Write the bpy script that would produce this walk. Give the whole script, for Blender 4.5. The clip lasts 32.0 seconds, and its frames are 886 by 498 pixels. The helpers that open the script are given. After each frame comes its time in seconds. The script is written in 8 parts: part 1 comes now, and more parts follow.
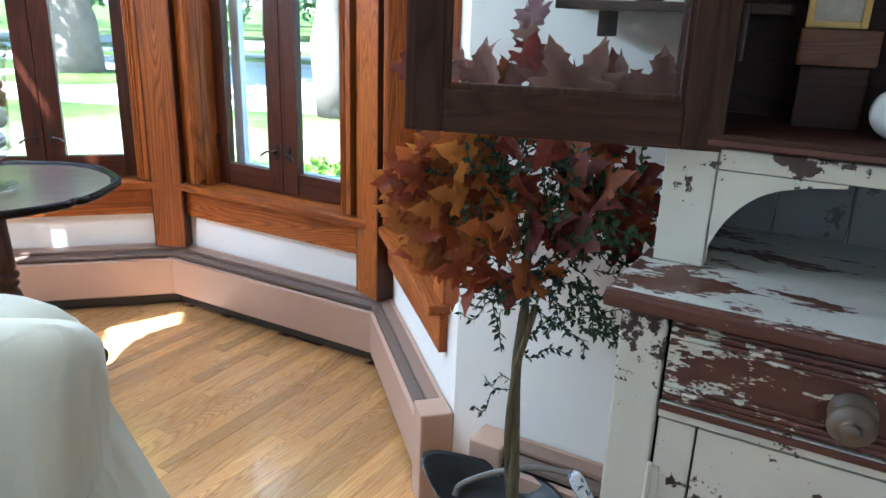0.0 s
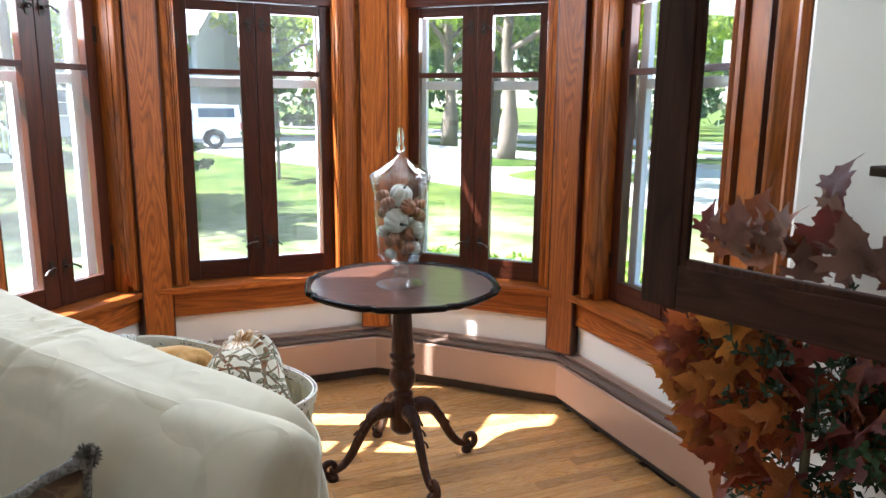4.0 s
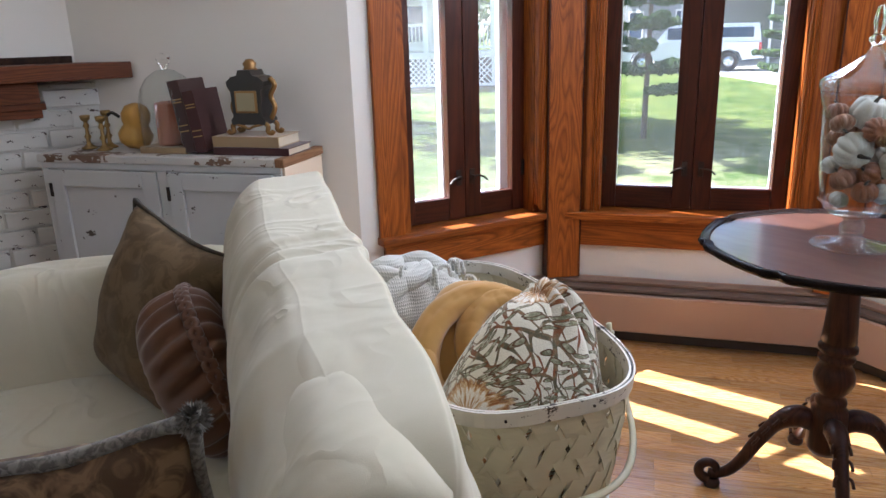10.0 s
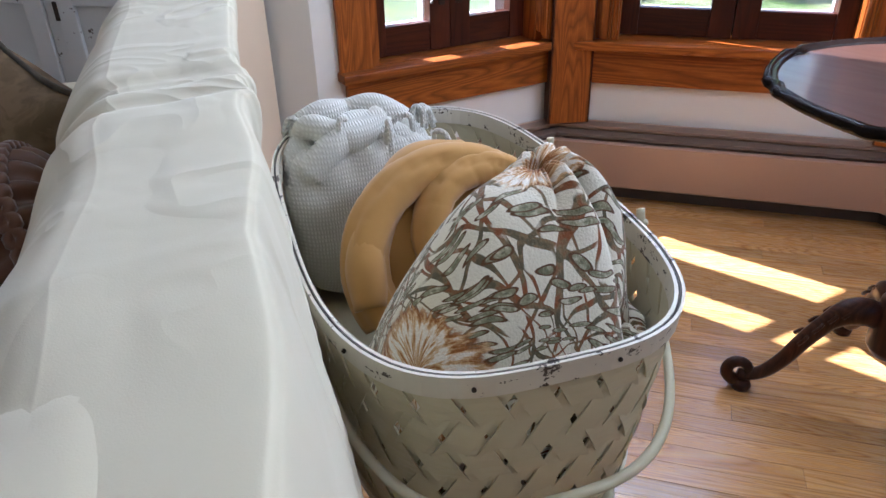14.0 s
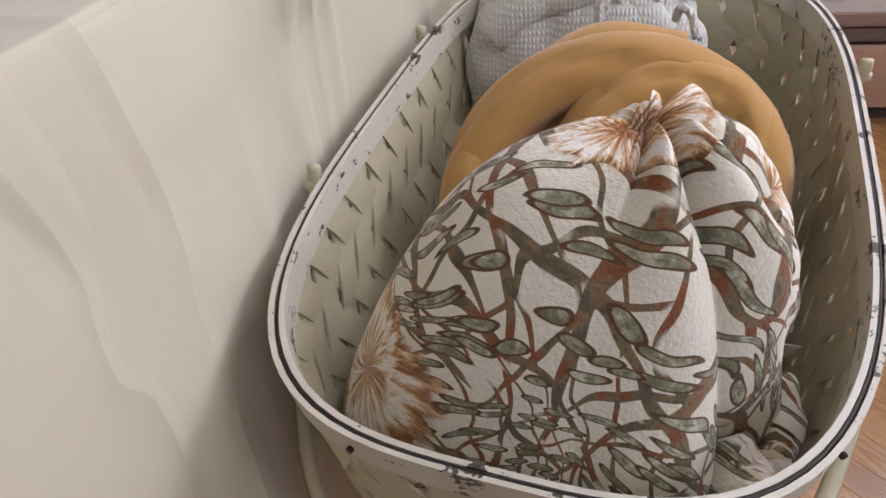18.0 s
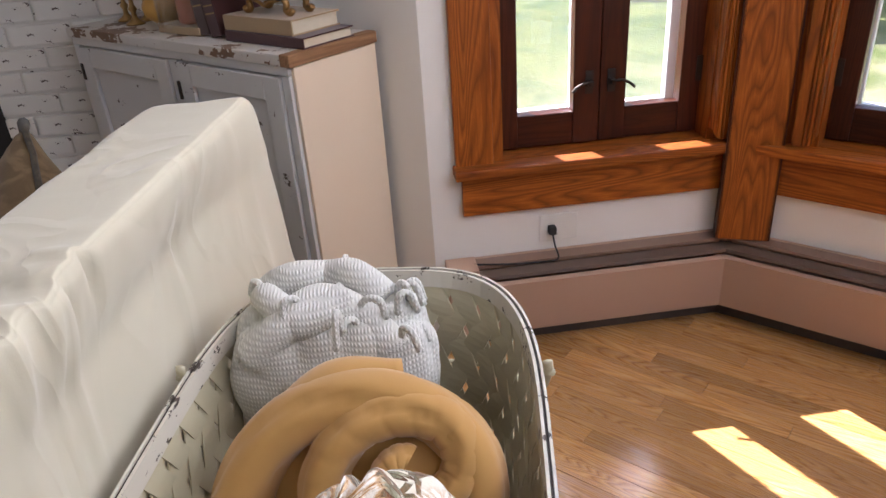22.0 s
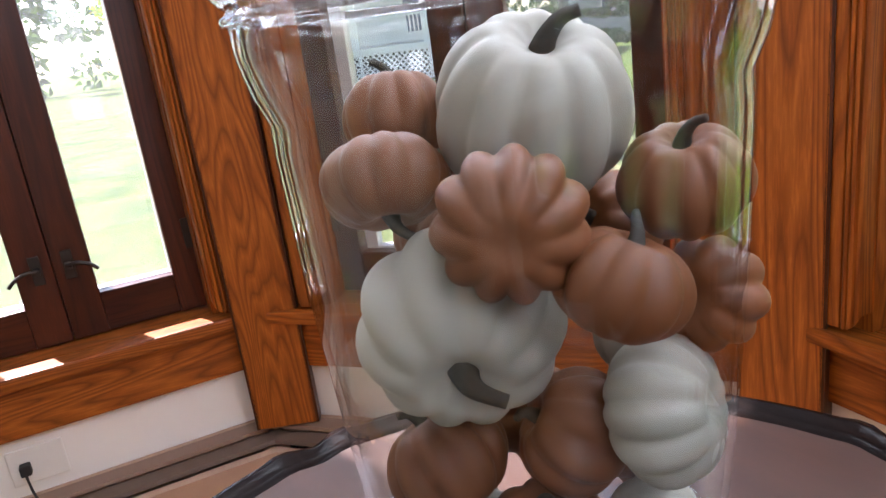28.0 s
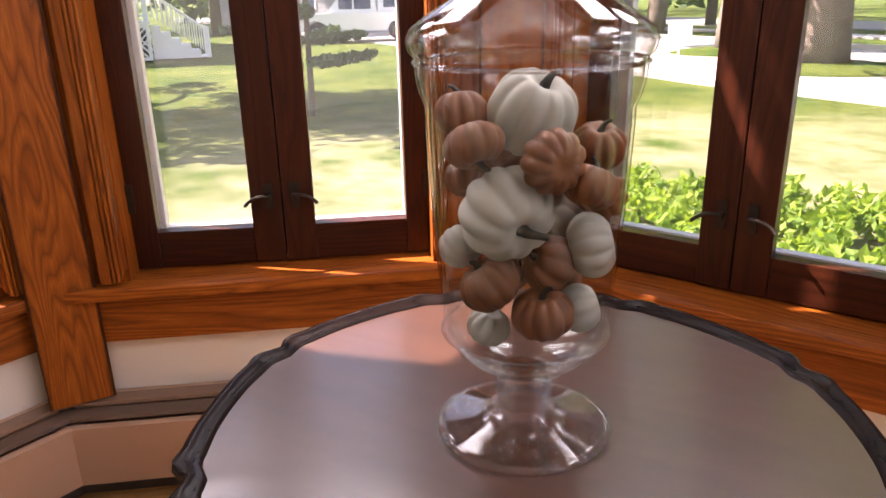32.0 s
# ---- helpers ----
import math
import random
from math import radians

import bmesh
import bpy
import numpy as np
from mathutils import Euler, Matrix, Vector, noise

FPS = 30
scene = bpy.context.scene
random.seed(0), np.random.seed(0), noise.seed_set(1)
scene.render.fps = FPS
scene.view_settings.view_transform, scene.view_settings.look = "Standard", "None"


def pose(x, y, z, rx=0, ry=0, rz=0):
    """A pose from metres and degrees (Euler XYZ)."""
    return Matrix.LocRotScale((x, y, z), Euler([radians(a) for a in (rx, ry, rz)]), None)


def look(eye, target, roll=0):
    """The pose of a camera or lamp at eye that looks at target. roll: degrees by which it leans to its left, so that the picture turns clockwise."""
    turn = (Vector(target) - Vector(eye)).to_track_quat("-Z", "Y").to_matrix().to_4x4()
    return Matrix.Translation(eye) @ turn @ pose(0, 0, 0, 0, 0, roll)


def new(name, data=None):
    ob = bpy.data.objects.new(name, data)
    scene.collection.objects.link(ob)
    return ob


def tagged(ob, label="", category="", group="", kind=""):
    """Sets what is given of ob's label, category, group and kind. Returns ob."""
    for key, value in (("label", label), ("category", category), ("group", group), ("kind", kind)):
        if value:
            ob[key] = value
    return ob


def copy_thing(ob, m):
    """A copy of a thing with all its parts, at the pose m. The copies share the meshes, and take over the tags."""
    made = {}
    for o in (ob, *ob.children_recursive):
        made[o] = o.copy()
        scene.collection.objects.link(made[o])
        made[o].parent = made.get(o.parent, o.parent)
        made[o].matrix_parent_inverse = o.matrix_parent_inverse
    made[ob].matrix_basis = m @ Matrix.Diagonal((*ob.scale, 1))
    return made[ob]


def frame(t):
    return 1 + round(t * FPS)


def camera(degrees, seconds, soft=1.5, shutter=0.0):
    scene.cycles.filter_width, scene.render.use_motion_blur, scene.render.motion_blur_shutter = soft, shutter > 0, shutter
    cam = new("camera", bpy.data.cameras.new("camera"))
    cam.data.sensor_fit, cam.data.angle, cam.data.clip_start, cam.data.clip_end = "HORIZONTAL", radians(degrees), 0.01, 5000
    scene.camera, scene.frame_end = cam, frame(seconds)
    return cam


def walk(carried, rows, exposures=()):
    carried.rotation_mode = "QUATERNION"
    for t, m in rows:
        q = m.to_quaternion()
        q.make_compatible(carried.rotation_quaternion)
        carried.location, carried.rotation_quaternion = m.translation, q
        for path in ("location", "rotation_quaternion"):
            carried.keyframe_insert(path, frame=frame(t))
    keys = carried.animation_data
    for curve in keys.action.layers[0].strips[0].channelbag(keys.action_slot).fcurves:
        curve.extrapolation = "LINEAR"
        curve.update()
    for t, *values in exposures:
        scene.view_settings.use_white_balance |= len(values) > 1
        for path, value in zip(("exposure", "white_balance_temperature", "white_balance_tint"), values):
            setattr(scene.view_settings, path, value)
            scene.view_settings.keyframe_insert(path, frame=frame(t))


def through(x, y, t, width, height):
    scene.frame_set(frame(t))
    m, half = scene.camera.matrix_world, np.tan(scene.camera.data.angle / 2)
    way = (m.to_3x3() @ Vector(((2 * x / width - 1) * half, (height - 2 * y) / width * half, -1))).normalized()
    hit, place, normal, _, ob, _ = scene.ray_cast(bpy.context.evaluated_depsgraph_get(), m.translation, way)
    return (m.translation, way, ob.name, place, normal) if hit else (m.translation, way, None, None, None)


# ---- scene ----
cam = camera(62.87, 32.0)
PATH = [
    (0, (-0.067, 0.326, 1.313), (0.444, 2.158, 0.695), 2.02),
    (0.5, (-0.065, 0.222, 1.330), (0.335, 2.079, 0.704), 2.01),
    (1, (-0.020, 0.161, 1.337), (0.208, 2.048, 0.716), 1.71),
    (1.5, (0.098, 0.092, 1.351), (0.111, 1.996, 0.740), 1.33),
    (2, (0.178, 0.042, 1.352), (0.008, 1.941, 0.749), 0.60),
    (2.5, (0.220, 0.082, 1.343), (-0.101, 1.970, 0.766), 0.34),
    (3, (0.261, 0.242, 1.369), (-0.204, 2.117, 0.852), 0.35),
    (3.5, (0.282, 0.338, 1.411), (-0.321, 2.190, 0.956), 0.50),
    (5.5, (0.539, 0.334, 1.478), (-0.540, 2.008, 1.297), 0.53),
    (6, (0.553, 0.343, 1.497), (-0.576, 1.990, 1.389), 0.49),
    (6.5, (0.544, 0.373, 1.501), (-0.636, 1.987, 1.459), 0.38),
    (7, (0.477, 0.455, 1.508), (-0.771, 2.018, 1.510), 0.16),
    (7.5, (0.396, 0.597, 1.510), (-0.962, 2.066, 1.508), -0.19),
    (8, (0.323, 0.696, 1.477), (-1.149, 2.048, 1.414), -0.27),
    (8.5, (0.312, 0.824, 1.482), (-1.294, 2.001, 1.290), -0.32),
    (9, (0.273, 0.897, 1.411), (-1.415, 1.924, 1.103), -0.57),
    (9.5, (0.242, 0.967, 1.366), (-1.471, 1.897, 0.918), -1.20),
    (10, (0.239, 0.995, 1.321), (-1.448, 1.905, 0.748), -1.71),
    (10.5, (0.263, 1.012, 1.287), (-1.375, 1.944, 0.616), -1.69),
    (11, (0.290, 1.029, 1.254), (-1.297, 1.984, 0.499), -1.87),
    (11.5, (0.295, 1.048, 1.223), (-1.248, 1.994, 0.372), -2.32),
    (12, (0.276, 1.075, 1.197), (-1.227, 1.997, 0.253), -2.85),
    (12.5, (0.203, 1.113, 1.200), (-1.284, 2.030, 0.227), -2.82),
    (13, (0.065, 1.168, 1.220), (-1.435, 2.102, 0.284), -2.27),
    (13.5, (-0.046, 1.221, 1.209), (-1.560, 2.127, 0.267), -1.60),
    (14, (-0.166, 1.292, 1.184), (-1.701, 2.111, 0.199), -1.37),
    (14.5, (-0.293, 1.381, 1.157), (-1.832, 2.053, 0.072), -1.12),
    (15, (-0.349, 1.438, 1.126), (-1.864, 1.992, -0.055), -2.68),
    (15.5, (-0.394, 1.478, 1.097), (-1.874, 1.971, -0.154), -2.80),
    (17.5, (-0.424, 1.656, 1.089), (-1.898, 1.538, -0.258), -5.31),
    (18, (-0.395, 1.698, 1.104), (-1.869, 1.411, -0.217), -5.63),
    (18.5, (-0.379, 1.728, 1.117), (-1.850, 1.366, -0.189), -5.57),
    (19, (-0.359, 1.743, 1.142), (-1.845, 1.382, -0.147), -5.40),
    (19.5, (-0.342, 1.754, 1.169), (-1.868, 1.448, -0.087), -5.21),
    (20, (-0.334, 1.760, 1.182), (-1.910, 1.516, -0.025), -5.31),
    (20.5, (-0.338, 1.760, 1.201), (-1.961, 1.558, 0.050), -5.35),
    (21, (-0.354, 1.760, 1.230), (-2.032, 1.592, 0.155), -5.09),
    (21.5, (-0.379, 1.765, 1.273), (-2.118, 1.685, 0.288), -4.53),
    (22, (-0.389, 1.811, 1.287), (-2.153, 1.996, 0.364), -3.95),
    (22.5, (-0.390, 1.903, 1.296), (-2.070, 2.511, 0.397), -2.85),
    (23, (-0.402, 2.022, 1.289), (-1.922, 2.992, 0.425), -2.40),
    (23.5, (-0.462, 2.082, 1.298), (-1.817, 3.291, 0.458), -2.27),
    (24, (-0.482, 2.143, 1.302), (-1.767, 3.455, 0.508), -1.99),
    (24.5, (-0.513, 2.244, 1.303), (-1.822, 3.544, 0.530), -1.67),
    (25, (-0.511, 2.416, 1.253), (-1.977, 3.570, 0.533), -2.51),
    (25.5, (-0.541, 2.457, 1.217), (-2.094, 3.513, 0.530), -3.68),
    (27.5, (-0.562, 2.639, 1.159), (-2.327, 3.371, 0.571), -7.87),
    (28, (-0.572, 2.623, 1.141), (-2.316, 3.404, 0.551), -7.70),
    (28.5, (-0.588, 2.584, 1.137), (-2.255, 3.510, 0.533), -7.43),
    (29, (-0.587, 2.547, 1.144), (-2.175, 3.584, 0.509), -6.60),
    (29.5, (-0.591, 2.498, 1.153), (-2.064, 3.686, 0.507), -5.23),
    (30, (-0.586, 2.453, 1.170), (-1.964, 3.753, 0.528), -3.95),
    (30.5, (-0.577, 2.389, 1.194), (-1.868, 3.778, 0.559), -2.75),
    (31, (-0.561, 2.326, 1.215), (-1.795, 3.763, 0.575), -2.05),
    (31.5, (-0.538, 2.255, 1.211), (-1.721, 3.741, 0.584), -0.82),
    (32, (-0.486, 2.182, 1.210), (-1.644, 3.673, 0.549), -1.23),
]
EXPO = [(0.0, 3.5, 4880, 7), (1.0, 3.4, 5480, 13), (2.0, 3.35, 5730, 17), (3.0, 3.3, 5580, 13), (5.5, 2.27, 6380, 18), (7.0, 1.92, 7080, 24), (8.5, 2.08, 7180, 27), (10.0, 2.62, 5730, 21), (12.0, 2.56, 5330, 12), (15.0, 2.53, 5580, 25), (18.0, 2.33, 6150, 28), (22.0, 2.43, 6150, 27), (23.0, 2.4, 5780, 26), (24.0, 2.4, 7380, 21), (25.5, 2.35, 6680, 40), (28.0, 2.7, 6130, 26), (29.0, 2.82, 5780, 28), (30.0, 2.85, 6080, 35), (31.0, 2.6, 6680, 37), (32.0, 2.5, 7280, 37)]
walk(cam, [(t, look(eye, target, roll)) for t, eye, target, roll in PATH], EXPO)

# ---- light ----
world = bpy.data.worlds.new("world")
scene.world = world
world.use_nodes = True
wn = world.node_tree.nodes
sky = wn.new("ShaderNodeTexSky")
sky.sky_type = "NISHITA"
sky.sun_disc = False
sky.sun_elevation = radians(48.3)
SUN_WAY = Vector((0.658, 0.278, -0.803)).normalized()
sky.sun_rotation = math.atan2(-SUN_WAY.x, -SUN_WAY.y)
wn["Background"].inputs[1].default_value = 0.10
world.node_tree.links.new(sky.outputs[0], wn["Background"].inputs[0])
sun = new("sun", bpy.data.lights.new("sun", "SUN"))
sun.data.energy = 5.0
sun.data.angle = radians(0.5)
sun.data.color = (1.0, 0.965, 0.915)
sun.rotation_mode = "QUATERNION"
sun.rotation_quaternion = SUN_WAY.to_track_quat("-Z", "Y")

# ---- materials ----
def mat(name, base=(0.5, 0.5, 0.5), rough=0.5, metal=0.0, spec=0.5):
    m = bpy.data.materials.new(name)
    m.use_nodes = True
    p = m.node_tree.nodes["Principled BSDF"]
    p.inputs["Base Color"].default_value = (*base, 1)
    p.inputs["Roughness"].default_value = rough
    p.inputs["Metallic"].default_value = metal
    p.inputs["Specular IOR Level"].default_value = spec
    return m


def node(m, kind, **inputs):
    n = m.node_tree.nodes.new(kind)
    for key, value in inputs.items():
        n.inputs[key.replace("_", " ")].default_value = value
    return n


def wire(m, a, b):
    m.node_tree.links.new(a, b)


def bsdf(m):
    return m.node_tree.nodes["Principled BSDF"]


def coords(m, scale=(1, 1, 1), turn=(0, 0, 0), kind="Object"):
    t = node(m, "ShaderNodeTexCoord")
    mp = node(m, "ShaderNodeMapping", Scale=scale, Rotation=[radians(a) for a in turn])
    wire(m, t.outputs[kind], mp.inputs["Vector"])
    return mp.outputs["Vector"]


def ramp(m, fac, stops):
    r = node(m, "ShaderNodeValToRGB")
    els = r.color_ramp.elements
    while len(els) < len(stops):
        els.new(0.5)
    for e, (at, col) in zip(els, stops):
        e.position, e.color = at, (*col, 1)
    wire(m, fac, r.inputs["Fac"])
    return r.outputs["Color"]


def noise_tex(m, vec, scale, detail=4.0, rough=0.55, distort=0.0):
    n = node(m, "ShaderNodeTexNoise", Scale=scale, Detail=detail, Roughness=rough, Distortion=distort)
    wire(m, vec, n.inputs["Vector"])
    return n.outputs["Fac"]


def mixed(m, fac, a, b, how="MIX"):
    n = node(m, "ShaderNodeMix")
    n.data_type, n.blend_type = "RGBA", how
    for value, slot in ((fac, n.inputs[0]), (a, n.inputs[6]), (b, n.inputs[7])):
        if isinstance(value, (int, float)):
            slot.default_value = value
        elif isinstance(value, tuple):
            slot.default_value = (*value, 1)
        else:
            wire(m, value, slot)
    return n.outputs[2]


def bump(m, height, strength=0.2, distance=0.002):
    b = node(m, "ShaderNodeBump", Strength=strength, Distance=distance)
    wire(m, height, b.inputs["Height"])
    wire(m, b.outputs["Normal"], bsdf(m).inputs["Normal"])


def spread(m, fac, low, high):
    n = node(m, "ShaderNodeMapRange")
    n.inputs["To Min"].default_value, n.inputs["To Max"].default_value = low, high
    wire(m, fac, n.inputs["Value"])
    return n.outputs["Result"]


def wood(name, dark, mid, light, along="z", rough=0.35, figure=1.0, per_piece=0.25, spec=0.28):
    """Stained wood: long pores, cathedral figure and a tint of its own for each piece."""
    m = mat(name, mid, rough, spec=spec)
    st = {"x": (0.075, 1, 1), "y": (1, 0.075, 1), "z": (1, 1, 0.075)}[along]
    info = node(m, "ShaderNodeObjectInfo")
    t = node(m, "ShaderNodeTexCoord")
    shift = node(m, "ShaderNodeVectorMath")
    shift.operation = "SCALE"
    shift.inputs[0].default_value = (7.0, 5.0, 3.0)
    wire(m, info.outputs["Random"], shift.inputs["Scale"])
    add = node(m, "ShaderNodeVectorMath")
    wire(m, t.outputs["Object"], add.inputs[0])
    wire(m, shift.outputs["Vector"], add.inputs[1])
    mp = node(m, "ShaderNodeMapping", Scale=st)
    wire(m, add.outputs["Vector"], mp.inputs["Vector"])
    vec = mp.outputs["Vector"]
    pores = noise_tex(m, vec, 260, 3, 0.6)
    rings = node(m, "ShaderNodeTexNoise", Scale=7.0, Detail=2.0, Roughness=0.4, Distortion=0.9)
    wire(m, vec, rings.inputs["Vector"])
    mul = node(m, "ShaderNodeMath")
    mul.operation = "MULTIPLY"
    mul.inputs[1].default_value = 26.0 * figure
    wire(m, rings.outputs["Fac"], mul.inputs[0])
    fr = node(m, "ShaderNodeMath")
    fr.operation = "FRACT"
    wire(m, mul.outputs[0], fr.inputs[0])
    band = ramp(m, fr.outputs[0], [(0.0, tuple(0.6 * a + 0.4 * b for a, b in zip(dark, mid))), (0.14, mid), (0.62, light), (0.9, mid), (1.0, tuple(0.6 * a + 0.4 * b for a, b in zip(dark, mid)))])
    col = mixed(m, spread(m, pores, 0.0, 0.75), band, tuple(c * 0.55 for c in dark), "MIX")
    pm = ramp(m, pores, [(0.42, (0, 0, 0)), (0.62, (1, 1, 1))])
    col = mixed(m, pm, col, band)
    broad = noise_tex(m, vec, 2.5, 2)
    col = mixed(m, spread(m, broad, 0.0, 0.45), col, tuple(c * 0.7 for c in mid))
    tint = spread(m, info.outputs["Random"], 1.0 - per_piece, 1.0 + per_piece * 0.5)
    hsv = node(m, "ShaderNodeHueSaturation")
    wire(m, tint, hsv.inputs["Value"])
    wire(m, col, hsv.inputs["Color"])
    wire(m, hsv.outputs["Color"], bsdf(m).inputs["Base Color"])
    wire(m, spread(m, pores, rough + 0.12, rough - 0.05), bsdf(m).inputs["Roughness"])
    bump(m, pores, 0.12, 0.0008)
    return m


def painted(name, col, rough=0.5, wear=0.06, scale=3.0):
    m = mat(name, col, rough)
    vec = coords(m)
    broad, fine = noise_tex(m, vec, scale, 5), noise_tex(m, vec, scale * 40, 3)
    c = mixed(m, spread(m, broad, 0.0, 1.0), tuple(v * (1 - wear) for v in col), tuple(min(v * (1 + wear * 0.6), 0.95) for v in col))
    wire(m, c, bsdf(m).inputs["Base Color"])
    wire(m, spread(m, broad, rough - 0.08, rough + 0.1), bsdf(m).inputs["Roughness"])
    bump(m, fine, 0.08, 0.001)
    return m


def chipped(name, paint, under, amount=0.5, rough=0.5, scale=9.0, under2=None):
    """Old paint, worn and flaked down to what lies under it."""
    m = mat(name, paint, rough)
    vec = coords(m)
    vec2 = coords(m, (1, 1, 2.2))
    big, small = noise_tex(m, vec2, scale, 6, 0.62), noise_tex(m, vec, scale * 7, 3, 0.6)
    summed = node(m, "ShaderNodeMath")
    summed.operation = "MULTIPLY_ADD"
    summed.inputs[1].default_value = 0.35
    wire(m, small, summed.inputs[0])
    wire(m, big, summed.inputs[2])
    edge = ramp(m, summed.outputs[0], [(0.865 - amount * 0.3, (1, 1, 1)), (0.88 - amount * 0.3, (0, 0, 0))])
    inv = node(m, "ShaderNodeInvert")
    wire(m, edge, inv.inputs["Color"])
    dirt = mixed(m, spread(m, noise_tex(m, vec, 4, 5), 0.0, 1.0), tuple(v * 0.86 for v in paint), paint)
    low = mixed(m, noise_tex(m, vec, 40, 3), under, tuple(v * 0.5 for v in (under2 or under)))
    c = mixed(m, inv.outputs["Color"], dirt, low)
    wire(m, c, bsdf(m).inputs["Base Color"])
    bump(m, edge, 0.5, 0.0012)
    return m


def cloth(name, col, rough=0.9, weave=900.0, fold=0.0):
    m = mat(name, col, rough, spec=0.25)
    vec = coords(m)
    fine, broad = noise_tex(m, vec, weave, 2), noise_tex(m, vec, 5, 4)
    c = mixed(m, broad, tuple(v * 0.9 for v in col), tuple(min(1, v * 1.05) for v in col))
    wire(m, c, bsdf(m).inputs["Base Color"])
    bsdf(m).inputs["Sheen Weight"].default_value = 0.25
    bump(m, fine, 0.15, 0.0006)
    return m


def glass(name, tint=(1, 1, 1), rough=0.0, ior=1.45):
    m = mat(name, tint, rough)
    p = bsdf(m)
    p.inputs["Transmission Weight"].default_value = 1.0
    p.inputs["IOR"].default_value = ior
    return m


def pane_glass(name, gloss=0.05, tint=(0.97, 0.98, 0.97), edge=0.6, bend=0.0):
    """A thin pane: mostly clear, with a mirror's gloss that grows at a slant; bend is the share that refracts."""
    m = bpy.data.materials.new(name)
    m.use_nodes = True
    nt = m.node_tree
    nt.nodes.remove(nt.nodes["Principled BSDF"])
    clear = node(m, "ShaderNodeBsdfTransparent", Color=(*tint, 1))
    shine = node(m, "ShaderNodeBsdfGlossy", Roughness=0.02)
    slant = node(m, "ShaderNodeLayerWeight", Blend=0.5)
    steep = node(m, "ShaderNodeMath")
    steep.operation = "POWER"
    steep.inputs[1].default_value = 4.0
    wire(m, slant.outputs["Facing"], steep.inputs[0])
    mix = node(m, "ShaderNodeMixShader")
    wire(m, spread(m, steep.outputs[0], gloss, edge), mix.inputs[0])
    wire(m, clear.outputs[0], mix.inputs[1])
    wire(m, shine.outputs[0], mix.inputs[2])
    last = mix.outputs[0]
    if bend:
        thick = node(m, "ShaderNodeBsdfGlass", IOR=1.45, Roughness=0.0)
        both = node(m, "ShaderNodeMixShader", Fac=bend)
        wire(m, last, both.inputs[1])
        wire(m, thick.outputs[0], both.inputs[2])
        last = both.outputs[0]
    wire(m, last, nt.nodes["Material Output"].inputs["Surface"])
    return m


def dusty_glass(name, dust=0.045):
    """Clear glass under a film of dust that catches the sun."""
    m = bpy.data.materials.new(name)
    m.use_nodes = True
    m.node_tree.nodes.remove(m.node_tree.nodes["Principled BSDF"])
    clear = node(m, "ShaderNodeBsdfTransparent", Color=(0.98, 0.98, 0.98, 1))
    film = node(m, "ShaderNodeBsdfTranslucent", Color=(0.85, 0.86, 0.88, 1))
    mix = node(m, "ShaderNodeMixShader")
    vec = coords(m)
    wire(m, spread(m, noise_tex(m, vec, 5, 4), dust * 0.6, dust * 1.4), mix.inputs[0])
    wire(m, clear.outputs[0], mix.inputs[1])
    wire(m, film.outputs[0], mix.inputs[2])
    wire(m, mix.outputs[0], m.node_tree.nodes["Material Output"].inputs["Surface"])
    return m


DUSTY = dusty_glass("dusty_storm_glass", 0.034)
HAZY = dusty_glass("hazy_storm_glass", 0.026)
WOOD_V = wood("stained_wood_upright", (0.11, 0.026, 0.004), (0.32, 0.077, 0.008), (0.50, 0.14, 0.014), "z", 0.42)
WOOD_H = wood("stained_wood_level", (0.11, 0.026, 0.004), (0.32, 0.077, 0.008), (0.50, 0.14, 0.014), "x", 0.42)
SASH_V = wood("dark_sash_upright", (0.022, 0.006, 0.003), (0.058, 0.014, 0.006), (0.09, 0.022, 0.008), "z", 0.3, 0.6)
SASH_H = wood("dark_sash_level", (0.022, 0.006, 0.003), (0.058, 0.014, 0.006), (0.09, 0.022, 0.008), "x", 0.3, 0.6)
OAK = wood("oak_floor", (0.31, 0.13, 0.04), (0.68, 0.335, 0.105), (0.85, 0.50, 0.19), "x", 0.24, 1.7, 0.30, 0.5)
DARK_WOOD = wood("dark_stained_wood", (0.012, 0.006, 0.004), (0.035, 0.016, 0.009), (0.06, 0.028, 0.014), "x", 0.3, 0.7)
MAHOGANY = wood("table_mahogany", (0.014, 0.006, 0.004), (0.034, 0.013, 0.008), (0.045, 0.017, 0.010), "x", 0.24, 0.35)
def satin_top(name):
    """Dark waxed mahogany: hazy wax over faint figure, with a smoother polish on top."""
    m = mat(name, (0.06, 0.026, 0.016), 0.4, spec=0.5)
    vec = coords(m, (0.25, 1, 1), (0, 0, 25))
    grain, rub = noise_tex(m, vec, 22, 4, 0.6), noise_tex(m, coords(m), 5, 4)
    streak = noise_tex(m, coords(m, (0.5, 3, 1), (0, 0, 20)), 9, 4, 0.6, 0.4)
    wire(m, mixed(m, grain, (0.032, 0.014, 0.009), (0.085, 0.037, 0.022)), bsdf(m).inputs["Base Color"])
    wire(m, spread(m, streak, 0.30, 0.48), bsdf(m).inputs["Roughness"])
    bsdf(m).inputs["Coat Weight"].default_value = 0.6
    wire(m, spread(m, rub, 0.10, 0.20), bsdf(m).inputs["Coat Roughness"])
    return m


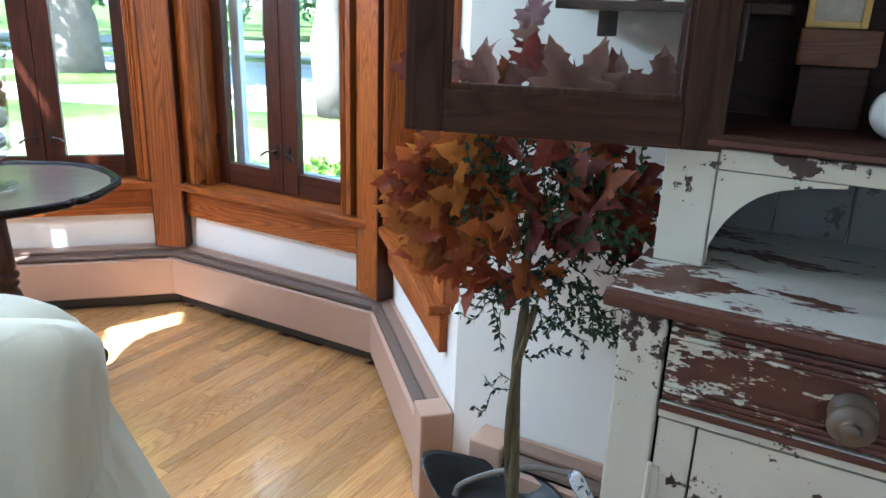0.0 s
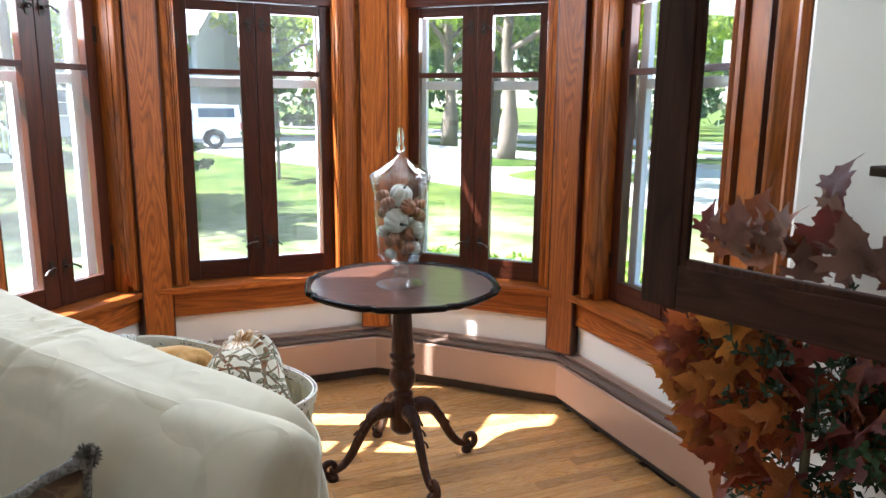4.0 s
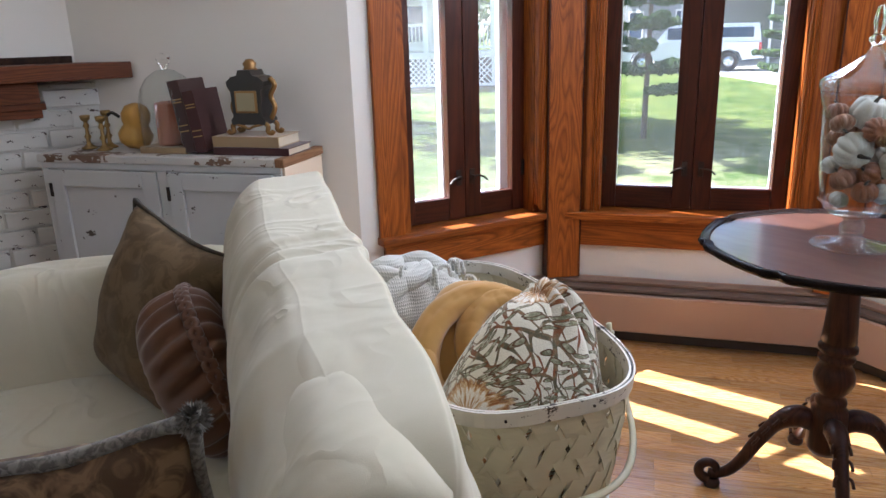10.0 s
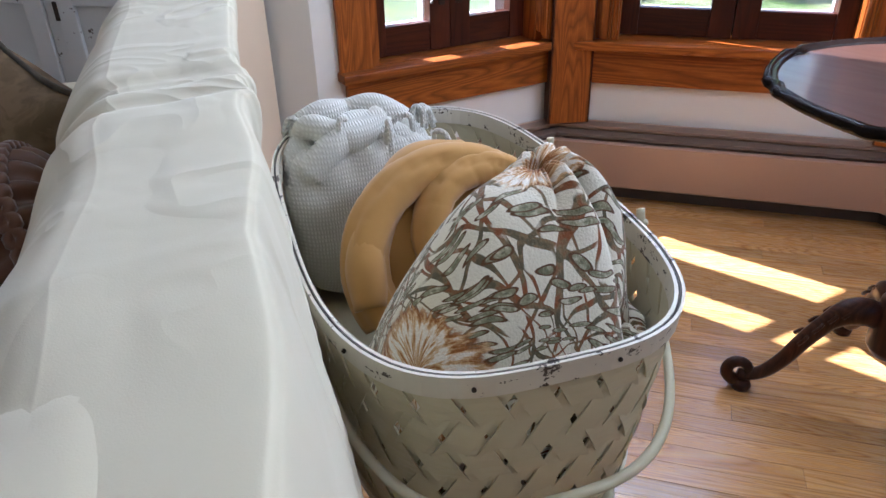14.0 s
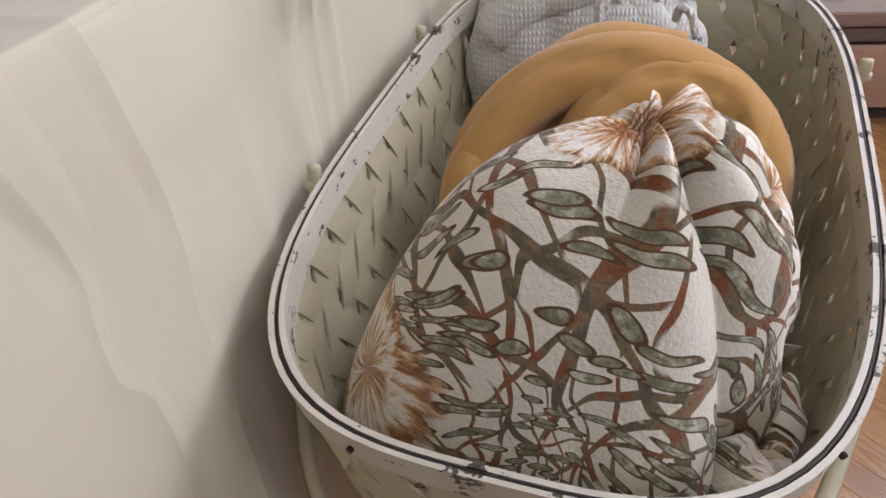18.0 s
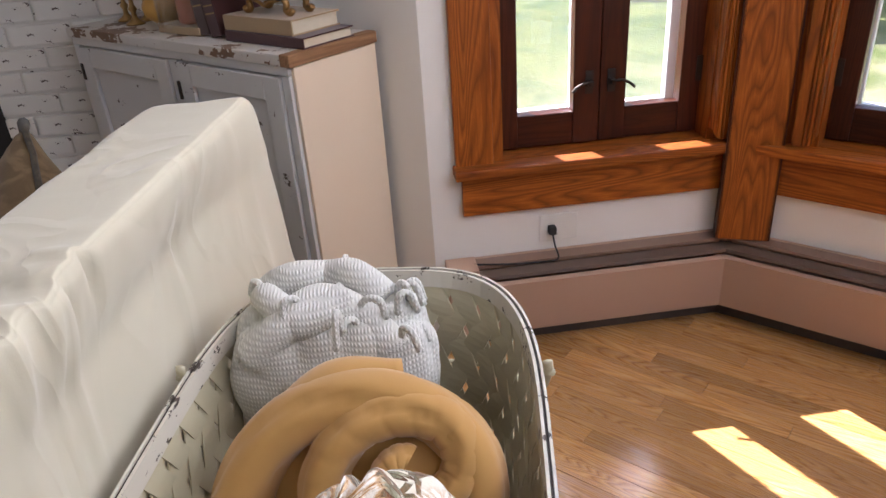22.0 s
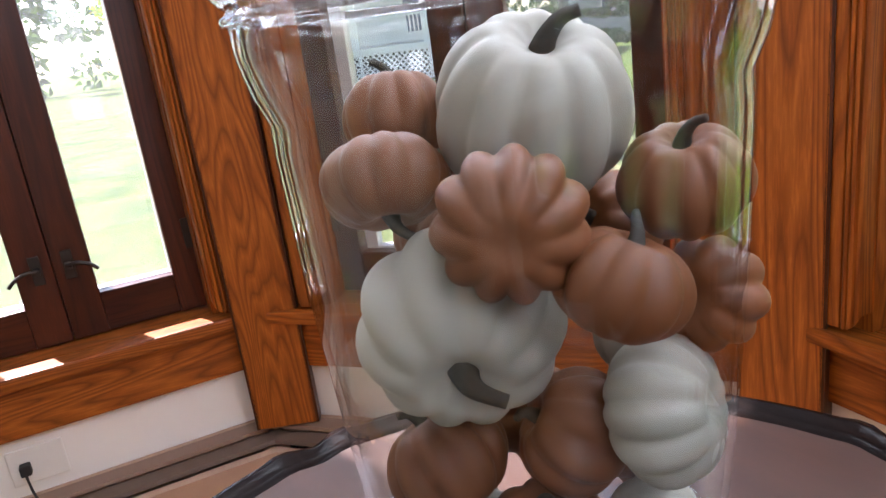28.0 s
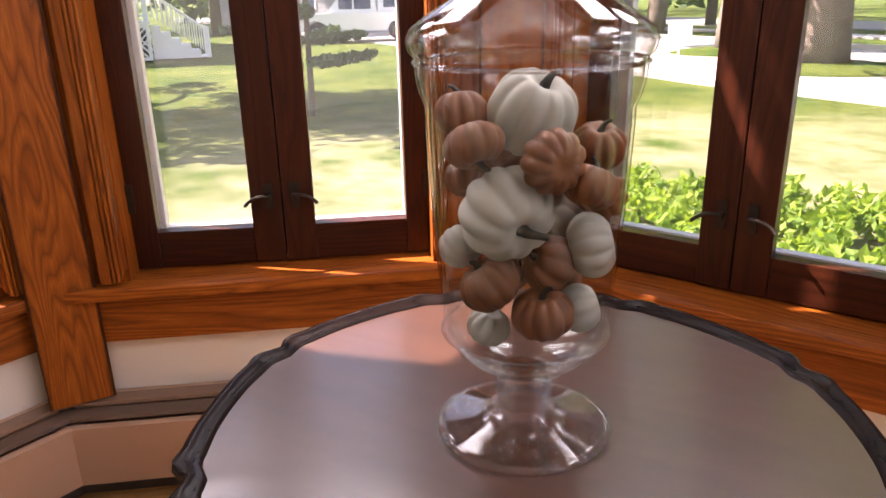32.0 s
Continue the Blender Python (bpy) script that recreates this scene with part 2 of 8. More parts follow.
TABLE_TOP = satin_top("table_top_polish")
MAHOGANY_V = wood("table_mahogany_upright", (0.02, 0.008, 0.005), (0.055, 0.02, 0.010), (0.09, 0.032, 0.015), "z", 0.3, 0.7)
WALL = painted("wall_paint", (0.77, 0.732, 0.66), 0.6, 0.03)
CEIL = painted("ceiling_paint", (0.8, 0.79, 0.77), 0.7, 0.02)
HEATER = painted("heater_enamel", (0.45, 0.285, 0.195), 0.38, 0.05)
# top, flap and dusty recess carry their shade as darker colours
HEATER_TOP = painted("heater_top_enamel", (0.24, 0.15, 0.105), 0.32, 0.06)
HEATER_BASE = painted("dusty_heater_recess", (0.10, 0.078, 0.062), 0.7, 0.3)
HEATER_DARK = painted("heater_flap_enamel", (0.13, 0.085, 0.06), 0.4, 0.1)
BLACK = painted("black_gap", (0.015, 0.013, 0.012), 0.7, 0.2)
STORM = painted("storm_window_paint", (0.78, 0.79, 0.8), 0.45, 0.05)
PANE = pane_glass("window_pane_glass")
DOOR_PANE = pane_glass("cabinet_door_glass", 0.012, (0.97, 0.98, 0.97), 0.3)
IRON = mat("dark_bronze_latch", (0.035, 0.026, 0.02), 0.5, 0.6)
BRASS = mat("aged_brass", (0.35, 0.23, 0.09), 0.35, 0.9)
def slipcover(name):
    m = cloth(name, (0.565, 0.52, 0.385), 0.9, 700)
    vec = coords(m, (1, 1, 0.4))
    soft = ramp(m, noise_tex(m, vec, 5.0, 2, 0.45, 0.9), [(0.28, (0, 0, 0)), (0.42, (0.25, 0.25, 0.25)), (0.5, (0.7, 0.7, 0.7)), (0.58, (0.25, 0.25, 0.25)), (0.74, (0.1, 0.1, 0.1))])
    fine = noise_tex(m, coords(m), 700, 2)
    both = node(m, "ShaderNodeMath")
    both.operation = "MULTIPLY_ADD"
    both.inputs[1].default_value = 0.03
    wire(m, fine, both.inputs[0])
    wire(m, soft, both.inputs[2])
    bump(m, both.outputs[0], 0.6, 0.009)
    return m


COVER = slipcover("white_slipcover")
WHITE_PAINT = painted("white_enamel", (0.72, 0.70, 0.64), 0.4, 0.06)


bsdf(OAK).inputs["Coat Weight"].default_value = 0.7
bsdf(OAK).inputs["Coat Roughness"].default_value = 0.2


def oak_field(name):
    m = OAK.copy()
    m.name = name
    nt = m.node_tree
    geo = nt.nodes.new("ShaderNodeNewGeometry")
    for n in list(nt.nodes):
        if n.bl_idname == "ShaderNodeObjectInfo":
            for link in list(n.outputs["Random"].links):
                nt.links.new(geo.outputs["Random Per Island"], link.to_socket)
    return m


OAK_FIELD = oak_field("oak_floor_field")
WOOD_Y = wood("stained_wood_cross", (0.05, 0.014, 0.006), (0.13, 0.04, 0.016), (0.19, 0.06, 0.022), "y", 0.45)

# ---- mesh helpers ----
def part(name, bm, material, parent=None, label="", smooth=False, m=None):
    """Links a bmesh as one mesh object, under a thing or a part."""
    me = bpy.data.meshes.new(name)
    bmesh.ops.recalc_face_normals(bm, faces=bm.faces)
    bm.to_mesh(me)
    bm.free()
    if smooth:
        for f in me.polygons:
            f.use_smooth = True
    me.materials.append(material)
    ob = new(name, me)
    if parent:
        ob.parent = parent
    if m is not None:
        ob.matrix_basis = m
    if label:
        ob["label"] = label
    return ob


def again(ob, m, parent=None):
    """A further piece on the same mesh."""
    c = new(ob.name.split(".")[0], ob.data)
    c.parent = parent or ob.parent
    c.matrix_basis = m
    if "label" in ob:
        c["label"] = ob["label"]
    return c


def thing(name, label, category, m=None, group="", kind=""):
    ob = new(name)
    ob.empty_display_size = 0.05
    if m is not None:
        ob.matrix_basis = m
    return tagged(ob, label, category, group, kind)


def bx(bm, x0, x1, y0, y1, z0, z1, m=None, bev=0.0):
    """A box between two corners; bev rounds its edges."""
    vs = [bm.verts.new(((x0, x1)[i & 1], (y0, y1)[i >> 1 & 1], (z0, z1)[i >> 2])) for i in range(8)]
    fs = [bm.faces.new([vs[i] for i in q]) for q in ((0, 2, 3, 1), (4, 5, 7, 6), (0, 1, 5, 4), (2, 6, 7, 3), (0, 4, 6, 2), (1, 3, 7, 5))]
    geo = vs
    if bev:
        es = list({e for f in fs for e in f.edges})
        r = bmesh.ops.bevel(bm, geom=es, offset=bev, segments=2, affect="EDGES", profile=0.6)
        geo = list({v for f in r["faces"] for v in f.verts} | {v for v in vs if v.is_valid})
    if m is not None:
        for v in geo:
            v.co = m @ v.co
    return bm


def box(*a, **k):
    return bx(bmesh.new(), *a, **k)


def lathe(profile, seg=32, bm=None, m=None):
    """A turned shape from (radius, height) pairs."""
    bm = bm or bmesh.new()
    rings = []
    for r, z in profile:
        if r < 1e-5:
            rings.append([bm.verts.new((0, 0, z))])
        else:
            rings.append([bm.verts.new((r * math.cos(2 * math.pi * i / seg), r * math.sin(2 * math.pi * i / seg), z)) for i in range(seg)])
    for a, b in zip(rings, rings[1:]):
        for i in range(seg):
            j = (i + 1) % seg
            q = [a[i % len(a)], a[j % len(a)], b[j % len(b)], b[i % len(b)]]
            q = list(dict.fromkeys(q))
            if len(q) > 2:
                bm.faces.new(q)
    if m is not None:
        for ring in rings:
            for v in ring:
                v.co = m @ v.co
    return bm


def smooth_path(points, n=6):
    """Catmull-Rom points through the given ones."""
    p = [Vector(q) for q in points]
    p = [2 * p[0] - p[1]] + p + [2 * p[-1] - p[-2]]
    out = []
    for i in range(1, len(p) - 2):
        for k in range(n):
            t = k / n
            out.append(0.5 * ((2 * p[i]) + (p[i + 1] - p[i - 1]) * t + (2 * p[i - 1] - 5 * p[i] + 4 * p[i + 1] - p[i + 2]) * t * t
                              + (3 * p[i] - p[i - 1] - 3 * p[i + 1] + p[i + 2]) * t ** 3))
    return out + [p[-2]]


def tube(points, radius, seg=8, bm=None, closed=False, flat=1.0, up=None):
    """A round (or flattened) bar along points; radius may be a list."""
    bm = bm or bmesh.new()
    pts = [Vector(p) for p in points]
    n = len(pts)
    rad = radius if isinstance(radius, (list, tuple)) else [radius] * n
    rings, side = [], None
    for i, p in enumerate(pts):
        ahead = pts[(i + 1) % n] - p if (closed or i < n - 1) else p - pts[i - 1]
        back = p - pts[i - 1] if (closed or i > 0) else ahead
        d = (ahead.normalized() + back.normalized()).normalized()
        if up is not None:
            s = d.cross(Vector(up)).normalized()
        else:
            ref = side if side is not None else (Vector((0, 0, 1)) if abs(d.z) < 0.9 else Vector((1, 0, 0))).cross(d)
            s = (ref - d * ref.dot(d)).normalized()
        side = s
        o = d.cross(s)
        rings.append([bm.verts.new(p + rad[i] * (math.cos(2 * math.pi * k / seg) * s + flat * math.sin(2 * math.pi * k / seg) * o)) for k in range(seg)])
    for a, b in zip(rings, rings[1:] + ([rings[0]] if closed else [])):
        for k in range(seg):
            bm.faces.new((a[k], a[(k + 1) % seg], b[(k + 1) % seg], b[k]))
    if not closed:
        bm.faces.new(rings[0][::-1])
        bm.faces.new(rings[-1])
    return bm


def blob(rx, ry, rz, power=2.0, seg=40, rings=24, wobble=0.0, freq=3.0, seed=0.0, fold=None):
    """A rounded cushion-like body; power over 2 squares it, wobble roughens it."""
    bm = bmesh.new()
    bmesh.ops.create_uvsphere(bm, u_segments=seg, v_segments=rings, radius=1.0)
    for v in bm.verts:
        d = v.co.normalized()
        k = (abs(d.x) ** power + abs(d.y) ** power + abs(d.z) ** power) ** (-1 / power)
        p = d * k
        w = 1 + wobble * noise.noise(Vector((p.x * freq + seed, p.y * freq - seed, p.z * freq + 2 * seed)))
        if fold:
            w += fold(p)
        v.co = Vector((p.x * rx * w, p.y * ry * w, p.z * rz * w))
    return bm


def extrude_outline(outline, z0, z1, bm=None):
    bm = bm or bmesh.new()
    a = [bm.verts.new((x, y, z0)) for x, y in outline]
    b = [bm.verts.new((x, y, z1)) for x, y in outline]
    bm.faces.new(a[::-1])
    bm.faces.new(b)
    n = len(a)
    for i in range(n):
        bm.faces.new((a[i], a[(i + 1) % n], b[(i + 1) % n], b[i]))
    return bm

# ---- the room ----
C12, C23, C34, C45 = Vector((-2.235, 2.863)), Vector((-1.417, 3.681)), Vector((-0.377, 3.681)), Vector((0.441, 2.863))
END1, END5 = Vector((-2.235, 1.98)), Vector((0.441, 1.98))
TOP = 2.95
HALF = math.sqrt(0.5)


def wall_frame(a, b, z=0.0):
    """Local x along the wall from a to b, y outward (to the left of the way), z up."""
    d = (b - a).normalized()
    return Matrix(((d.x, -d.y, 0, a.x), (d.y, d.x, 0, a.y), (0, 0, 1, z), (0, 0, 0, 1)))


def strip_wall(name, a, b, z0=0.0, z1=TOP, thick=0.14, material=None, holes=(), label="", ext=(0.0, 0.0)):
    """A wall with thickness whose inner face runs from a to b; holes are (x0, x1, z0, z1) cut right through."""
    length = (b - a).length
    xs = sorted({-ext[0], length + ext[1], *(v for h in holes for v in h[:2])})
    bm = bmesh.new()
    for x0, x1 in zip(xs, xs[1:]):
        cut = [h for h in holes if h[0] <= x0 + 1e-6 and h[1] >= x1 - 1e-6]
        spans = [(z0, z1)] if not cut else [(z0, cut[0][2]), (cut[0][3], z1)]
        for s0, s1 in spans:
            if s1 - s0 > 1e-4:
                bx(bm, x0, x1, 0, thick, s0, s1)
    bmesh.ops.remove_doubles(bm, verts=bm.verts, dist=1e-5)
    ob = part(name, bm, material or WALL, m=wall_frame(a, b))
    return tagged(ob, label, "wall", kind="structure")


# window: centre along its wall, half glass sizes
WIN = {
    1: dict(a=END1, b=C12, mid=0.496, pane=0.158, stile=0.0745, left=0.10, right=0.0),
    2: dict(a=C12, b=C23, mid=0.5785, pane=0.231, stile=0.077, left=0.0, right=0.0),
    3: dict(a=C23, b=C34, mid=0.520, pane=0.231, stile=0.077, left=0.0, right=0.0),
    4: dict(a=C34, b=C45, mid=0.5785, pane=0.231, stile=0.077, left=0.0, right=0.0),
    5: dict(a=C45, b=END5, mid=0.387, pane=0.158, stile=0.0745, left=0.0, right=0.10),
}
GLASS_Y = 0.085                   # the glass lies this far outside the inner face
Z_SILL, Z_P0, Z_P1, Z_Q0, Z_Q1, Z_T0, Z_T1, Z_HEAD = 0.575, 0.67, 1.566, 1.592, 1.855, 1.995, 2.50, 2.58
EDGE = 0.058                      # width of a sash's outer stile


def window(n, a, b, mid, pane, stile, left, right):
    m = wall_frame(a, b) @ Matrix.Translation((mid, 0, 0))
    half = stile + pane + EDGE
    win = tagged(new(f"window_{n}"), "tall stained wooden casement window with a transom light, shut", "window", kind="structure")
    win.matrix_basis = m
    g = GLASS_Y
    # fixed frame: jambs, head, transom bar, stool and apron
    for s in (-1, 1):
        bm = bmesh.new()
        bx(bm, min(s * half, s * (half + 0.03)), max(s * half, s * (half + 0.03)), -0.01, 0.15, Z_SILL, Z_HEAD)
        part("jamb", bm, WOOD_V, win)
        outer = half + 0.028
        wide = {-1: 0.105 if left else 0.06, 1: 0.105 if right else 0.06}[s]
        if left and s < 0 or right and s > 0:
            part("casing", box(min(s * outer, s * (outer + wide)), max(s * outer, s * (outer + wide)), -0.022, 0.0, Z_SILL - 0.012, Z_HEAD + 0.09, bev=0.004), WOOD_V, win)
        else:
            bm = bmesh.new()
            prof = [(0.0, 0.0), (0.0, -0.034), (0.0015, -0.040), (0.005, -0.0445), (0.0075, -0.0405), (0.010, -0.0465), (0.014, -0.0485), (0.0175, -0.0465), (0.019, -0.0415), (0.0205, -0.0465), (0.024, -0.0485), (0.0275, -0.0455), (0.029, -0.041), (0.031, -0.0455), (0.040, -0.0465), (0.0535, -0.0465), (0.0535, 0.0)]
            round_r = 0.026
            foot = [Z_SILL + 0.008 + round_r - math.sqrt(max(0.0, round_r ** 2 - max(0.0, round_r - x) ** 2)) for x, _ in prof]
            lo = [bm.verts.new((s * (half + 0.004 + x), y, f)) for (x, y), f in zip(prof, foot)]
            hi = [bm.verts.new((s * (half + 0.004 + x), y, Z_HEAD + 0.02)) for x, y in prof]
            for i in range(len(prof)):
                j = (i + 1) % len(prof)
                bm.faces.new((lo[i], lo[j], hi[j], hi[i]))
            bm.faces.new(lo)
            bm.faces.new(hi)
            part("casing", bm, WOOD_V, win, "reeded casing with a rounded foot", smooth=False)
    part("head", box(-half, half, -0.01, 0.15, Z_T1 + 0.05, Z_HEAD, bev=0.003), SASH_H, win)
    part("transom_bar", box(-half, half, g - 0.055, g + 0.04, Z_Q1 + 0.048, Z_T0 - 0.04, bev=0.004), SASH_H, win)
    span = (b - a).length
    e0, e1 = (half + 0.14 if left else mid), (half + 0.14 if right else span - mid)
    part("window_sill", box(-e0, e1, -0.062, -0.0005, Z_SILL - 0.03, Z_SILL, bev=0.006), WOOD_H, win)
    part("window_ledge", box(-half - 0.028, half + 0.028, 0.0, 0.15, Z_SILL - 0.029, Z_SILL - 0.001), WOOD_H, win)
    part("apron", box(-e0 + (0.022 if left else 0.0), e1 - (0.022 if right else 0.0), -0.024, -0.001, 0.425, Z_SILL - 0.03, bev=0.003), WOOD_H, win)
    for s, wide_casing, reach in ((-1, left, e0), (1, right, e1)):
        if not wide_casing:
            part("side_panel", box(*sorted((s * (half + 0.032), s * reach)), -0.013, -0.001, Z_SILL + 0.002, Z_HEAD + 0.02), WOOD_V, win)
    # casements
    for s in (-1, 1):
        x_in, x_out = (0.0, s * half)
        c = new("casement")
        c.parent = win
        lo_x, hi_x = sorted((s * 0.0015, x_out))
        p0, p1 = sorted((s * stile, s * (stile + pane)))
        zb, ztop = Z_SILL + 0.004, Z_Q1 + 0.046
        y0, y1 = g - 0.024, g + 0.016
        frame_parts = [("stile", lo_x, p0, zb, ztop, SASH_V), ("stile", p1, hi_x, zb, ztop, SASH_V), ("bottom_rail", p0, p1, zb, Z_P0, SASH_H),
                       ("top_rail", p0, p1, Z_Q1, ztop, SASH_H), ("muntin", p0, p1, Z_P1, Z_Q0, SASH_H)]
        for nm, xa, xb, za, zz, mt in frame_parts:
            part(nm, box(xa, xb, y0 + (0.004 if "rail" in nm or nm == "muntin" else 0), y1, za, zz, bev=0.0025), mt, c)
        for za, zz in ((Z_P0, Z_P1), (Z_Q0, Z_Q1)):
            ob = part("pane", box(p0 - 0.003, p1 + 0.003, g - 0.001, g + 0.001, za - 0.003, zz + 0.003), PANE, c)
            ob.visible_shadow = False
        for z in (0.75, 1.80):
            bm = bmesh.new()
            cx = s * stile * 0.42
            bx(bm, cx - 0.011, cx + 0.011, y0 - 0.005, y0, z - 0.032, z + 0.032, bev=0.002)
            bx(bm, cx - 0.007, cx + 0.007, y0 - 0.026, y0 - 0.004, z - 0.007, z + 0.007, bev=0.002)
            tube(smooth_path([(cx, y0 - 0.026, z + 0.004), (cx + s * 0.02, y0 - 0.032, z + 0.006), (cx + s * 0.042, y0 - 0.03, z - 0.004), (cx + s * 0.056, y0 - 0.034, z - 0.016)], 4),
                 0.0055, 6, bm, flat=0.8)
            part("latch", bm, IRON, c, "dark bronze casement latch")
        for z in (0.76, 1.72):
            part("hinge", box(x_out - s * 0.004 - 0.012, x_out - s * 0.004 + 0.012, y0 - 0.006, y0, z - 0.035, z + 0.035, bev=0.002), IRON, c)
    part("astragal", box(-0.011, 0.011, g + 0.0165, g + 0.026, Z_SILL + 0.006, Z_Q1 + 0.044, bev=0.002), SASH_V, win)
    # transom light
    w = stile + pane
    t = new("transom_sash")
    t.parent = win
    for nm, xa, xb, za, zz, mt in (("stile", -half, -w, Z_T0 - 0.04, Z_T1 + 0.05, SASH_V), ("stile", w, half, Z_T0 - 0.04, Z_T1 + 0.05, SASH_V),
                                   ("bottom_rail", -w, w, Z_T0 - 0.04, Z_T0, SASH_H), ("top_rail", -w, w, Z_T1, Z_T1 + 0.05, SASH_H)):
        part(nm, box(xa, xb, g - 0.02, g + 0.016, za, zz, bev=0.0025), mt, t)
    ob = part("pane", box(-w - 0.003, w + 0.003, g - 0.001, g + 0.001, Z_T0 - 0.003, Z_T1 + 0.003), PANE, t)
    ob.visible_shadow = False
    # white storm window outside
    st = new("storm_window")
    st.parent = win
    st["label"] = "white painted outer storm sash"
    ys, ye = g + 0.075, g + 0.105
    o = half - 0.005
    inner = o - 0.052
    for nm, xa, xb, za, zz in (("stile", -o, -inner, Z_SILL, Z_HEAD), ("stile", inner, o, Z_SILL, Z_HEAD), ("bottom_rail", -inner, inner, Z_SILL, Z_SILL + 0.08),
                               ("meeting_rail", -inner, inner, Z_P1 - 0.055, Z_P1 - 0.012), ("top_rail", -inner, inner, Z_T1 - 0.01, Z_HEAD), ("middle_rail", -inner, inner, Z_T0 - 0.07, Z_T0 - 0.01)):
        part(nm, box(xa, xb, ys, ye, za, zz, bev=0.003), STORM, st)
    if n in (1, 5):
        part("mullion", box(-0.05, 0.05, ys, ye + 0.01, Z_SILL + 0.08, Z_P1 - 0.055, bev=0.003), STORM, st)
    if n in (2, 3, 4):
        ob = part("storm_pane", box(-inner, inner, ye - 0.012, ye - 0.010, Z_SILL + 0.08, Z_T1 - 0.01), HAZY, st, "slightly dusty storm glass")
        ob.visible_shadow = False
    if n == 1:
        ob = part("dusty_pane", box(-inner, inner, ye - 0.012, ye - 0.010, Z_SILL + 0.08, Z_T1 - 0.01), DUSTY, st, "dusty storm glass that glares in the sun")
        ob.visible_shadow = False
    return win


for n, spec in WIN.items():
    window(n, **spec)
    half = spec["stile"] + spec["pane"] + EDGE + 0.03
    names = {1: "wall_bay_west", 2: "wall_bay_north_west", 3: "wall_bay_north", 4: "wall_bay_north_east", 5: "wall_bay_east"}
    strip_wall(names[n], spec["a"], spec["b"], holes=[(spec["mid"] - half, spec["mid"] + half, Z_SILL - 0.03, Z_HEAD)], label="white painted plaster bay wall below stained wood windows",
               ext=(0.0 if n == 1 else 0.0, 0.0))
    # wooden frieze over the window
    L = (spec["b"] - spec["a"]).length
    fr = tagged(part("trim_frieze", box(0.0, L, -0.03, -0.001, Z_HEAD + 0.02, TOP, bev=0.003), WOOD_H, m=wall_frame(spec["a"], spec["b"])), "stained wood frieze board over the bay window", "trim", kind="structure")
    part("moulding", box(0.02, L - 0.02, -0.075, -0.03, Z_HEAD + 0.03, Z_HEAD + 0.075, bev=0.012), SASH_H, fr)


def corner_board(name, c, before, after, shift=0.0):
    """A flat board set across an inner corner, with its two returns."""
    inward = ((before - c).normalized() + (after - c).normalized()).normalized()
    across = Vector((-inward.y, inward.x))
    p = c + inward * 0.085 + across * shift
    m = Matrix(((across.x, -inward.x, 0, p.x), (across.y, -inward.y, 0, p.y), (0, 0, 1, 0), (0, 0, 0, 1)))
    ob = part(name, box(-0.072, 0.072, 0, 0.024, 0.285, TOP, bev=0.003), WOOD_V, m=m)
    tagged(ob, "wide stained wood corner board between bay windows", "trim", kind="structure")
    for s in (-1, 1):
        bm = bmesh.new()
        bx(bm, min(s * 0.066, s * 0.074), max(s * 0.066, s * 0.074), 0.0, 0.10, 0.285, TOP, m=Matrix.Translation((0, 0, 0)))
        part("return_board", bm, SASH_V, ob)
    return ob


corner_board("trim_corner", C12, END1, C23, 0.04)
corner_board("trim_corner", C23, C12, C34)
corner_board("trim_corner", C34, C23, C45)
corner_board("trim_corner", C45, C34, END5, -0.04)

# slanting walls beside the bay, chimney wall and the walls behind
DIAG_L = END1 + Vector((-HALF, -HALF)) * 1.18
DIAG_R = END5 + Vector((HALF, -HALF)) * 1.9
BACK_Y = -1.9
strip_wall("wall_slant_west", DIAG_L, END1, label="white painted plaster wall behind the low cabinet")
strip_wall("wall_slant_east", END5, DIAG_R, label="white painted plaster wall behind the hutch")
strip_wall("wall_chimney", Vector((DIAG_L.x, BACK_Y)), DIAG_L, holes=[(-0.55 - BACK_Y, 0.60 - BACK_Y, 0.0, 0.86)], label="white painted chimney breast")
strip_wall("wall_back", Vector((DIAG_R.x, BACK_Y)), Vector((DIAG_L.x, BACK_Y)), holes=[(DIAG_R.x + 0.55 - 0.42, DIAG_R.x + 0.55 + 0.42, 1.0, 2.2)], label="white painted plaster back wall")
strip_wall("wall_east", DIAG_R, Vector((DIAG_R.x, BACK_Y)), label="white painted plaster side wall")
ROOM = [END1, C12, C23, C34, C45, END5, DIAG_R, Vector((DIAG_R.x, BACK_Y)), Vector((DIAG_L.x, BACK_Y)), DIAG_L]
ROOM_OUT = [tuple(p + (p - Vector((-0.9, 1.4))).normalized() * 0.12) for p in ROOM][::-1]
# unseen window, added so that fill light reaches the hutch and the sofa
assumed_back_window = tagged(new("window_6"), "plain white framed window in the back wall", "window", kind="structure")
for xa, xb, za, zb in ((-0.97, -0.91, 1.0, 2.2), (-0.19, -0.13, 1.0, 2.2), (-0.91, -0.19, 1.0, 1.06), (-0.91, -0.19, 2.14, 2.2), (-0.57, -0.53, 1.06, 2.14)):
    part("window_frame", box(xa, xb, BACK_Y - 0.11, BACK_Y - 0.06, za, zb, bev=0.004), STORM, assumed_back_window)
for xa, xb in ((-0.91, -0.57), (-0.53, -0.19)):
    ob = part("pane", box(xa, xb, BACK_Y - 0.087, BACK_Y - 0.085, 1.06, 2.14), PANE, assumed_back_window)
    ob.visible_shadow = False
bm = extrude_outline(ROOM_OUT, TOP, TOP + 0.1)
tagged(part("ceiling", bm, CEIL), "white painted plaster ceiling", "ceiling", kind="structure")


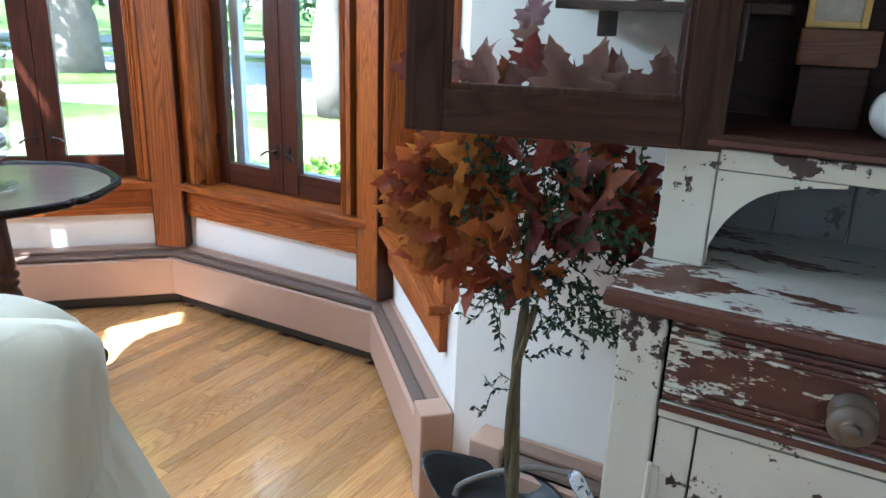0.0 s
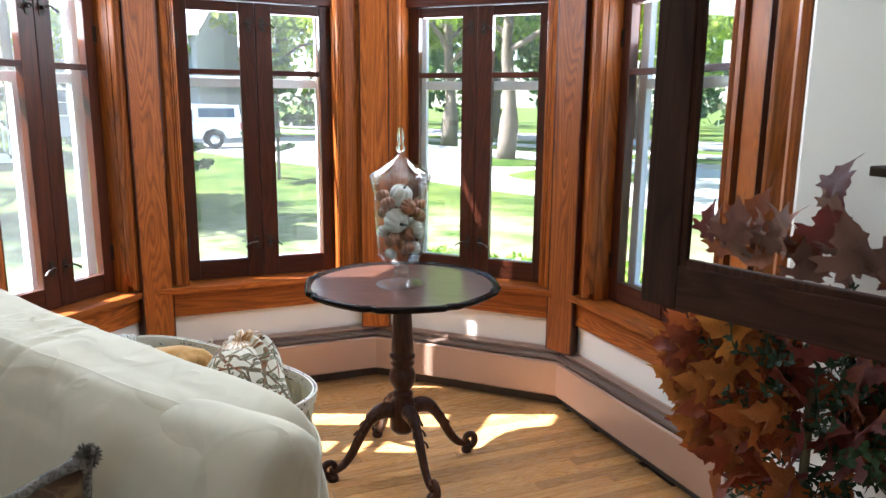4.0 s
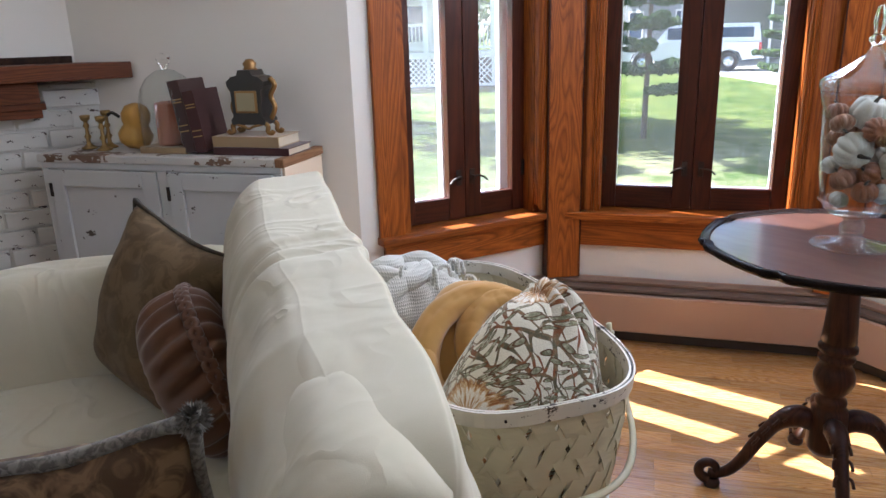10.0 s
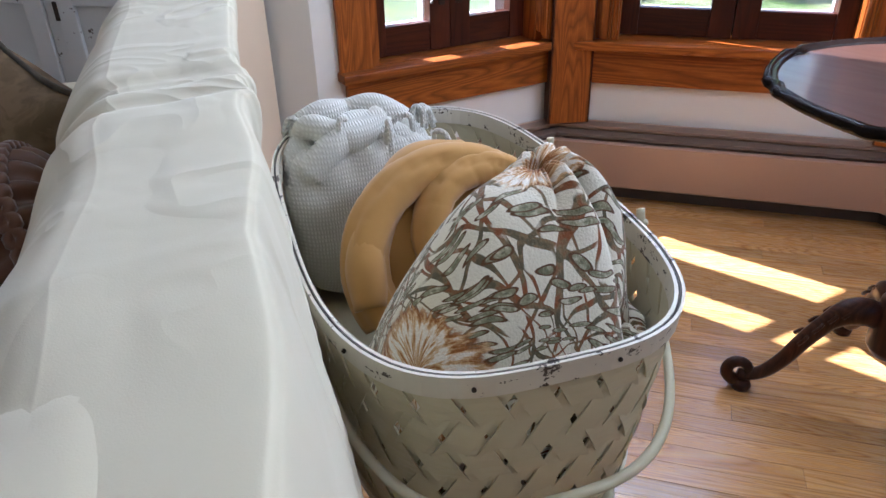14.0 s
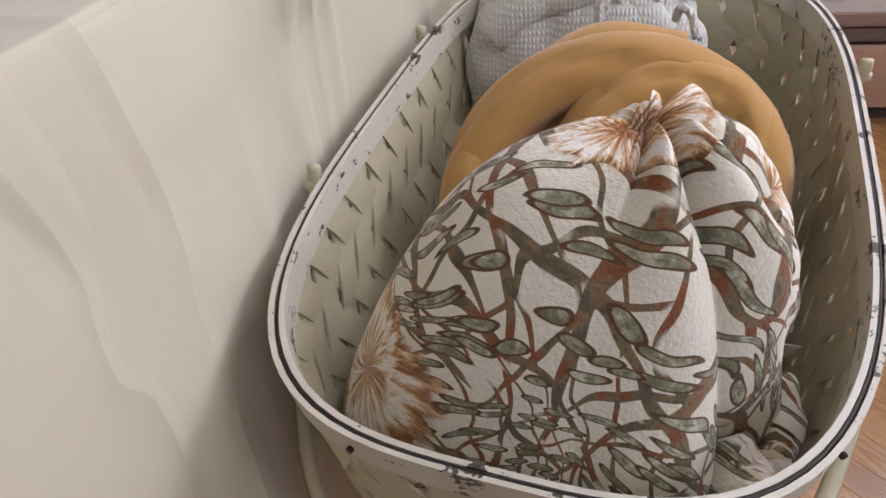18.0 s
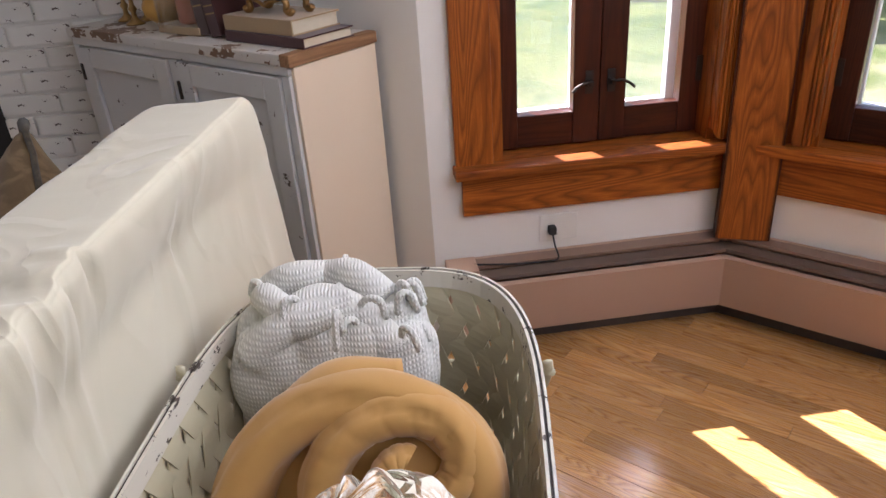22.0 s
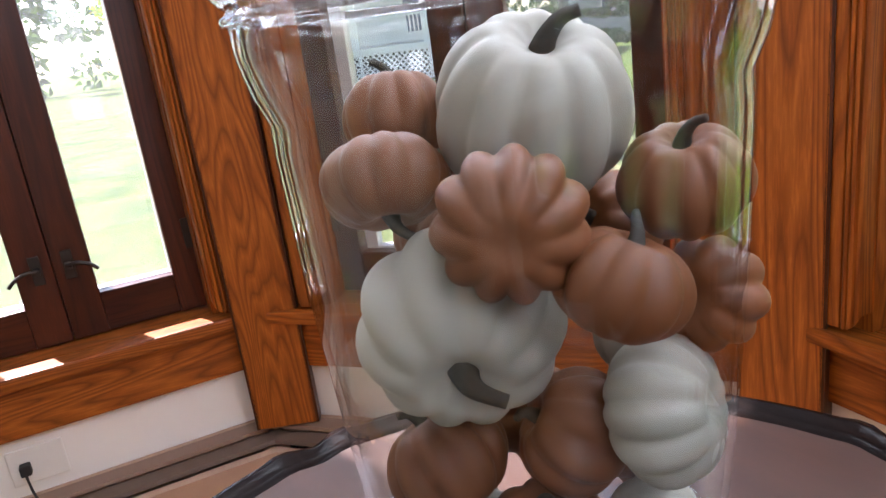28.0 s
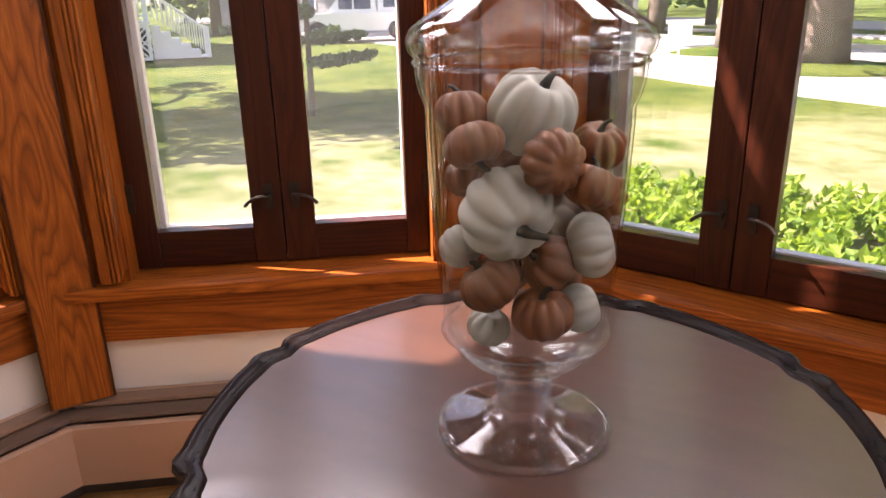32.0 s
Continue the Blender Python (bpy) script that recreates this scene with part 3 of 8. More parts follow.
# ---- baseboard heaters ----
def heater(a, b, x0=0.0, x1=None, label="beige enamel baseboard heater along the bay wall", caps=(False, False), open_top=False):
    L = x1 if x1 is not None else (b - a).length
    t = thing("baseboard_heater", label, "heater", wall_frame(a, b), "baseboard heaters round the bay")
    def prism(prof, xa, xb):
        bm = bmesh.new()
        p = [bm.verts.new((xa, y, z)) for y, z in prof]
        q = [bm.verts.new((xb, y, z)) for y, z in prof]
        for i in range(len(prof)):
            j = (i + 1) % len(prof)
            bm.faces.new((p[i], p[j], q[j], q[i]))
        bm.faces.new(p)
        bm.faces.new(q[::-1])
        return bm
    e = -0.004
    part("back_plate", prism([(e, 0.02), (e, 0.284), (e - 0.012, 0.284), (e - 0.012, 0.02)], x0, L), HEATER, t)
    part("top_cover", prism([(e - 0.012, 0.283), (e - 0.044, 0.276), (e - 0.046, 0.268), (e - 0.012, 0.276)], x0, L), HEATER_TOP, t, "top cover, enamel coloured darker for shade")
    part("damper", prism([(e - 0.046, 0.263), (e - 0.072, 0.252), (e - 0.075, 0.243), (e - 0.071, 0.243), (e - 0.046, 0.257)], x0 + 0.003, L - 0.003), HEATER_DARK, t, "louvre flap, enamel coloured darker for shade")
    part("front_panel", prism([(e - 0.082, 0.225), (e - 0.07, 0.232), (e - 0.068, 0.228), (e - 0.078, 0.222), (e - 0.078, 0.068), (e - 0.066, 0.060), (e - 0.068, 0.056), (e - 0.082, 0.065)], x0, L), HEATER, t)
    part("element", prism([(e - 0.014, 0.11), (e - 0.014, 0.2), (e - 0.07, 0.2), (e - 0.07, 0.11)], x0 + 0.02, L - 0.02), BLACK, t)
    part("base", prism([(e - 0.012, 0.0), (e - 0.012, 0.095), (e - 0.026, 0.095), (e - 0.026, 0.0)], x0, L), HEATER_BASE, t, "dusty recess under the panel, coloured dark for shade")
    for at, on in ((x0, caps[0]), (L, caps[1])):
        if on:
            s = 1 if at == x0 else -1
            part("end_cap", box(*sorted((at - s * 0.004, at + s * 0.085)), e - 0.089, e + 0.002, 0.0, 0.288, bev=0.006), HEATER, t, "plain enamel end cap")
    return t


heater(END1, C12, 0.03, caps=(True, False))
heater(C12, C23)
heater(C23, C34)
heater(C34, C45)
heater(C45, END5, 0.0, caps=(False, True))
heater(END5, DIAG_R, 0.10, 0.55, "beige enamel baseboard heater behind the potted tree", caps=(True, False))

# ---- skylight through the windows ----
for n, spec in WIN.items():
    half = spec["stile"] + spec["pane"]
    lamp = new("window_light", bpy.data.lights.new("window_light", "AREA"))
    lamp.data.shape, lamp.data.size, lamp.data.size_y = "RECTANGLE", 2 * half, 0.82
    lamp.data.energy = {1: 6.0, 2: 5.7, 3: 5.0, 4: 4.2, 5: 3.0}[n] * half / 0.3
    lamp.data.color = (0.90, 0.98, 1.0)
    m = wall_frame(spec["a"], spec["b"]) @ Matrix.Translation((spec["mid"], GLASS_Y + 0.03, 2.11))
    lamp.matrix_basis = m @ Matrix.Rotation(radians(-90), 4, "X")
    lamp.data.spread = radians(170)
# fill lamp in the added, unseen back window, towards the hutch and the sofa
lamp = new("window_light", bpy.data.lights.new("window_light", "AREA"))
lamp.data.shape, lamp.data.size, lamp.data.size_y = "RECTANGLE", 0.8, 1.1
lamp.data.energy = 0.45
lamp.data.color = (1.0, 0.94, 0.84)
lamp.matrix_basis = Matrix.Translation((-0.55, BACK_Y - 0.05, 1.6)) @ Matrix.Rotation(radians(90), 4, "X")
# ---- pedestal table ----
RIM_POLISH = wood("dark_rim_polish", (0.006, 0.004, 0.0035), (0.012, 0.008, 0.007), (0.018, 0.011, 0.009), "x", 0.2, 0.3, spec=0.07)
TX, TY, TZ = -0.842, 2.790, 0.757


def pie_crust(r, i, n):
    """Radius of the scalloped edge: broad curves with small points between them."""
    a = 2 * math.pi * i / n
    k = (a * 8 / (2 * math.pi)) % 1.0
    d = min(k, 1 - k)
    return r * (1 - 0.026 * math.exp(-(d / 0.05) ** 2) + 0.018 * math.exp(-((d - 0.11) / 0.05) ** 2) - 0.012 * math.exp(-((d - 0.5) / 0.2) ** 2))


def table():
    t = thing("pedestal_table", "dark mahogany pie-crust pedestal table with carved scroll feet", "table", Matrix.Translation((TX, TY, 0)) @ Matrix.Rotation(radians(8), 4, "Z"))
    n = 192
    bm = bmesh.new()
    prof = [(0.0, -0.012), (0.90, -0.012), (0.925, -0.011), (0.94, -0.004), (0.952, -0.0075), (0.965, -0.001), (0.985, -0.001), (0.998, -0.006), (1.0, -0.012), (0.988, -0.021), (0.962, -0.027), (0.90, -0.030), (0.0, -0.030)]
    for name, cut, material, label in (("tabletop", prof[:3], TABLE_TOP, "dark polished top"), ("rim", prof[2:12], RIM_POLISH, "scalloped raised rim"), ("underside", prof[11:], MAHOGANY, "")):
        bm = bmesh.new()
        rings = []
        for r, z in cut:
            if r == 0:
                rings.append([bm.verts.new((0, 0, TZ + 0.012 + z))])
            else:
                blend = max(0.0, (r - 0.86) / 0.14)
                reach = [0.376 * r * (1 - blend) + pie_crust(0.376, i, n) * r * blend for i in range(n)]
                rings.append([bm.verts.new((reach[i] * math.cos(2 * math.pi * i / n), reach[i] * math.sin(2 * math.pi * i / n), TZ + 0.012 + z)) for i in range(n)])
        for a, b in zip(rings, rings[1:]):
            for i in range(n):
                q = list(dict.fromkeys([a[i % len(a)], a[(i + 1) % n % len(a)], b[(i + 1) % n % len(b)], b[i % len(b)]]))
                bm.faces.new(q)
        part(name, bm, material, t, label, smooth=True)
    part("block", box(-0.09, 0.09, -0.09, 0.09, TZ - 0.055, TZ - 0.019, bev=0.006), MAHOGANY, t)
    shaft = [(0.0, TZ - 0.03), (0.044, TZ - 0.03), (0.046, TZ - 0.06), (0.036, TZ - 0.075), (0.036, 0.64), (0.042, 0.53), (0.045, 0.49), (0.038, 0.483), (0.05, 0.474), (0.05, 0.462), (0.038, 0.452), (0.047, 0.443), (0.047, 0.436),
             (0.037, 0.426), (0.047, 0.408), (0.053, 0.388), (0.053, 0.37), (0.045, 0.347), (0.033, 0.333), (0.03, 0.325), (0.04, 0.316), (0.042, 0.305), (0.036, 0.298), (0.047, 0.285), (0.05, 0.26), (0.052, 0.17), (0.04, 0.15), (0.0, 0.148)]
    part("column", lathe(shaft, 40), MAHOGANY_V, t, "turned baluster column", smooth=True)
    for k in range(4):
        turn = Matrix.Rotation(radians(48 - 8 + 90 * k), 4, "Z")
        path = smooth_path([(0.035, 0, 0.235), (0.075, 0, 0.252), (0.125, 0, 0.232), (0.175, 0, 0.165), (0.215, 0, 0.095), (0.25, 0, 0.055), (0.285, 0, 0.04), (0.305, 0, 0.042)], 6)
        bm = tube(path, [0.026 + 0.010 * math.sin(min(1, i / 14) * math.pi) - 0.0003 * i for i in range(len(path))], 10, flat=0.85, up=(0, 1, 0))
        # carved ridge and drop along the knee
        tube([p + Vector((0, 0, 0.017)) for p in path[4:24]], [0.005 + 0.007 * math.sin(i / 19 * math.pi) for i in range(20)], 6, bm)
        for q in range(5):
            lp = path[6 + q * 3]
            for sgn in (-1, 1):
                tube(smooth_path([lp + Vector((0, 0.006 * sgn, 0.016)), lp + Vector((0.008, 0.02 * sgn, 0.01)), lp + Vector((0.022, 0.023 * sgn, -0.006))], 3), 0.0045, 5, bm)
        bmesh.ops.transform(bm, matrix=turn, verts=bm.verts)
        leg = part("leg", bm, MAHOGANY_V, t, "curved leg with carved knee", smooth=True)
        bm = bmesh.new()
        spiral = [(0.303 + 0.028 * math.cos(a) * (1 - 0.09 * a), 0, 0.052 + 0.028 * math.sin(a) * (1 - 0.09 * a)) for a in [-1.5 + 0.35 * i for i in range(19)]]
        tube(spiral, [0.017 - 0.0004 * i for i in range(19)], 8, bm, up=(0, 1, 0))
        lathe([(0.0, 0.0), (0.022, 0.0), (0.024, 0.012), (0.018, 0.024), (0.0, 0.026)], 14, bm, Matrix.Translation((0.292, 0, 0)))
        bmesh.ops.transform(bm, matrix=turn, verts=bm.verts)
        part("scroll_foot", bm, MAHOGANY_V, leg, smooth=True)
    return t


table()

# ---- apothecary jar with gourds ----
JAR_GLASS = pane_glass("clear_jar_glass", 0.03, (0.955, 0.965, 0.96), 0.75)
LID_GLASS = pane_glass("clear_lid_glass", 0.05, (0.955, 0.968, 0.97), 0.8, 0.08)
FOOT_GLASS = pane_glass("clear_foot_glass", 0.055, (0.955, 0.965, 0.965), 0.85, 0.18)
SOLID_GLASS = glass("solid_clear_glass")
ORANGE_SKIN = painted("dusty_orange_gourd", (0.195, 0.068, 0.024), 0.5, 0.18, 14)
WHITE_SKIN = painted("white_gourd", (0.43, 0.415, 0.35), 0.5, 0.06, 14)
STEM = painted("dry_stem", (0.045, 0.04, 0.03), 0.8, 0.4, 40)


def shell(profile, thick):
    """Outer profile and its inner twin, as one closed turned wall."""
    inner = [(max(r - thick, 0.0005), z) for r, z in reversed(profile)]
    return profile + inner + [profile[0]]


def jar():
    base = TZ + 0.0005
    j = thing("apothecary_jar", "tall clear glass apothecary jar on a foot, full of small gourds", "jar", Matrix.Translation((TX - 0.004, TY - 0.006, base)))
    foot = [(0.0, 0.004), (0.09, 0.001), (0.0955, 0.002), (0.096, 0.005), (0.085, 0.008), (0.05, 0.0155), (0.032, 0.0225), (0.0245, 0.032), (0.0285, 0.041), (0.031, 0.05), (0.028, 0.059), (0.0215, 0.064), (0.024, 0.072), (0.0, 0.074)]
    part("foot", lathe(foot, 64), FOOT_GLASS, j, "spreading glass foot with a knopped stem", smooth=True)
    body = [(0.004, 0.076), (0.03, 0.0775), (0.055, 0.086), (0.07, 0.1), (0.0775, 0.118), (0.081, 0.122), (0.082, 0.127), (0.0835, 0.145), (0.089, 0.2), (0.094, 0.27), (0.0958, 0.315), (0.0968, 0.342), (0.0995, 0.354), (0.1045, 0.366), (0.1075, 0.38), (0.1085, 0.397)]
    prof = shell([(r * (1.03 if z < 0.35 else 1.0), z) for r, z in body], 0.0032)
    part("bowl", lathe(prof, 96), JAR_GLASS, j, smooth=True)
    for r, z in ((0.0865, 0.121), (0.1088, 0.394)):
        ring = [(r * math.cos(2 * math.pi * i / 72), r * math.sin(2 * math.pi * i / 72), z) for i in range(72)]
        part("ring", tube(ring, 0.0022, 8, closed=True), FOOT_GLASS, j, "moulded glass ring", smooth=True)
    z0 = 0.399
    lid = [(0.1095, z0), (0.1140, z0 + 0.005), (0.1160, z0 + 0.014), (0.1125, z0 + 0.024), (0.100, z0 + 0.034), (0.066, z0 + 0.055), (0.034, z0 + 0.075), (0.016, z0 + 0.094), (0.013, z0 + 0.104)]
    part("lid", lathe(shell(lid, 0.003), 96), LID_GLASS, j, "flared glass lid", smooth=True)
    k0 = z0 + 0.1045
    knob = [(0.0, k0), (0.012, k0), (0.013, k0 + 0.006), (0.02, k0 + 0.012), (0.02, k0 + 0.018), (0.012, k0 + 0.024), (0.009, k0 + 0.03), (0.014, k0 + 0.05), (0.014, k0 + 0.066), (0.009, k0 + 0.086), (0.005, k0 + 0.092), (0.0, k0 + 0.093)]
    part("finial", lathe(knob, 32), SOLID_GLASS, j, "tall solid glass finial", smooth=True)
    return j


jar()


def gourd(x, y, z, r, flat, lobes, white, tilt, turn, stem=True, knob=False):
    """A small ribbed pumpkin; tilt leans its stem over, turn swings it round."""
    label = "small white ribbed pumpkin with a dark stem" if white else "small dusty orange ribbed pumpkin"
    m = Matrix.Translation((TX + x, TY + y, z)) @ Matrix.Rotation(radians(turn), 4, "Z") @ Matrix.Rotation(radians(tilt), 4, "X")
    g = thing("gourd", label, "gourd", m, "gourds in the glass jar")
    bm = bmesh.new()
    seg, rings = lobes * 8, 22
    bmesh.ops.create_uvsphere(bm, u_segments=seg, v_segments=rings, radius=1.0)
    for v in bm.verts:
        a = math.atan2(v.co.y, v.co.x)
        h = v.co.z
        rad = math.hypot(v.co.x, v.co.y)
        rib = 0.84 + 0.16 * abs(math.cos(a * lobes / 2 + 0.25 * math.sin(2 * a + r * 90))) ** 0.85
        dip = 1 - 0.34 * math.exp(-(rad / 0.32) ** 2) if h > 0 else 1 - 0.22 * math.exp(-(rad / 0.3) ** 2)
        puff = 0.18 * math.exp(-((h - 1) / 0.5) ** 2) if knob else 0.0
        v.co = Vector((v.co.x * r * (rib + puff * 0.5), v.co.y * r * (rib + puff * 0.5), h * r * flat * dip * (0.93 + 0.07 * rib) + puff * r * 0.4))
    part("body", bm, WHITE_SKIN if white else ORANGE_SKIN, g, smooth=True)
    if stem:
        top = r * flat * 0.62
        path = smooth_path([(0, 0, top), (0.06 * r, 0.02 * r, top + 0.24 * r), (0.2 * r, 0.05 * r, top + 0.4 * r), (0.36 * r, 0.02 * r, top + 0.47 * r)], 3)
        bm = tube(path, [0.115 * r * math.exp(-0.28 * i) + 0.055 * r for i in range(len(path))], 7)
        part("stem", bm, STEM, g, "dry dark stem", smooth=True)
    return g


# (x, y, z, radius, flatness, ribs, white, tilt, turn, stem, knob)
GOURDS = [
    (-0.012, 0.012, 1.097, 0.0455, 0.92, 10, True, 28, 80, True, True),
    (0.040, -0.035, 1.065, 0.0315, 0.80, 11, False, 88, 237, True, False),
    (-0.034, -0.055, 1.076, 0.0305, 0.72, 9, False, 150, 70, True, False),
    (-0.006, -0.040, 1.010, 0.0485, 0.88, 10, True, 108, 62, True, False),
    (0.052, 0.026, 0.970, 0.0345, 0.74, 11, True, 78, 122, False, False),
    (0.062, -0.002, 1.038, 0.0280, 0.78, 9, False, 25, 160, True, False),
    (0.044, 0.048, 1.066, 0.0285, 0.85, 9, False, 20, 40, True, False),
    (-0.066, -0.032, 1.100, 0.0275, 0.88, 9, False, 15, 240, True, False),
    (-0.062, -0.040, 0.966, 0.0240, 0.9, 9, True, 60, 250, False, False),
    (-0.019, -0.050, 0.937, 0.0320, 0.84, 10, False, 35, 300, True, False),
    (0.018, 0.001, 0.951, 0.0310, 0.85, 9, False, 60, 330, True, False),
    (0.028, -0.026, 0.908, 0.0325, 0.80, 10, False, 10, 10, True, False),
    (0.040, 0.028, 0.898, 0.0265, 0.9, 9, True, 75, 130, True, False),
    (-0.070, -0.018, 1.032, 0.0235, 0.85, 9, False, 40, 200, False, False),
    (-0.034, -0.030, 0.879, 0.0240, 0.85, 9, True, 20, 100, False, False),
    (-0.022, 0.056, 1.030, 0.0310, 0.85, 9, False, 60, 20, True, False),
    (0.006, 0.056, 0.985, 0.0280, 0.85, 9, True, 40, 320, False, False),
    (0.048, 0.056, 1.014, 0.0260, 0.85, 9, False, 70, 20, False, False),
    (-0.056, 0.018, 0.990, 0.0290, 0.85, 9, False, 40, 120, True, False),
    (-0.058, 0.034, 1.056, 0.0280, 0.85, 9, False, 55, 250, False, False),
    (0.004, 0.050, 0.925, 0.0290, 0.85, 9, False, 65, 100, True, False),
    (-0.040, 0.014, 0.930, 0.0280, 0.85, 9, False, 65, 100, True, False),
]
for gx, gy, gz, gr, *more in GOURDS:
    gourd(gx, gy, gz, gr, *more)

# ---- wicker bassinet ----
BASKET = painted("old_cream_paint", (0.475, 0.43, 0.285), 0.45, 0.12, 9)
BASKET_EDGE = chipped("chipped_cream_paint", (0.58, 0.54, 0.44), (0.07, 0.05, 0.035), 0.26, 0.45, 30)
BB = Matrix.Translation((-1.0196, 1.7483, 0)) @ Matrix.Rotation(radians(-11), 4, "Z")
RIM, FLOOR_Z = 0.725, 0.420
HL, HW = 0.405, 0.229


def oval(a, sx, sy, p=3.3):
    """A squarish oval; a in radians."""
    c, s = math.cos(a), math.sin(a)
    k = (abs(c) ** p + abs(s) ** p) ** (-1 / p)
    return sx * c * k, sy * s * k


# arc length table so that splints are spaced evenly
NA = 720
ARC = [0.0]
for i in range(NA):
    p, q = oval(2 * math.pi * i / NA, HL, HW), oval(2 * math.pi * (i + 1) / NA, HL, HW)
    ARC.append(ARC[-1] + math.hypot(p[0] - q[0], p[1] - q[1]))


def along_oval(s, z, out=0.0):
    s = s % ARC[-1]
    i = min(int(np.searchsorted(ARC, s)) - 1, NA - 1)
    i = max(i, 0)
    f = (s - ARC[i]) / (ARC[i + 1] - ARC[i])
    a = 2 * math.pi * (i + f) / NA
    h = max(0.0, (z - FLOOR_Z) / (RIM - FLOOR_Z))
    k = 0.865 + 0.135 * h ** 0.8
    x, y = oval(a, HL * k + out, HW * k + out)
    return Vector((x, y, z))


def band(z0, z1, out0, out1, n=120):
    bm = bmesh.new()
    rows = []
    for z, o in ((z0, out0), (z1, out0), (z1, out1), (z0, out1)):
        rows.append([bm.verts.new(along_oval(ARC[-1] * i / n, z, o)) for i in range(n)])
    for a, b in zip(rows, rows[1:] + rows[:1]):
        for i in range(n):
            bm.faces.new((a[i], a[(i + 1) % n], b[(i + 1) % n], b[i]))
    return bm


bass = thing("bassinet", "cream painted woven splint bassinet on a wheeled stand", "bassinet", BB)
part("outer_rim", band(RIM - 0.030, RIM, 0.0018, 0.0054), BASKET_EDGE, bass, "outer rim hoop with chipped paint", smooth=False)
part("inner_rim", band(RIM - 0.028, RIM - 0.001, -0.0056, -0.0016), BASKET_EDGE, bass)
# thin dark tube stands in for the shaded gap between the hoops
part("rim_edge", tube([along_oval(ARC[-1] * i / 120, RIM - 0.003, 0.0001) for i in range(120)], 0.0016, 6, closed=True), IRON, bass, "dark line put in for the shade between the rim hoops")
part("bottom_hoop", band(FLOOR_Z - 0.002, FLOOR_Z + 0.024, 0.003, 0.007), BASKET, bass)
bm = bmesh.new()
lo = [bm.verts.new(along_oval(ARC[-1] * i / 60, FLOOR_Z + 0.004, -0.004)) for i in range(60)]
hi = [bm.verts.new(along_oval(ARC[-1] * i / 60, FLOOR_Z + 0.012, -0.004)) for i in range(60)]
bm.faces.new(lo[::-1])
bm.faces.new(hi)
for i in range(60):
    bm.faces.new((lo[i], lo[(i + 1) % 60], hi[(i + 1) % 60], hi[i]))
part("bottom_board", bm, BASKET, bass)


def keep_inside(bm, m, gap=0.008):
    """Pushes what would come through the basket's wall back inside it."""
    back = m.inverted()
    for v in bm.verts:
        p = m @ v.co
        h = min(1.0, max(0.0, (p.z - FLOOR_Z) / (RIM - FLOOR_Z)))
        k = 0.865 + 0.135 * h ** 0.8
        f = (abs(p.x / (HL * k - gap)) ** 3.3 + abs(p.y / (HW * k - gap)) ** 3.3) ** (1 / 3.3)
        if f > 1 and p.z < RIM + 0.03:
            f = 1 + (f - 1) * min(1.0, (RIM + 0.03 - p.z) / 0.03)
            p = Vector((p.x / f, p.y / f, max(p.z, FLOOR_Z + 0.014)))
        elif p.z < FLOOR_Z + 0.014:
            p.z = FLOOR_Z + 0.014
        v.co = back @ p
    return bm


def splint(s0, lean, width, over, thick=0.0022):
    """A strip that goes over and under the ones that cross it."""
    bm = bmesh.new()
    n = 25
    rows = []
    for i in range(n):
        h = i / (n - 1)
        z = FLOOR_Z + 0.006 + (RIM - 0.012 - FLOOR_Z) * h
        s = s0 + lean * h
        out = over * 0.0016 * math.cos(math.pi * 2 * abs(lean) * h / STEP) - 0.001
        rows.append([bm.verts.new(along_oval(s + w, z, o)) for w, o in ((-width / 2, out), (width / 2, out), (width / 2, out + thick), (-width / 2, out + thick))])
    for a, b in zip(rows, rows[1:]):
        for k in range(4):
            bm.faces.new((a[k], a[(k + 1) % 4], b[(k + 1) % 4], b[k]))
    bm.faces.new(rows[0])
    bm.faces.new(rows[-1][::-1])
    return bm


COUNT = 42
STEP = ARC[-1] / COUNT
rnd = random.Random(5)
for i in range(COUNT):
    for lean, over in ((0.155, 1), (-0.155, -1)):
        part("splint", splint(i * STEP + rnd.uniform(-0.003, 0.003), lean, STEP * rnd.uniform(0.74, 0.81), over), BASKET, bass)
# two carrying bails swung down round the ends, with the pegs they turn on
for end, px in ((1, 0.157), (-1, -0.142)):
    path = [(px - end * 0.004, -HW - 0.009, RIM + 0.010), (px, -HW - 0.010, RIM - 0.010)]
    for i in range(31):
        a = radians(-66 + 132 * i / 30)
        x, y = oval(a, HL + 0.012, HW + 0.011, 3.1)
        if x < abs(px) + 0.012:
            continue
        k = (x - abs(px)) / (HL + 0.014 - abs(px))
        path.append((end * x, y, RIM - 0.012 - 0.180 * k ** 0.62))
    path += [(px, HW + 0.010, RIM - 0.010), (px - end * 0.004, HW + 0.009, RIM + 0.010)]
    part("bail", tube(smooth_path(path, 3), 0.0068, 8, flat=0.6), BASKET, bass, "bent wood carrying bail, swung down", smooth=True)
    for sgn in (-1, 1):
        part("pin", lathe([(0, 0), (0.0045, 0), (0.0055, 0.003), (0.0055, 0.008), (0.004, 0.011), (0, 0.012)], 12, m=Matrix.Translation((px, sgn * (HW + 0.008), RIM - 0.010)) @ Matrix.Rotation(-sgn * radians(90), 4, "X")), BASKET, bass)
# small nails that hold the hoops
for i in range(14):
    p = along_oval(ARC[-1] * (i + 0.4) / 14, RIM - 0.016, 0.0076)
    part("nail", lathe([(0, -0.002), (0.0026, -0.002), (0.0026, 0.0006), (0, 0.001)], 8, m=Matrix.Translation(p) @ (p - Vector((0, 0, p.z))).to_track_quat("Z", "Y").to_matrix().to_4x4()), IRON, bass)
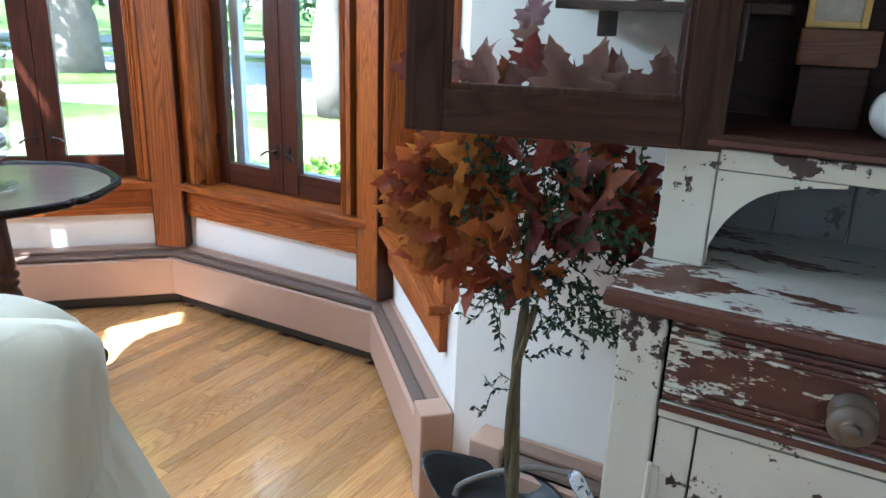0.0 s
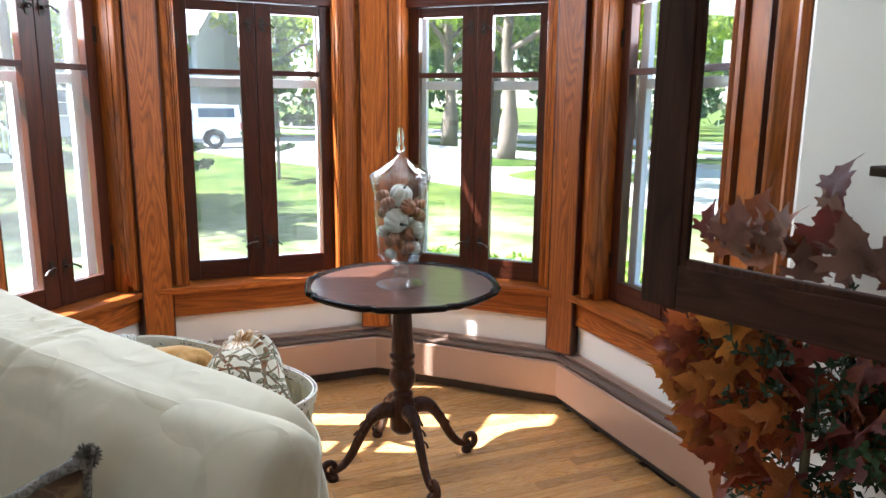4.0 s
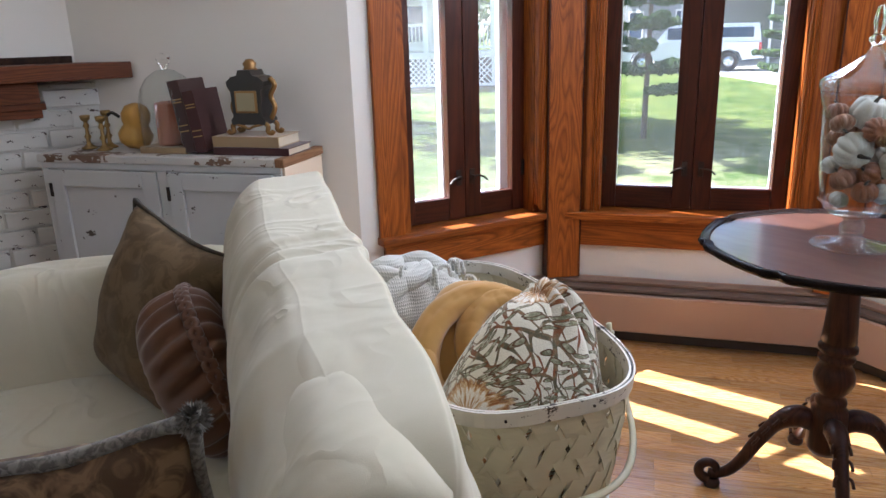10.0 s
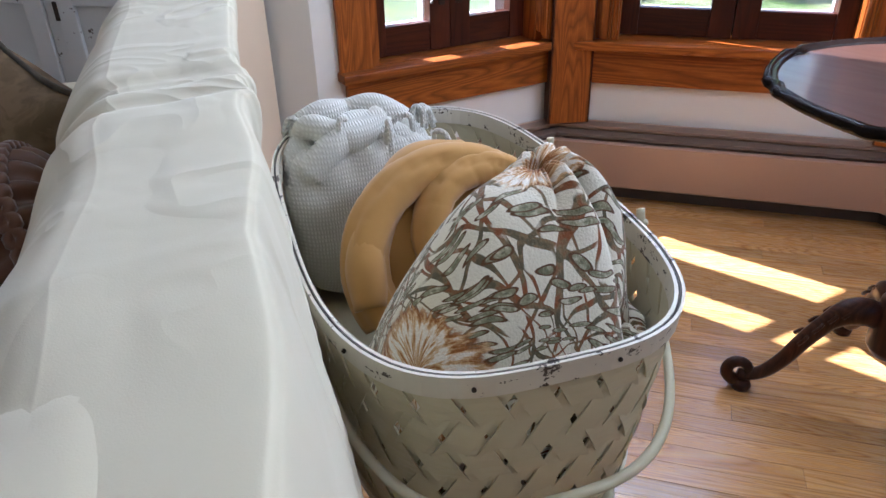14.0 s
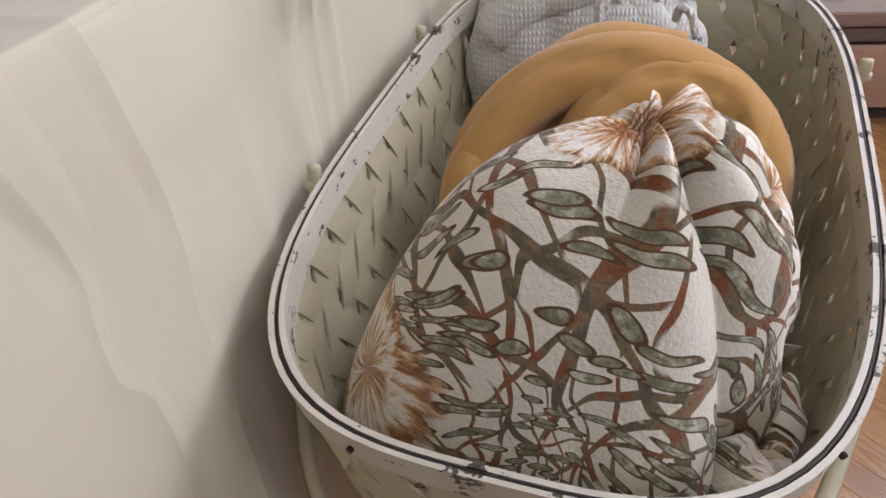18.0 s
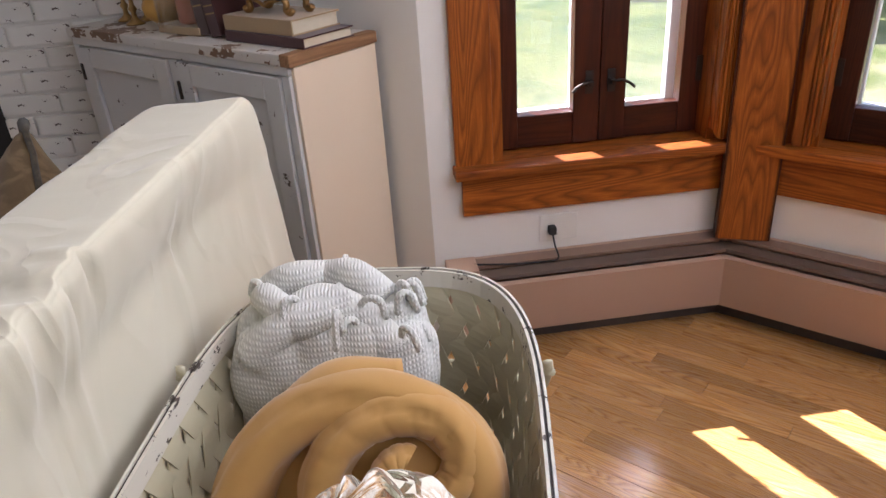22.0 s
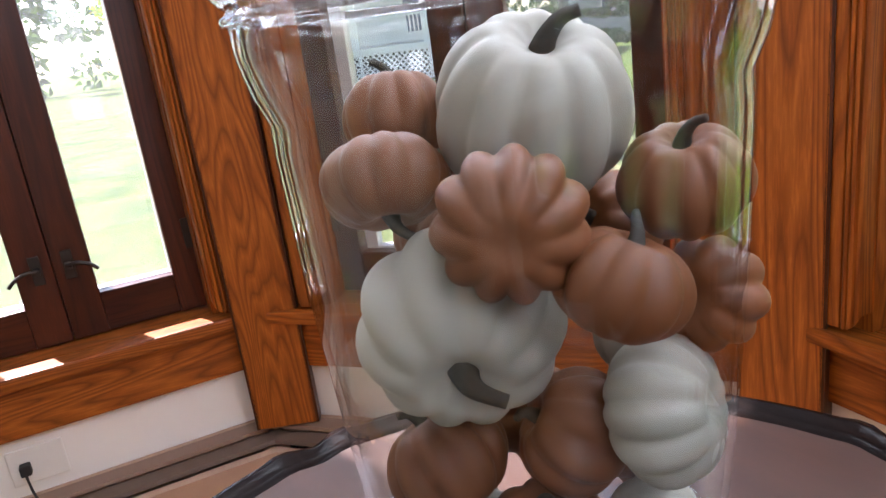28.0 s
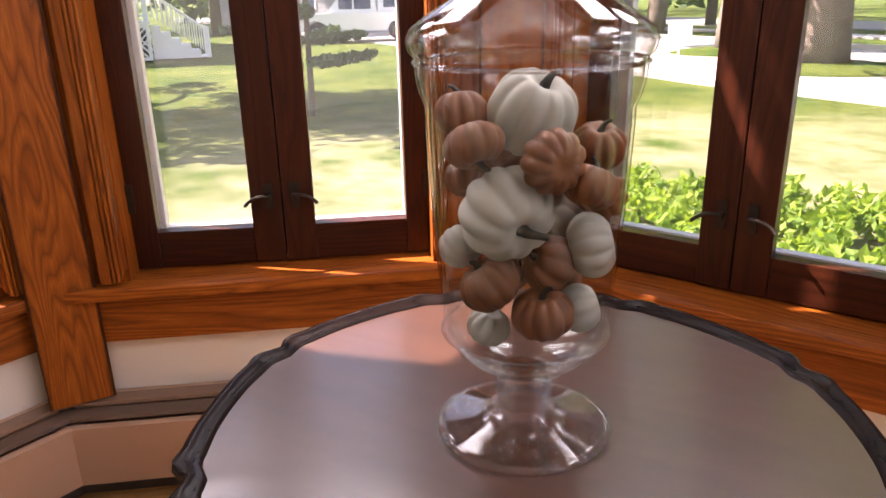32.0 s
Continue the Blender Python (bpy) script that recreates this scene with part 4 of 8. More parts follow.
# stand
for x in (0.365, -0.365):
    for y in (-1, 1):
        leg = tube([(x * 0.93, y * 0.108, 0.445), (x, y * 0.147, 0.115)], [0.0125, 0.0145], 12)
        part("leg", leg, BASKET, bass, smooth=True)
        wire_path = smooth_path([(x * 0.93, y * 0.075, 0.418), (x * 0.955, y * 0.092, 0.375), (x * 0.95, y * 0.10, 0.355), (x * 0.975, y * 0.118, 0.31), (x * 0.97, y * 0.126, 0.295), (x * 0.985, y * 0.133, 0.278)], 4)
        part("wire_brace", tube(wire_path, 0.0022, 5), IRON, bass, "bent dark wire brace")
        c = new("caster")
        c.parent = bass
        wheel = Matrix.Translation((x + 0.016, y * 0.196, 0.024)) @ Matrix.Rotation(radians(90), 4, "X") @ Matrix.Translation((0, 0, -0.008))
        part("wheel", lathe([(0, 0), (0.019, 0), (0.024, 0.003), (0.024, 0.013), (0.019, 0.016), (0, 0.016)], 20, m=wheel), BRASS, c, smooth=False)
        part("fork", box(x - 0.012, x + 0.024, y * 0.196 - 0.013, y * 0.196 + 0.013, 0.050, 0.057), BRASS, c)
        for dy in (-0.0125, 0.0105):
            part("fork_cheek", box(x + 0.006, x + 0.024, y * 0.196 + dy, y * 0.196 + dy + 0.002, 0.020, 0.051), BRASS, c)
    part("stretcher", tube([(x * 0.985, -0.131, 0.243), (x * 0.985, 0.131, 0.243)], 0.0085, 10), BASKET, bass, smooth=True)
    part("foot_beam", box(x - 0.026, x + 0.026, -0.218, 0.218, 0.057, 0.115, bev=0.004), BASKET, bass)
    for g in (-0.014, 0.0, 0.014):
        part("bead", box(x + g - 0.005, x + g + 0.005, -0.216, 0.216, 0.115, 0.1185, bev=0.0015), BASKET, bass)

# ---- blankets in the bassinet ----
def floral():
    """Printed fleece: rust stems, outlined grey-green leaves and two streaked blossoms."""
    m = mat("floral_fleece", (0.76, 0.72, 0.63), 0.95, spec=0.2)
    vec = coords(m)
    warp = node(m, "ShaderNodeTexNoise", Scale=6.0, Detail=2.0)
    wire(m, vec, warp.inputs["Vector"])
    add = node(m, "ShaderNodeMix")
    add.data_type, add.blend_type = "RGBA", "LINEAR_LIGHT"
    add.inputs[0].default_value = 0.06
    wire(m, vec, add.inputs[6])
    wire(m, warp.outputs["Color"], add.inputs[7])
    bent = add.outputs[2]

    # lay the print out flat round the crown of the bundle
    split = node(m, "ShaderNodeSeparateXYZ")
    wire(m, bent, split.inputs[0])
    flat = node(m, "ShaderNodeCombineXYZ")
    wire(m, split.outputs[0], flat.inputs[0])
    wire(m, split.outputs[1], flat.inputs[1])
    span = node(m, "ShaderNodeVectorMath")
    span.operation = "LENGTH"
    wire(m, flat.outputs[0], span.inputs[0])
    dip = node(m, "ShaderNodeMath")
    dip.operation = "ARCTAN2"
    wire(m, span.outputs["Value"], dip.inputs[0])
    wire(m, split.outputs[2], dip.inputs[1])
    rate = node(m, "ShaderNodeMath")
    rate.operation = "DIVIDE"
    wire(m, dip.outputs[0], rate.inputs[0])
    wire(m, span.outputs["Value"], rate.inputs[1])
    sheet = node(m, "ShaderNodeVectorMath")
    sheet.operation = "SCALE"
    wire(m, flat.outputs[0], sheet.inputs[0])
    wire(m, rate.outputs[0], sheet.inputs["Scale"])

    def turned_sheet(stretch, turn):
        mp = node(m, "ShaderNodeMapping", Scale=stretch, Rotation=(0, 0, turn))
        wire(m, sheet.outputs[0], mp.inputs["Vector"])
        return mp.outputs["Vector"]

    c = mixed(m, noise_tex(m, vec, 60, 3), (0.65, 0.61, 0.49), (0.74, 0.70, 0.58))
    hue = noise_tex(m, vec, 48, 3)
    stem_col = ramp(m, hue, [(0.40, (0.11, 0.095, 0.055)), (0.49, (0.20, 0.14, 0.075)), (0.60, (0.22, 0.08, 0.03))])
    leaf_col = ramp(m, noise_tex(m, vec, 70, 3, 0.7), [(0.36, (0.14, 0.135, 0.075)), (0.52, (0.27, 0.265, 0.17)), (0.66, (0.52, 0.49, 0.36))])
    for turn, pitch, wide in ((0.5, 0.85, 0.955), (1.75, 0.72, 0.962), (-0.5, 1.2, 0.97), (1.1, 1.5, 0.968)):
        w = node(m, "ShaderNodeTexWave", Scale=pitch, Distortion=4.5, Detail=1.0)
        w.inputs["Detail Scale"].default_value = 1.6
        w.inputs["Phase Offset"].default_value = turn * 5
        wire(m, turned_sheet((1, 1, 1), turn), w.inputs["Vector"])
        gap = ramp(m, noise_tex(m, sheet.outputs[0], 2.6 + turn, 2), [(0.38, (0, 0, 0)), (0.43, (1, 1, 1))])
        c = mixed(m, mixed(m, 1.0, gap, ramp(m, w.outputs["Fac"], [(wide - 0.01, (0, 0, 0)), (wide, (1, 1, 1))]), "MULTIPLY"), c, stem_col)
    for scale, turn, size in ((7.6, 0.95, 0.195), (8.4, -0.35, 0.185), (8.0, 1.9, 0.175)):
        v = node(m, "ShaderNodeTexVoronoi", Scale=scale)
        v.voronoi_dimensions = "2D"
        wire(m, turned_sheet((1.0, 0.20, 1.0), turn), v.inputs["Vector"])
        d = v.outputs["Distance"]
        c = mixed(m, ramp(m, d, [(size, (1, 1, 1)), (size + 0.012, (0, 0, 0))]), c, (0.11, 0.055, 0.025))
        c = mixed(m, ramp(m, d, [(size - 0.05, (1, 1, 1)), (size - 0.035, (0, 0, 0))]), c, leaf_col)
        c = mixed(m, ramp(m, d, [(0.03, (1, 1, 1)), (0.042, (0, 0, 0))]), c, (0.16, 0.16, 0.10))
    # blossoms: petals streak away from a heart
    for at, size, u_axis, v_axis, sweep in (((0.0, 0.050, 0.20), 0.074, (1, 0, 0), (0, 1, 0), 1.0), ((0.118, -0.158, 0.010), 0.112, (0.75, 0.66, 0), (0, 0, 1), 1.0), ((-0.055, 0.125, 0.12), 0.062, (1, 0, 0), (0, 0, 1), 1.0), ((0.10, 0.165, -0.03), 0.06, (1, 0, 0), (0, 0, 1), 1.0)):
        off = node(m, "ShaderNodeVectorMath")
        off.operation = "SUBTRACT"
        off.inputs[1].default_value = at
        wire(m, bent, off.inputs[0])
        far = node(m, "ShaderNodeVectorMath")
        far.operation = "LENGTH"
        wire(m, off.outputs[0], far.inputs[0])
        uv = []
        for axis in (u_axis, v_axis):
            dot = node(m, "ShaderNodeVectorMath")
            dot.operation = "DOT_PRODUCT"
            dot.inputs[1].default_value = axis
            wire(m, off.outputs[0], dot.inputs[0])
            uv.append(dot.outputs["Value"])
        ang = node(m, "ShaderNodeMath")
        ang.operation = "ARCTAN2"
        wire(m, uv[0], ang.inputs[0])
        wire(m, uv[1], ang.inputs[1])
        pol = node(m, "ShaderNodeCombineXYZ")
        wire(m, ang.outputs[0], pol.inputs[0])
        wire(m, far.outputs["Value"], pol.inputs[1])
        pv = node(m, "ShaderNodeMapping", Scale=(3.4, 16, 1))
        wire(m, pol.outputs[0], pv.inputs["Vector"])
        streak = noise_tex(m, pv.outputs["Vector"], 2.2, 5, 0.65)
        ragged = node(m, "ShaderNodeMath")
        ragged.operation = "MULTIPLY_ADD"
        ragged.inputs[1].default_value = 0.055
        wire(m, streak, ragged.inputs[0])
        wire(m, far.outputs["Value"], ragged.inputs[2])
        near = ramp(m, ragged.outputs[0], [(size * sweep, (1, 1, 1)), (size * sweep + 0.006, (0, 0, 0))])
        ring = ramp(m, far.outputs["Value"], [(0.0, (0.35, 0.35, 0.35)), (size * 0.25, (0.12, 0.12, 0.12)), (size * 0.5, (0.0, 0.0, 0.0)), (size * 0.8, (0.22, 0.22, 0.22))])
        hot = node(m, "ShaderNodeMath")
        hot.operation = "ADD"
        wire(m, ring, hot.inputs[0])
        wire(m, streak, hot.inputs[1])
        petal = ramp(m, hot.outputs[0], [(0.50, (0.80, 0.76, 0.68)), (0.58, (0.62, 0.42, 0.22)), (0.68, (0.33, 0.13, 0.035)), (0.84, (0.16, 0.06, 0.025))])
        c = mixed(m, near, c, petal)
    wire(m, c, bsdf(m).inputs["Base Color"])
    bsdf(m).inputs["Sheen Weight"].default_value = 0.2
    bump(m, noise_tex(m, vec, 300, 2), 0.6, 0.0025)
    return m


def creases(list_of):
    """Soft folds: each a unit direction to run from, a count and a depth."""
    def f(p):
        w = 0.0
        for ax, ay, az, freq, depth, ph in list_of:
            q = p.x * ax + p.y * ay + p.z * az
            w += depth * (abs(math.sin(freq * q + ph + 1.3 * noise.noise(p * 1.7))) ** 0.6 - 0.6)
        return w
    return f


FL_O = Vector((0.215, 0.0, 0.65))
fl = thing("floral_throw", "cream fleece throw with grey-green stems and rust blossoms, bundled up", "blanket", BB @ Matrix.Translation(FL_O))


def bundle(na=240, ns=96):
    """A gathered heap of cloth: it falls from one pinched point, smooth on one flank and pleated on the other."""
    peak, low = Vector((0.0, 0.050)), -0.15
    mid, ra, rb = Vector((0.005, -0.012)), 0.172, 0.192
    bm = bmesh.new()
    rings = []
    for k in range(1, ns + 1):
        s = k / ns
        ring = []
        for i in range(na):
            a = 2 * math.pi * i / na
            d = Vector((math.cos(a), math.sin(a)))
            # distance from the pinch to the outline in this direction
            lo_r, hi_r = 0.0, 0.4
            for _ in range(16):
                r = (lo_r + hi_r) / 2
                q = peak + d * r - mid
                if abs(q.x / ra) ** 2.6 + abs(q.y / rb) ** 2.6 < 1:
                    lo_r = r
                else:
                    hi_r = r
            reach = lo_r
            deg = math.degrees(a) % 360
            pleat = max(0.0, min(1.0, (deg - 350 + 360 * (deg < 180)) / 35)) * max(0.0, min(1.0, (205 - deg + 360 * (deg > 260)) / 45))
            lee = math.exp(-((deg - 235) / 38) ** 2)
            q = 2.9 - 1.3 * lee
            z = low + (0.204 - low) * (1 - s ** q)
            p = peak + d * reach * s
            n3 = noise.noise(Vector((d.x * 1.2, d.y * 1.2, s * 2.0)))
            gather = abs(math.sin(4.5 * a + 0.9 * math.sin(4 * s + a) + 1.2 * n3)) ** 0.5
            fine = abs(math.sin(13 * a + 2 * n3)) ** 0.8 - 0.6
            depth = 0.055 * pleat * (gather - 0.66) * min(1.0, s * 4) * (1.15 - 0.4 * s)
            depth += 0.0045 * fine * math.exp(-((s - 0.12) / 0.12) ** 2)
            depth += 0.010 * (abs(noise.noise(Vector((p.x * 7, p.y * 7, z * 5 + 3)))) - 0.2) * min(1, 3 * s)
            depth -= 0.014 * math.exp(-(s / 0.05) ** 2)
            knot = math.exp(-(((p.x - 0.015) / 0.045) ** 2 + ((p.y - 0.128) / 0.04) ** 2))
            depth += knot * (0.022 + 0.012 * math.sin(70 * math.hypot(p.x - 0.015, p.y - 0.128) + 2 * math.atan2(p.y - 0.128, p.x - 0.015)))
            up = max(0.15, 1 - s ** 3)
            out = p + d * depth * (1 - up) * 1.3
            ring.append(bm.verts.new((out.x, out.y, z + depth * up)))
        rings.append(ring)
    top = bm.verts.new((peak.x, peak.y, 0.190))
    for i in range(na):
        bm.faces.new((top, rings[0][i], rings[0][(i + 1) % na]))
    for a, b in zip(rings, rings[1:]):
        for i in range(na):
            bm.faces.new((a[i], b[i], b[(i + 1) % na], a[(i + 1) % na]))
    return bm


FLORAL = floral()
part("body", keep_inside(bundle(), Matrix.Translation(FL_O)), FLORAL, fl, smooth=True)
for pts, r in (([(0.07, 0.13, -0.01), (0.10, 0.15, -0.035), (0.14, 0.13, -0.05), (0.165, 0.07, -0.06)], 0.030),
               ([(0.0, 0.165, -0.01), (0.05, 0.175, -0.04), (0.10, 0.165, -0.07), (0.15, 0.12, -0.085)], 0.026),
               ([(0.12, -0.17, -0.055), (0.16, -0.12, -0.06), (0.175, -0.04, -0.065), (0.17, 0.03, -0.07)], 0.020)):
    line = smooth_path(pts, 7)
    part("fold", keep_inside(tube(line, [r * (0.75 + 0.3 * math.sin(math.pi * i / (len(line) - 1)) + 0.06 * math.sin(i * 1.7)) for i in range(len(line))], 14), Matrix.Translation(FL_O)), FLORAL, fl, "tucked-in corner of the throw", smooth=True)
for pts, r in (([(-0.06, 0.075, 0.165), (-0.075, 0.105, 0.142), (-0.067, 0.128, 0.110), (-0.045, 0.145, 0.078), (-0.020, 0.155, 0.045), (0.012, 0.146, 0.022)], 0.026),
               ([(0.002, 0.092, 0.100), (0.006, 0.118, 0.092), (0.004, 0.136, 0.060), (0.026, 0.138, 0.036), (0.05, 0.110, 0.030)], 0.025),
               ([(-0.008, 0.078, 0.138), (-0.022, 0.102, 0.122), (-0.026, 0.126, 0.094), (-0.012, 0.135, 0.07)], 0.022)):
    line = smooth_path(pts, 8)
    curl = [r * (0.55 + 0.5 * math.sin(math.pi * (0.12 + 0.8 * i / (len(line) - 1))) + 0.10 * abs(math.sin(i * 0.55))) for i in range(len(line))]
    part("ruffle", keep_inside(tube(line, curl, 16, flat=0.8), Matrix.Translation(FL_O)), FLORAL, fl, "turned-out ruffle of the throw", smooth=True)
tag = part("care_label", box(-0.012, 0.012, -0.0006, 0.0006, -0.02, 0.02), WHITE_PAINT, fl, "small white sewn-in label", m=Matrix.Translation((-0.035, 0.172, -0.025)) @ Matrix.Rotation(radians(-35), 4, "X") @ Matrix.Rotation(radians(-60), 4, "Z"))
for k in range(6):
    part("bar", box(-0.009 + 0.003 * k, -0.0075 + 0.003 * k, -0.0012, -0.0007, -0.016, -0.004), BLACK, tag)

MUSTARD = cloth("mustard_fleece", (0.45, 0.245, 0.075), 0.95, 300)
MU_O = Vector((0.0, 0.012, 0.628))
mu = thing("mustard_throw", "mustard fleece throw rolled into a coil", "blanket", BB @ Matrix.Translation(MU_O) @ Matrix.Rotation(radians(-30), 4, "Y"))
# the roll's end faces +x: one long fold winds in from the outside to a tight heart
coil, thick = [], []
TURNS, NC = 2.3, 420
for i in range(NC):
    k = i / (NC - 1)
    a = radians(215) - 2 * math.pi * TURNS * k
    r = 0.128 * (1 - k) ** 0.95 + 0.010
    cy, cz = 0.066 * min(1.0, k * 1.6), 0.056 * min(1.0, k * 1.6)
    coil.append(Vector((0.012 + 0.034 * k - 0.012 * math.cos(a), cy + r * math.cos(a) * 1.08, cz + r * math.sin(a))))
    thick.append(0.037 - 0.017 * k)
bm = bmesh.new()
rows = []
for i, p in enumerate(coil):
    d = (coil[min(i + 1, NC - 1)] - coil[max(i - 1, 0)]).normalized()
    sx = Vector((1, 0, 0))
    so = d.cross(sx).normalized()
    row = []
    for j in range(22):
        b = 2 * math.pi * j / 22
        n3 = noise.noise(Vector((i * 0.02, math.cos(b), math.sin(b))))
        crease = (1 - abs(math.sin(1.5 * b + 0.016 * i + 2.2 * noise.noise(Vector((i * 0.011, 4.0, 0.5)))))) ** 4
        fine = (1 - abs(math.sin(i * 0.26 + b + 1.6 * n3))) ** 2
        r = thick[i] * (1.0 - 0.30 * crease - (0.02 + 0.06 * i / NC) * fine + 0.06 * n3)
        row.append(bm.verts.new(p + so * math.cos(b) * r + sx * math.sin(b) * r * 1.2))
    rows.append(row)
for a, b in zip(rows, rows[1:]):
    for j in range(22):
        bm.faces.new((a[j], a[(j + 1) % 22], b[(j + 1) % 22], b[j]))
bm.faces.new(rows[0][::-1])
bm.faces.new(rows[-1])
MU_M = Matrix.Translation(MU_O) @ Matrix.Rotation(radians(-30), 4, "Y")
keep_inside(bm, MU_M)
part("coil", bm, MUSTARD, mu, "long soft fold wound into a spiral", smooth=True)
bm = blob(0.062, 0.155, 0.145, 2.3, 64, 40, 0.06, 2.0, 5.0)
bmesh.ops.translate(bm, verts=bm.verts, vec=(-0.035, 0.01, 0.0))
part("body", keep_inside(bm, MU_M), MUSTARD, mu, smooth=True)
part("loose_end", keep_inside(tube(smooth_path([(0.05, -0.145, -0.06), (0.03, -0.135, 0.03), (0.02, -0.095, 0.10), (-0.005, -0.03, 0.145), (-0.02, 0.05, 0.155)], 8), [0.024 + 0.006 * math.sin(i * 0.33) for i in range(33)], 14, flat=1.4, up=(1, 0, 0)), MU_M), MUSTARD, mu, "loose outer fold", smooth=True)


def chenille():
    m = mat("white_chenille", (0.68, 0.65, 0.58), 0.95, spec=0.2)
    vec = coords(m)
    w = node(m, "ShaderNodeTexWave", Scale=40.0, Distortion=1.2, Detail=2.0)
    w.bands_direction = "Z"
    wire(m, vec, w.inputs["Vector"])
    w2 = node(m, "ShaderNodeTexWave", Scale=62.0, Distortion=2.5, Detail=1.0)
    w2.bands_direction = "Y"
    wire(m, vec, w2.inputs["Vector"])
    h = node(m, "ShaderNodeMath")
    h.operation = "MULTIPLY"
    wire(m, w.outputs["Fac"], h.inputs[0])
    wire(m, w2.outputs["Fac"], h.inputs[1])
    c = mixed(m, h.outputs[0], (0.56, 0.55, 0.50), (0.65, 0.64, 0.59))
    wire(m, c, bsdf(m).inputs["Base Color"])
    bump(m, h.outputs[0], 0.7, 0.0024)
    return m


CHEN = chenille()
wh = thing("chenille_throw", "white ribbed chenille throw with fringe, folded on end", "blanket", BB @ Matrix.Translation((-0.268, -0.065, 0.600)) @ Matrix.Rotation(radians(8), 4, "Z"))
top_fold = creases([(0.3, 1, 0, 7, 0.10, 0.4), (1, 0.2, 0, 5, 0.05, 0)])
part("body", blob(0.088, 0.150, 0.150, 3.4, 90, 60, 0.06, 2.5, 7.0, fold=lambda p: (top_fold(p) if p.z > 0.35 else 0) * min(1, max(0, p.z - 0.3) * 2)), CHEN, wh, smooth=True)
rnd = random.Random(8)
for pts, r in (([(-0.07, -0.10, 0.13), (-0.05, -0.05, 0.165), (-0.06, 0.0, 0.15), (-0.03, 0.04, 0.17), (0.0, 0.08, 0.145)], 0.030), ([(0.05, -0.11, 0.10), (0.05, -0.06, 0.145), (0.02, -0.01, 0.155), (0.03, 0.05, 0.135), (0.07, 0.09, 0.10)], 0.030), ([(-0.06, -0.09, 0.12), (0.0, -0.085, 0.165), (0.05, -0.03, 0.15), (0.02, 0.03, 0.175)], 0.024)):
    line = smooth_path(pts, 8)
    part("roll", tube(line, [r * (0.82 + 0.09 * math.sin(1.3 + i * 0.4) + 0.2 * math.sin(math.pi * i / (len(line) - 1))) for i in range(len(line))], 14), CHEN, wh, "soft turned-over fold", smooth=True)
for i in range(20):
    x, y = rnd.uniform(-0.09, 0.09), rnd.uniform(-0.10, 0.11)
    if i % 3 == 0:
        x, y = rnd.uniform(-0.02, 0.09), rnd.uniform(0.08, 0.13)
    z = 0.135 + 0.02 * rnd.random() - (0.05 if y > 0.12 else 0)
    d = Vector((rnd.uniform(-1, 1), rnd.uniform(-0.6, 1), 0)).normalized() * rnd.uniform(0.012, 0.03)
    h = rnd.uniform(0.012, 0.035)
    pts = smooth_path([(x, y, z), (x + d.x * 0.2, y + d.y * 0.2, z + h), (x + d.x, y + d.y, z + h * 0.9), (x + d.x * 1.6, y + d.y * 1.6, z - 0.01)], 4)
    part("fringe", tube(pts, 0.0052, 6), CHEN, wh, smooth=True)

# ---- slipcovered sofa ----
SX, SF = Vector((-0.974, 0.227, 0)), Vector((-0.227, -0.974, 0))
SOFA = Matrix(((SX.x, SF.x, 0, -0.343), (SX.y, SF.y, 0, 1.212), (0, 0, 1, 0), (0, 0, 0, 1)))
sofa = thing("sofa", "creamy white cotton slipcovered sofa with rounded back and arms", "sofa", SOFA)


def loft(sections, closed=True):
    bm = bmesh.new()
    rows = [[bm.verts.new(p) for p in sec] for sec in sections]
    for a, b in zip(rows, rows[1:]):
        n = len(a)
        for i in range(n if closed else n - 1):
            bm.faces.new((a[i], a[(i + 1) % n], b[(i + 1) % n], b[i]))
    if closed:
        bm.faces.new(rows[0][::-1])
        bm.faces.new(rows[-1])
    return bm


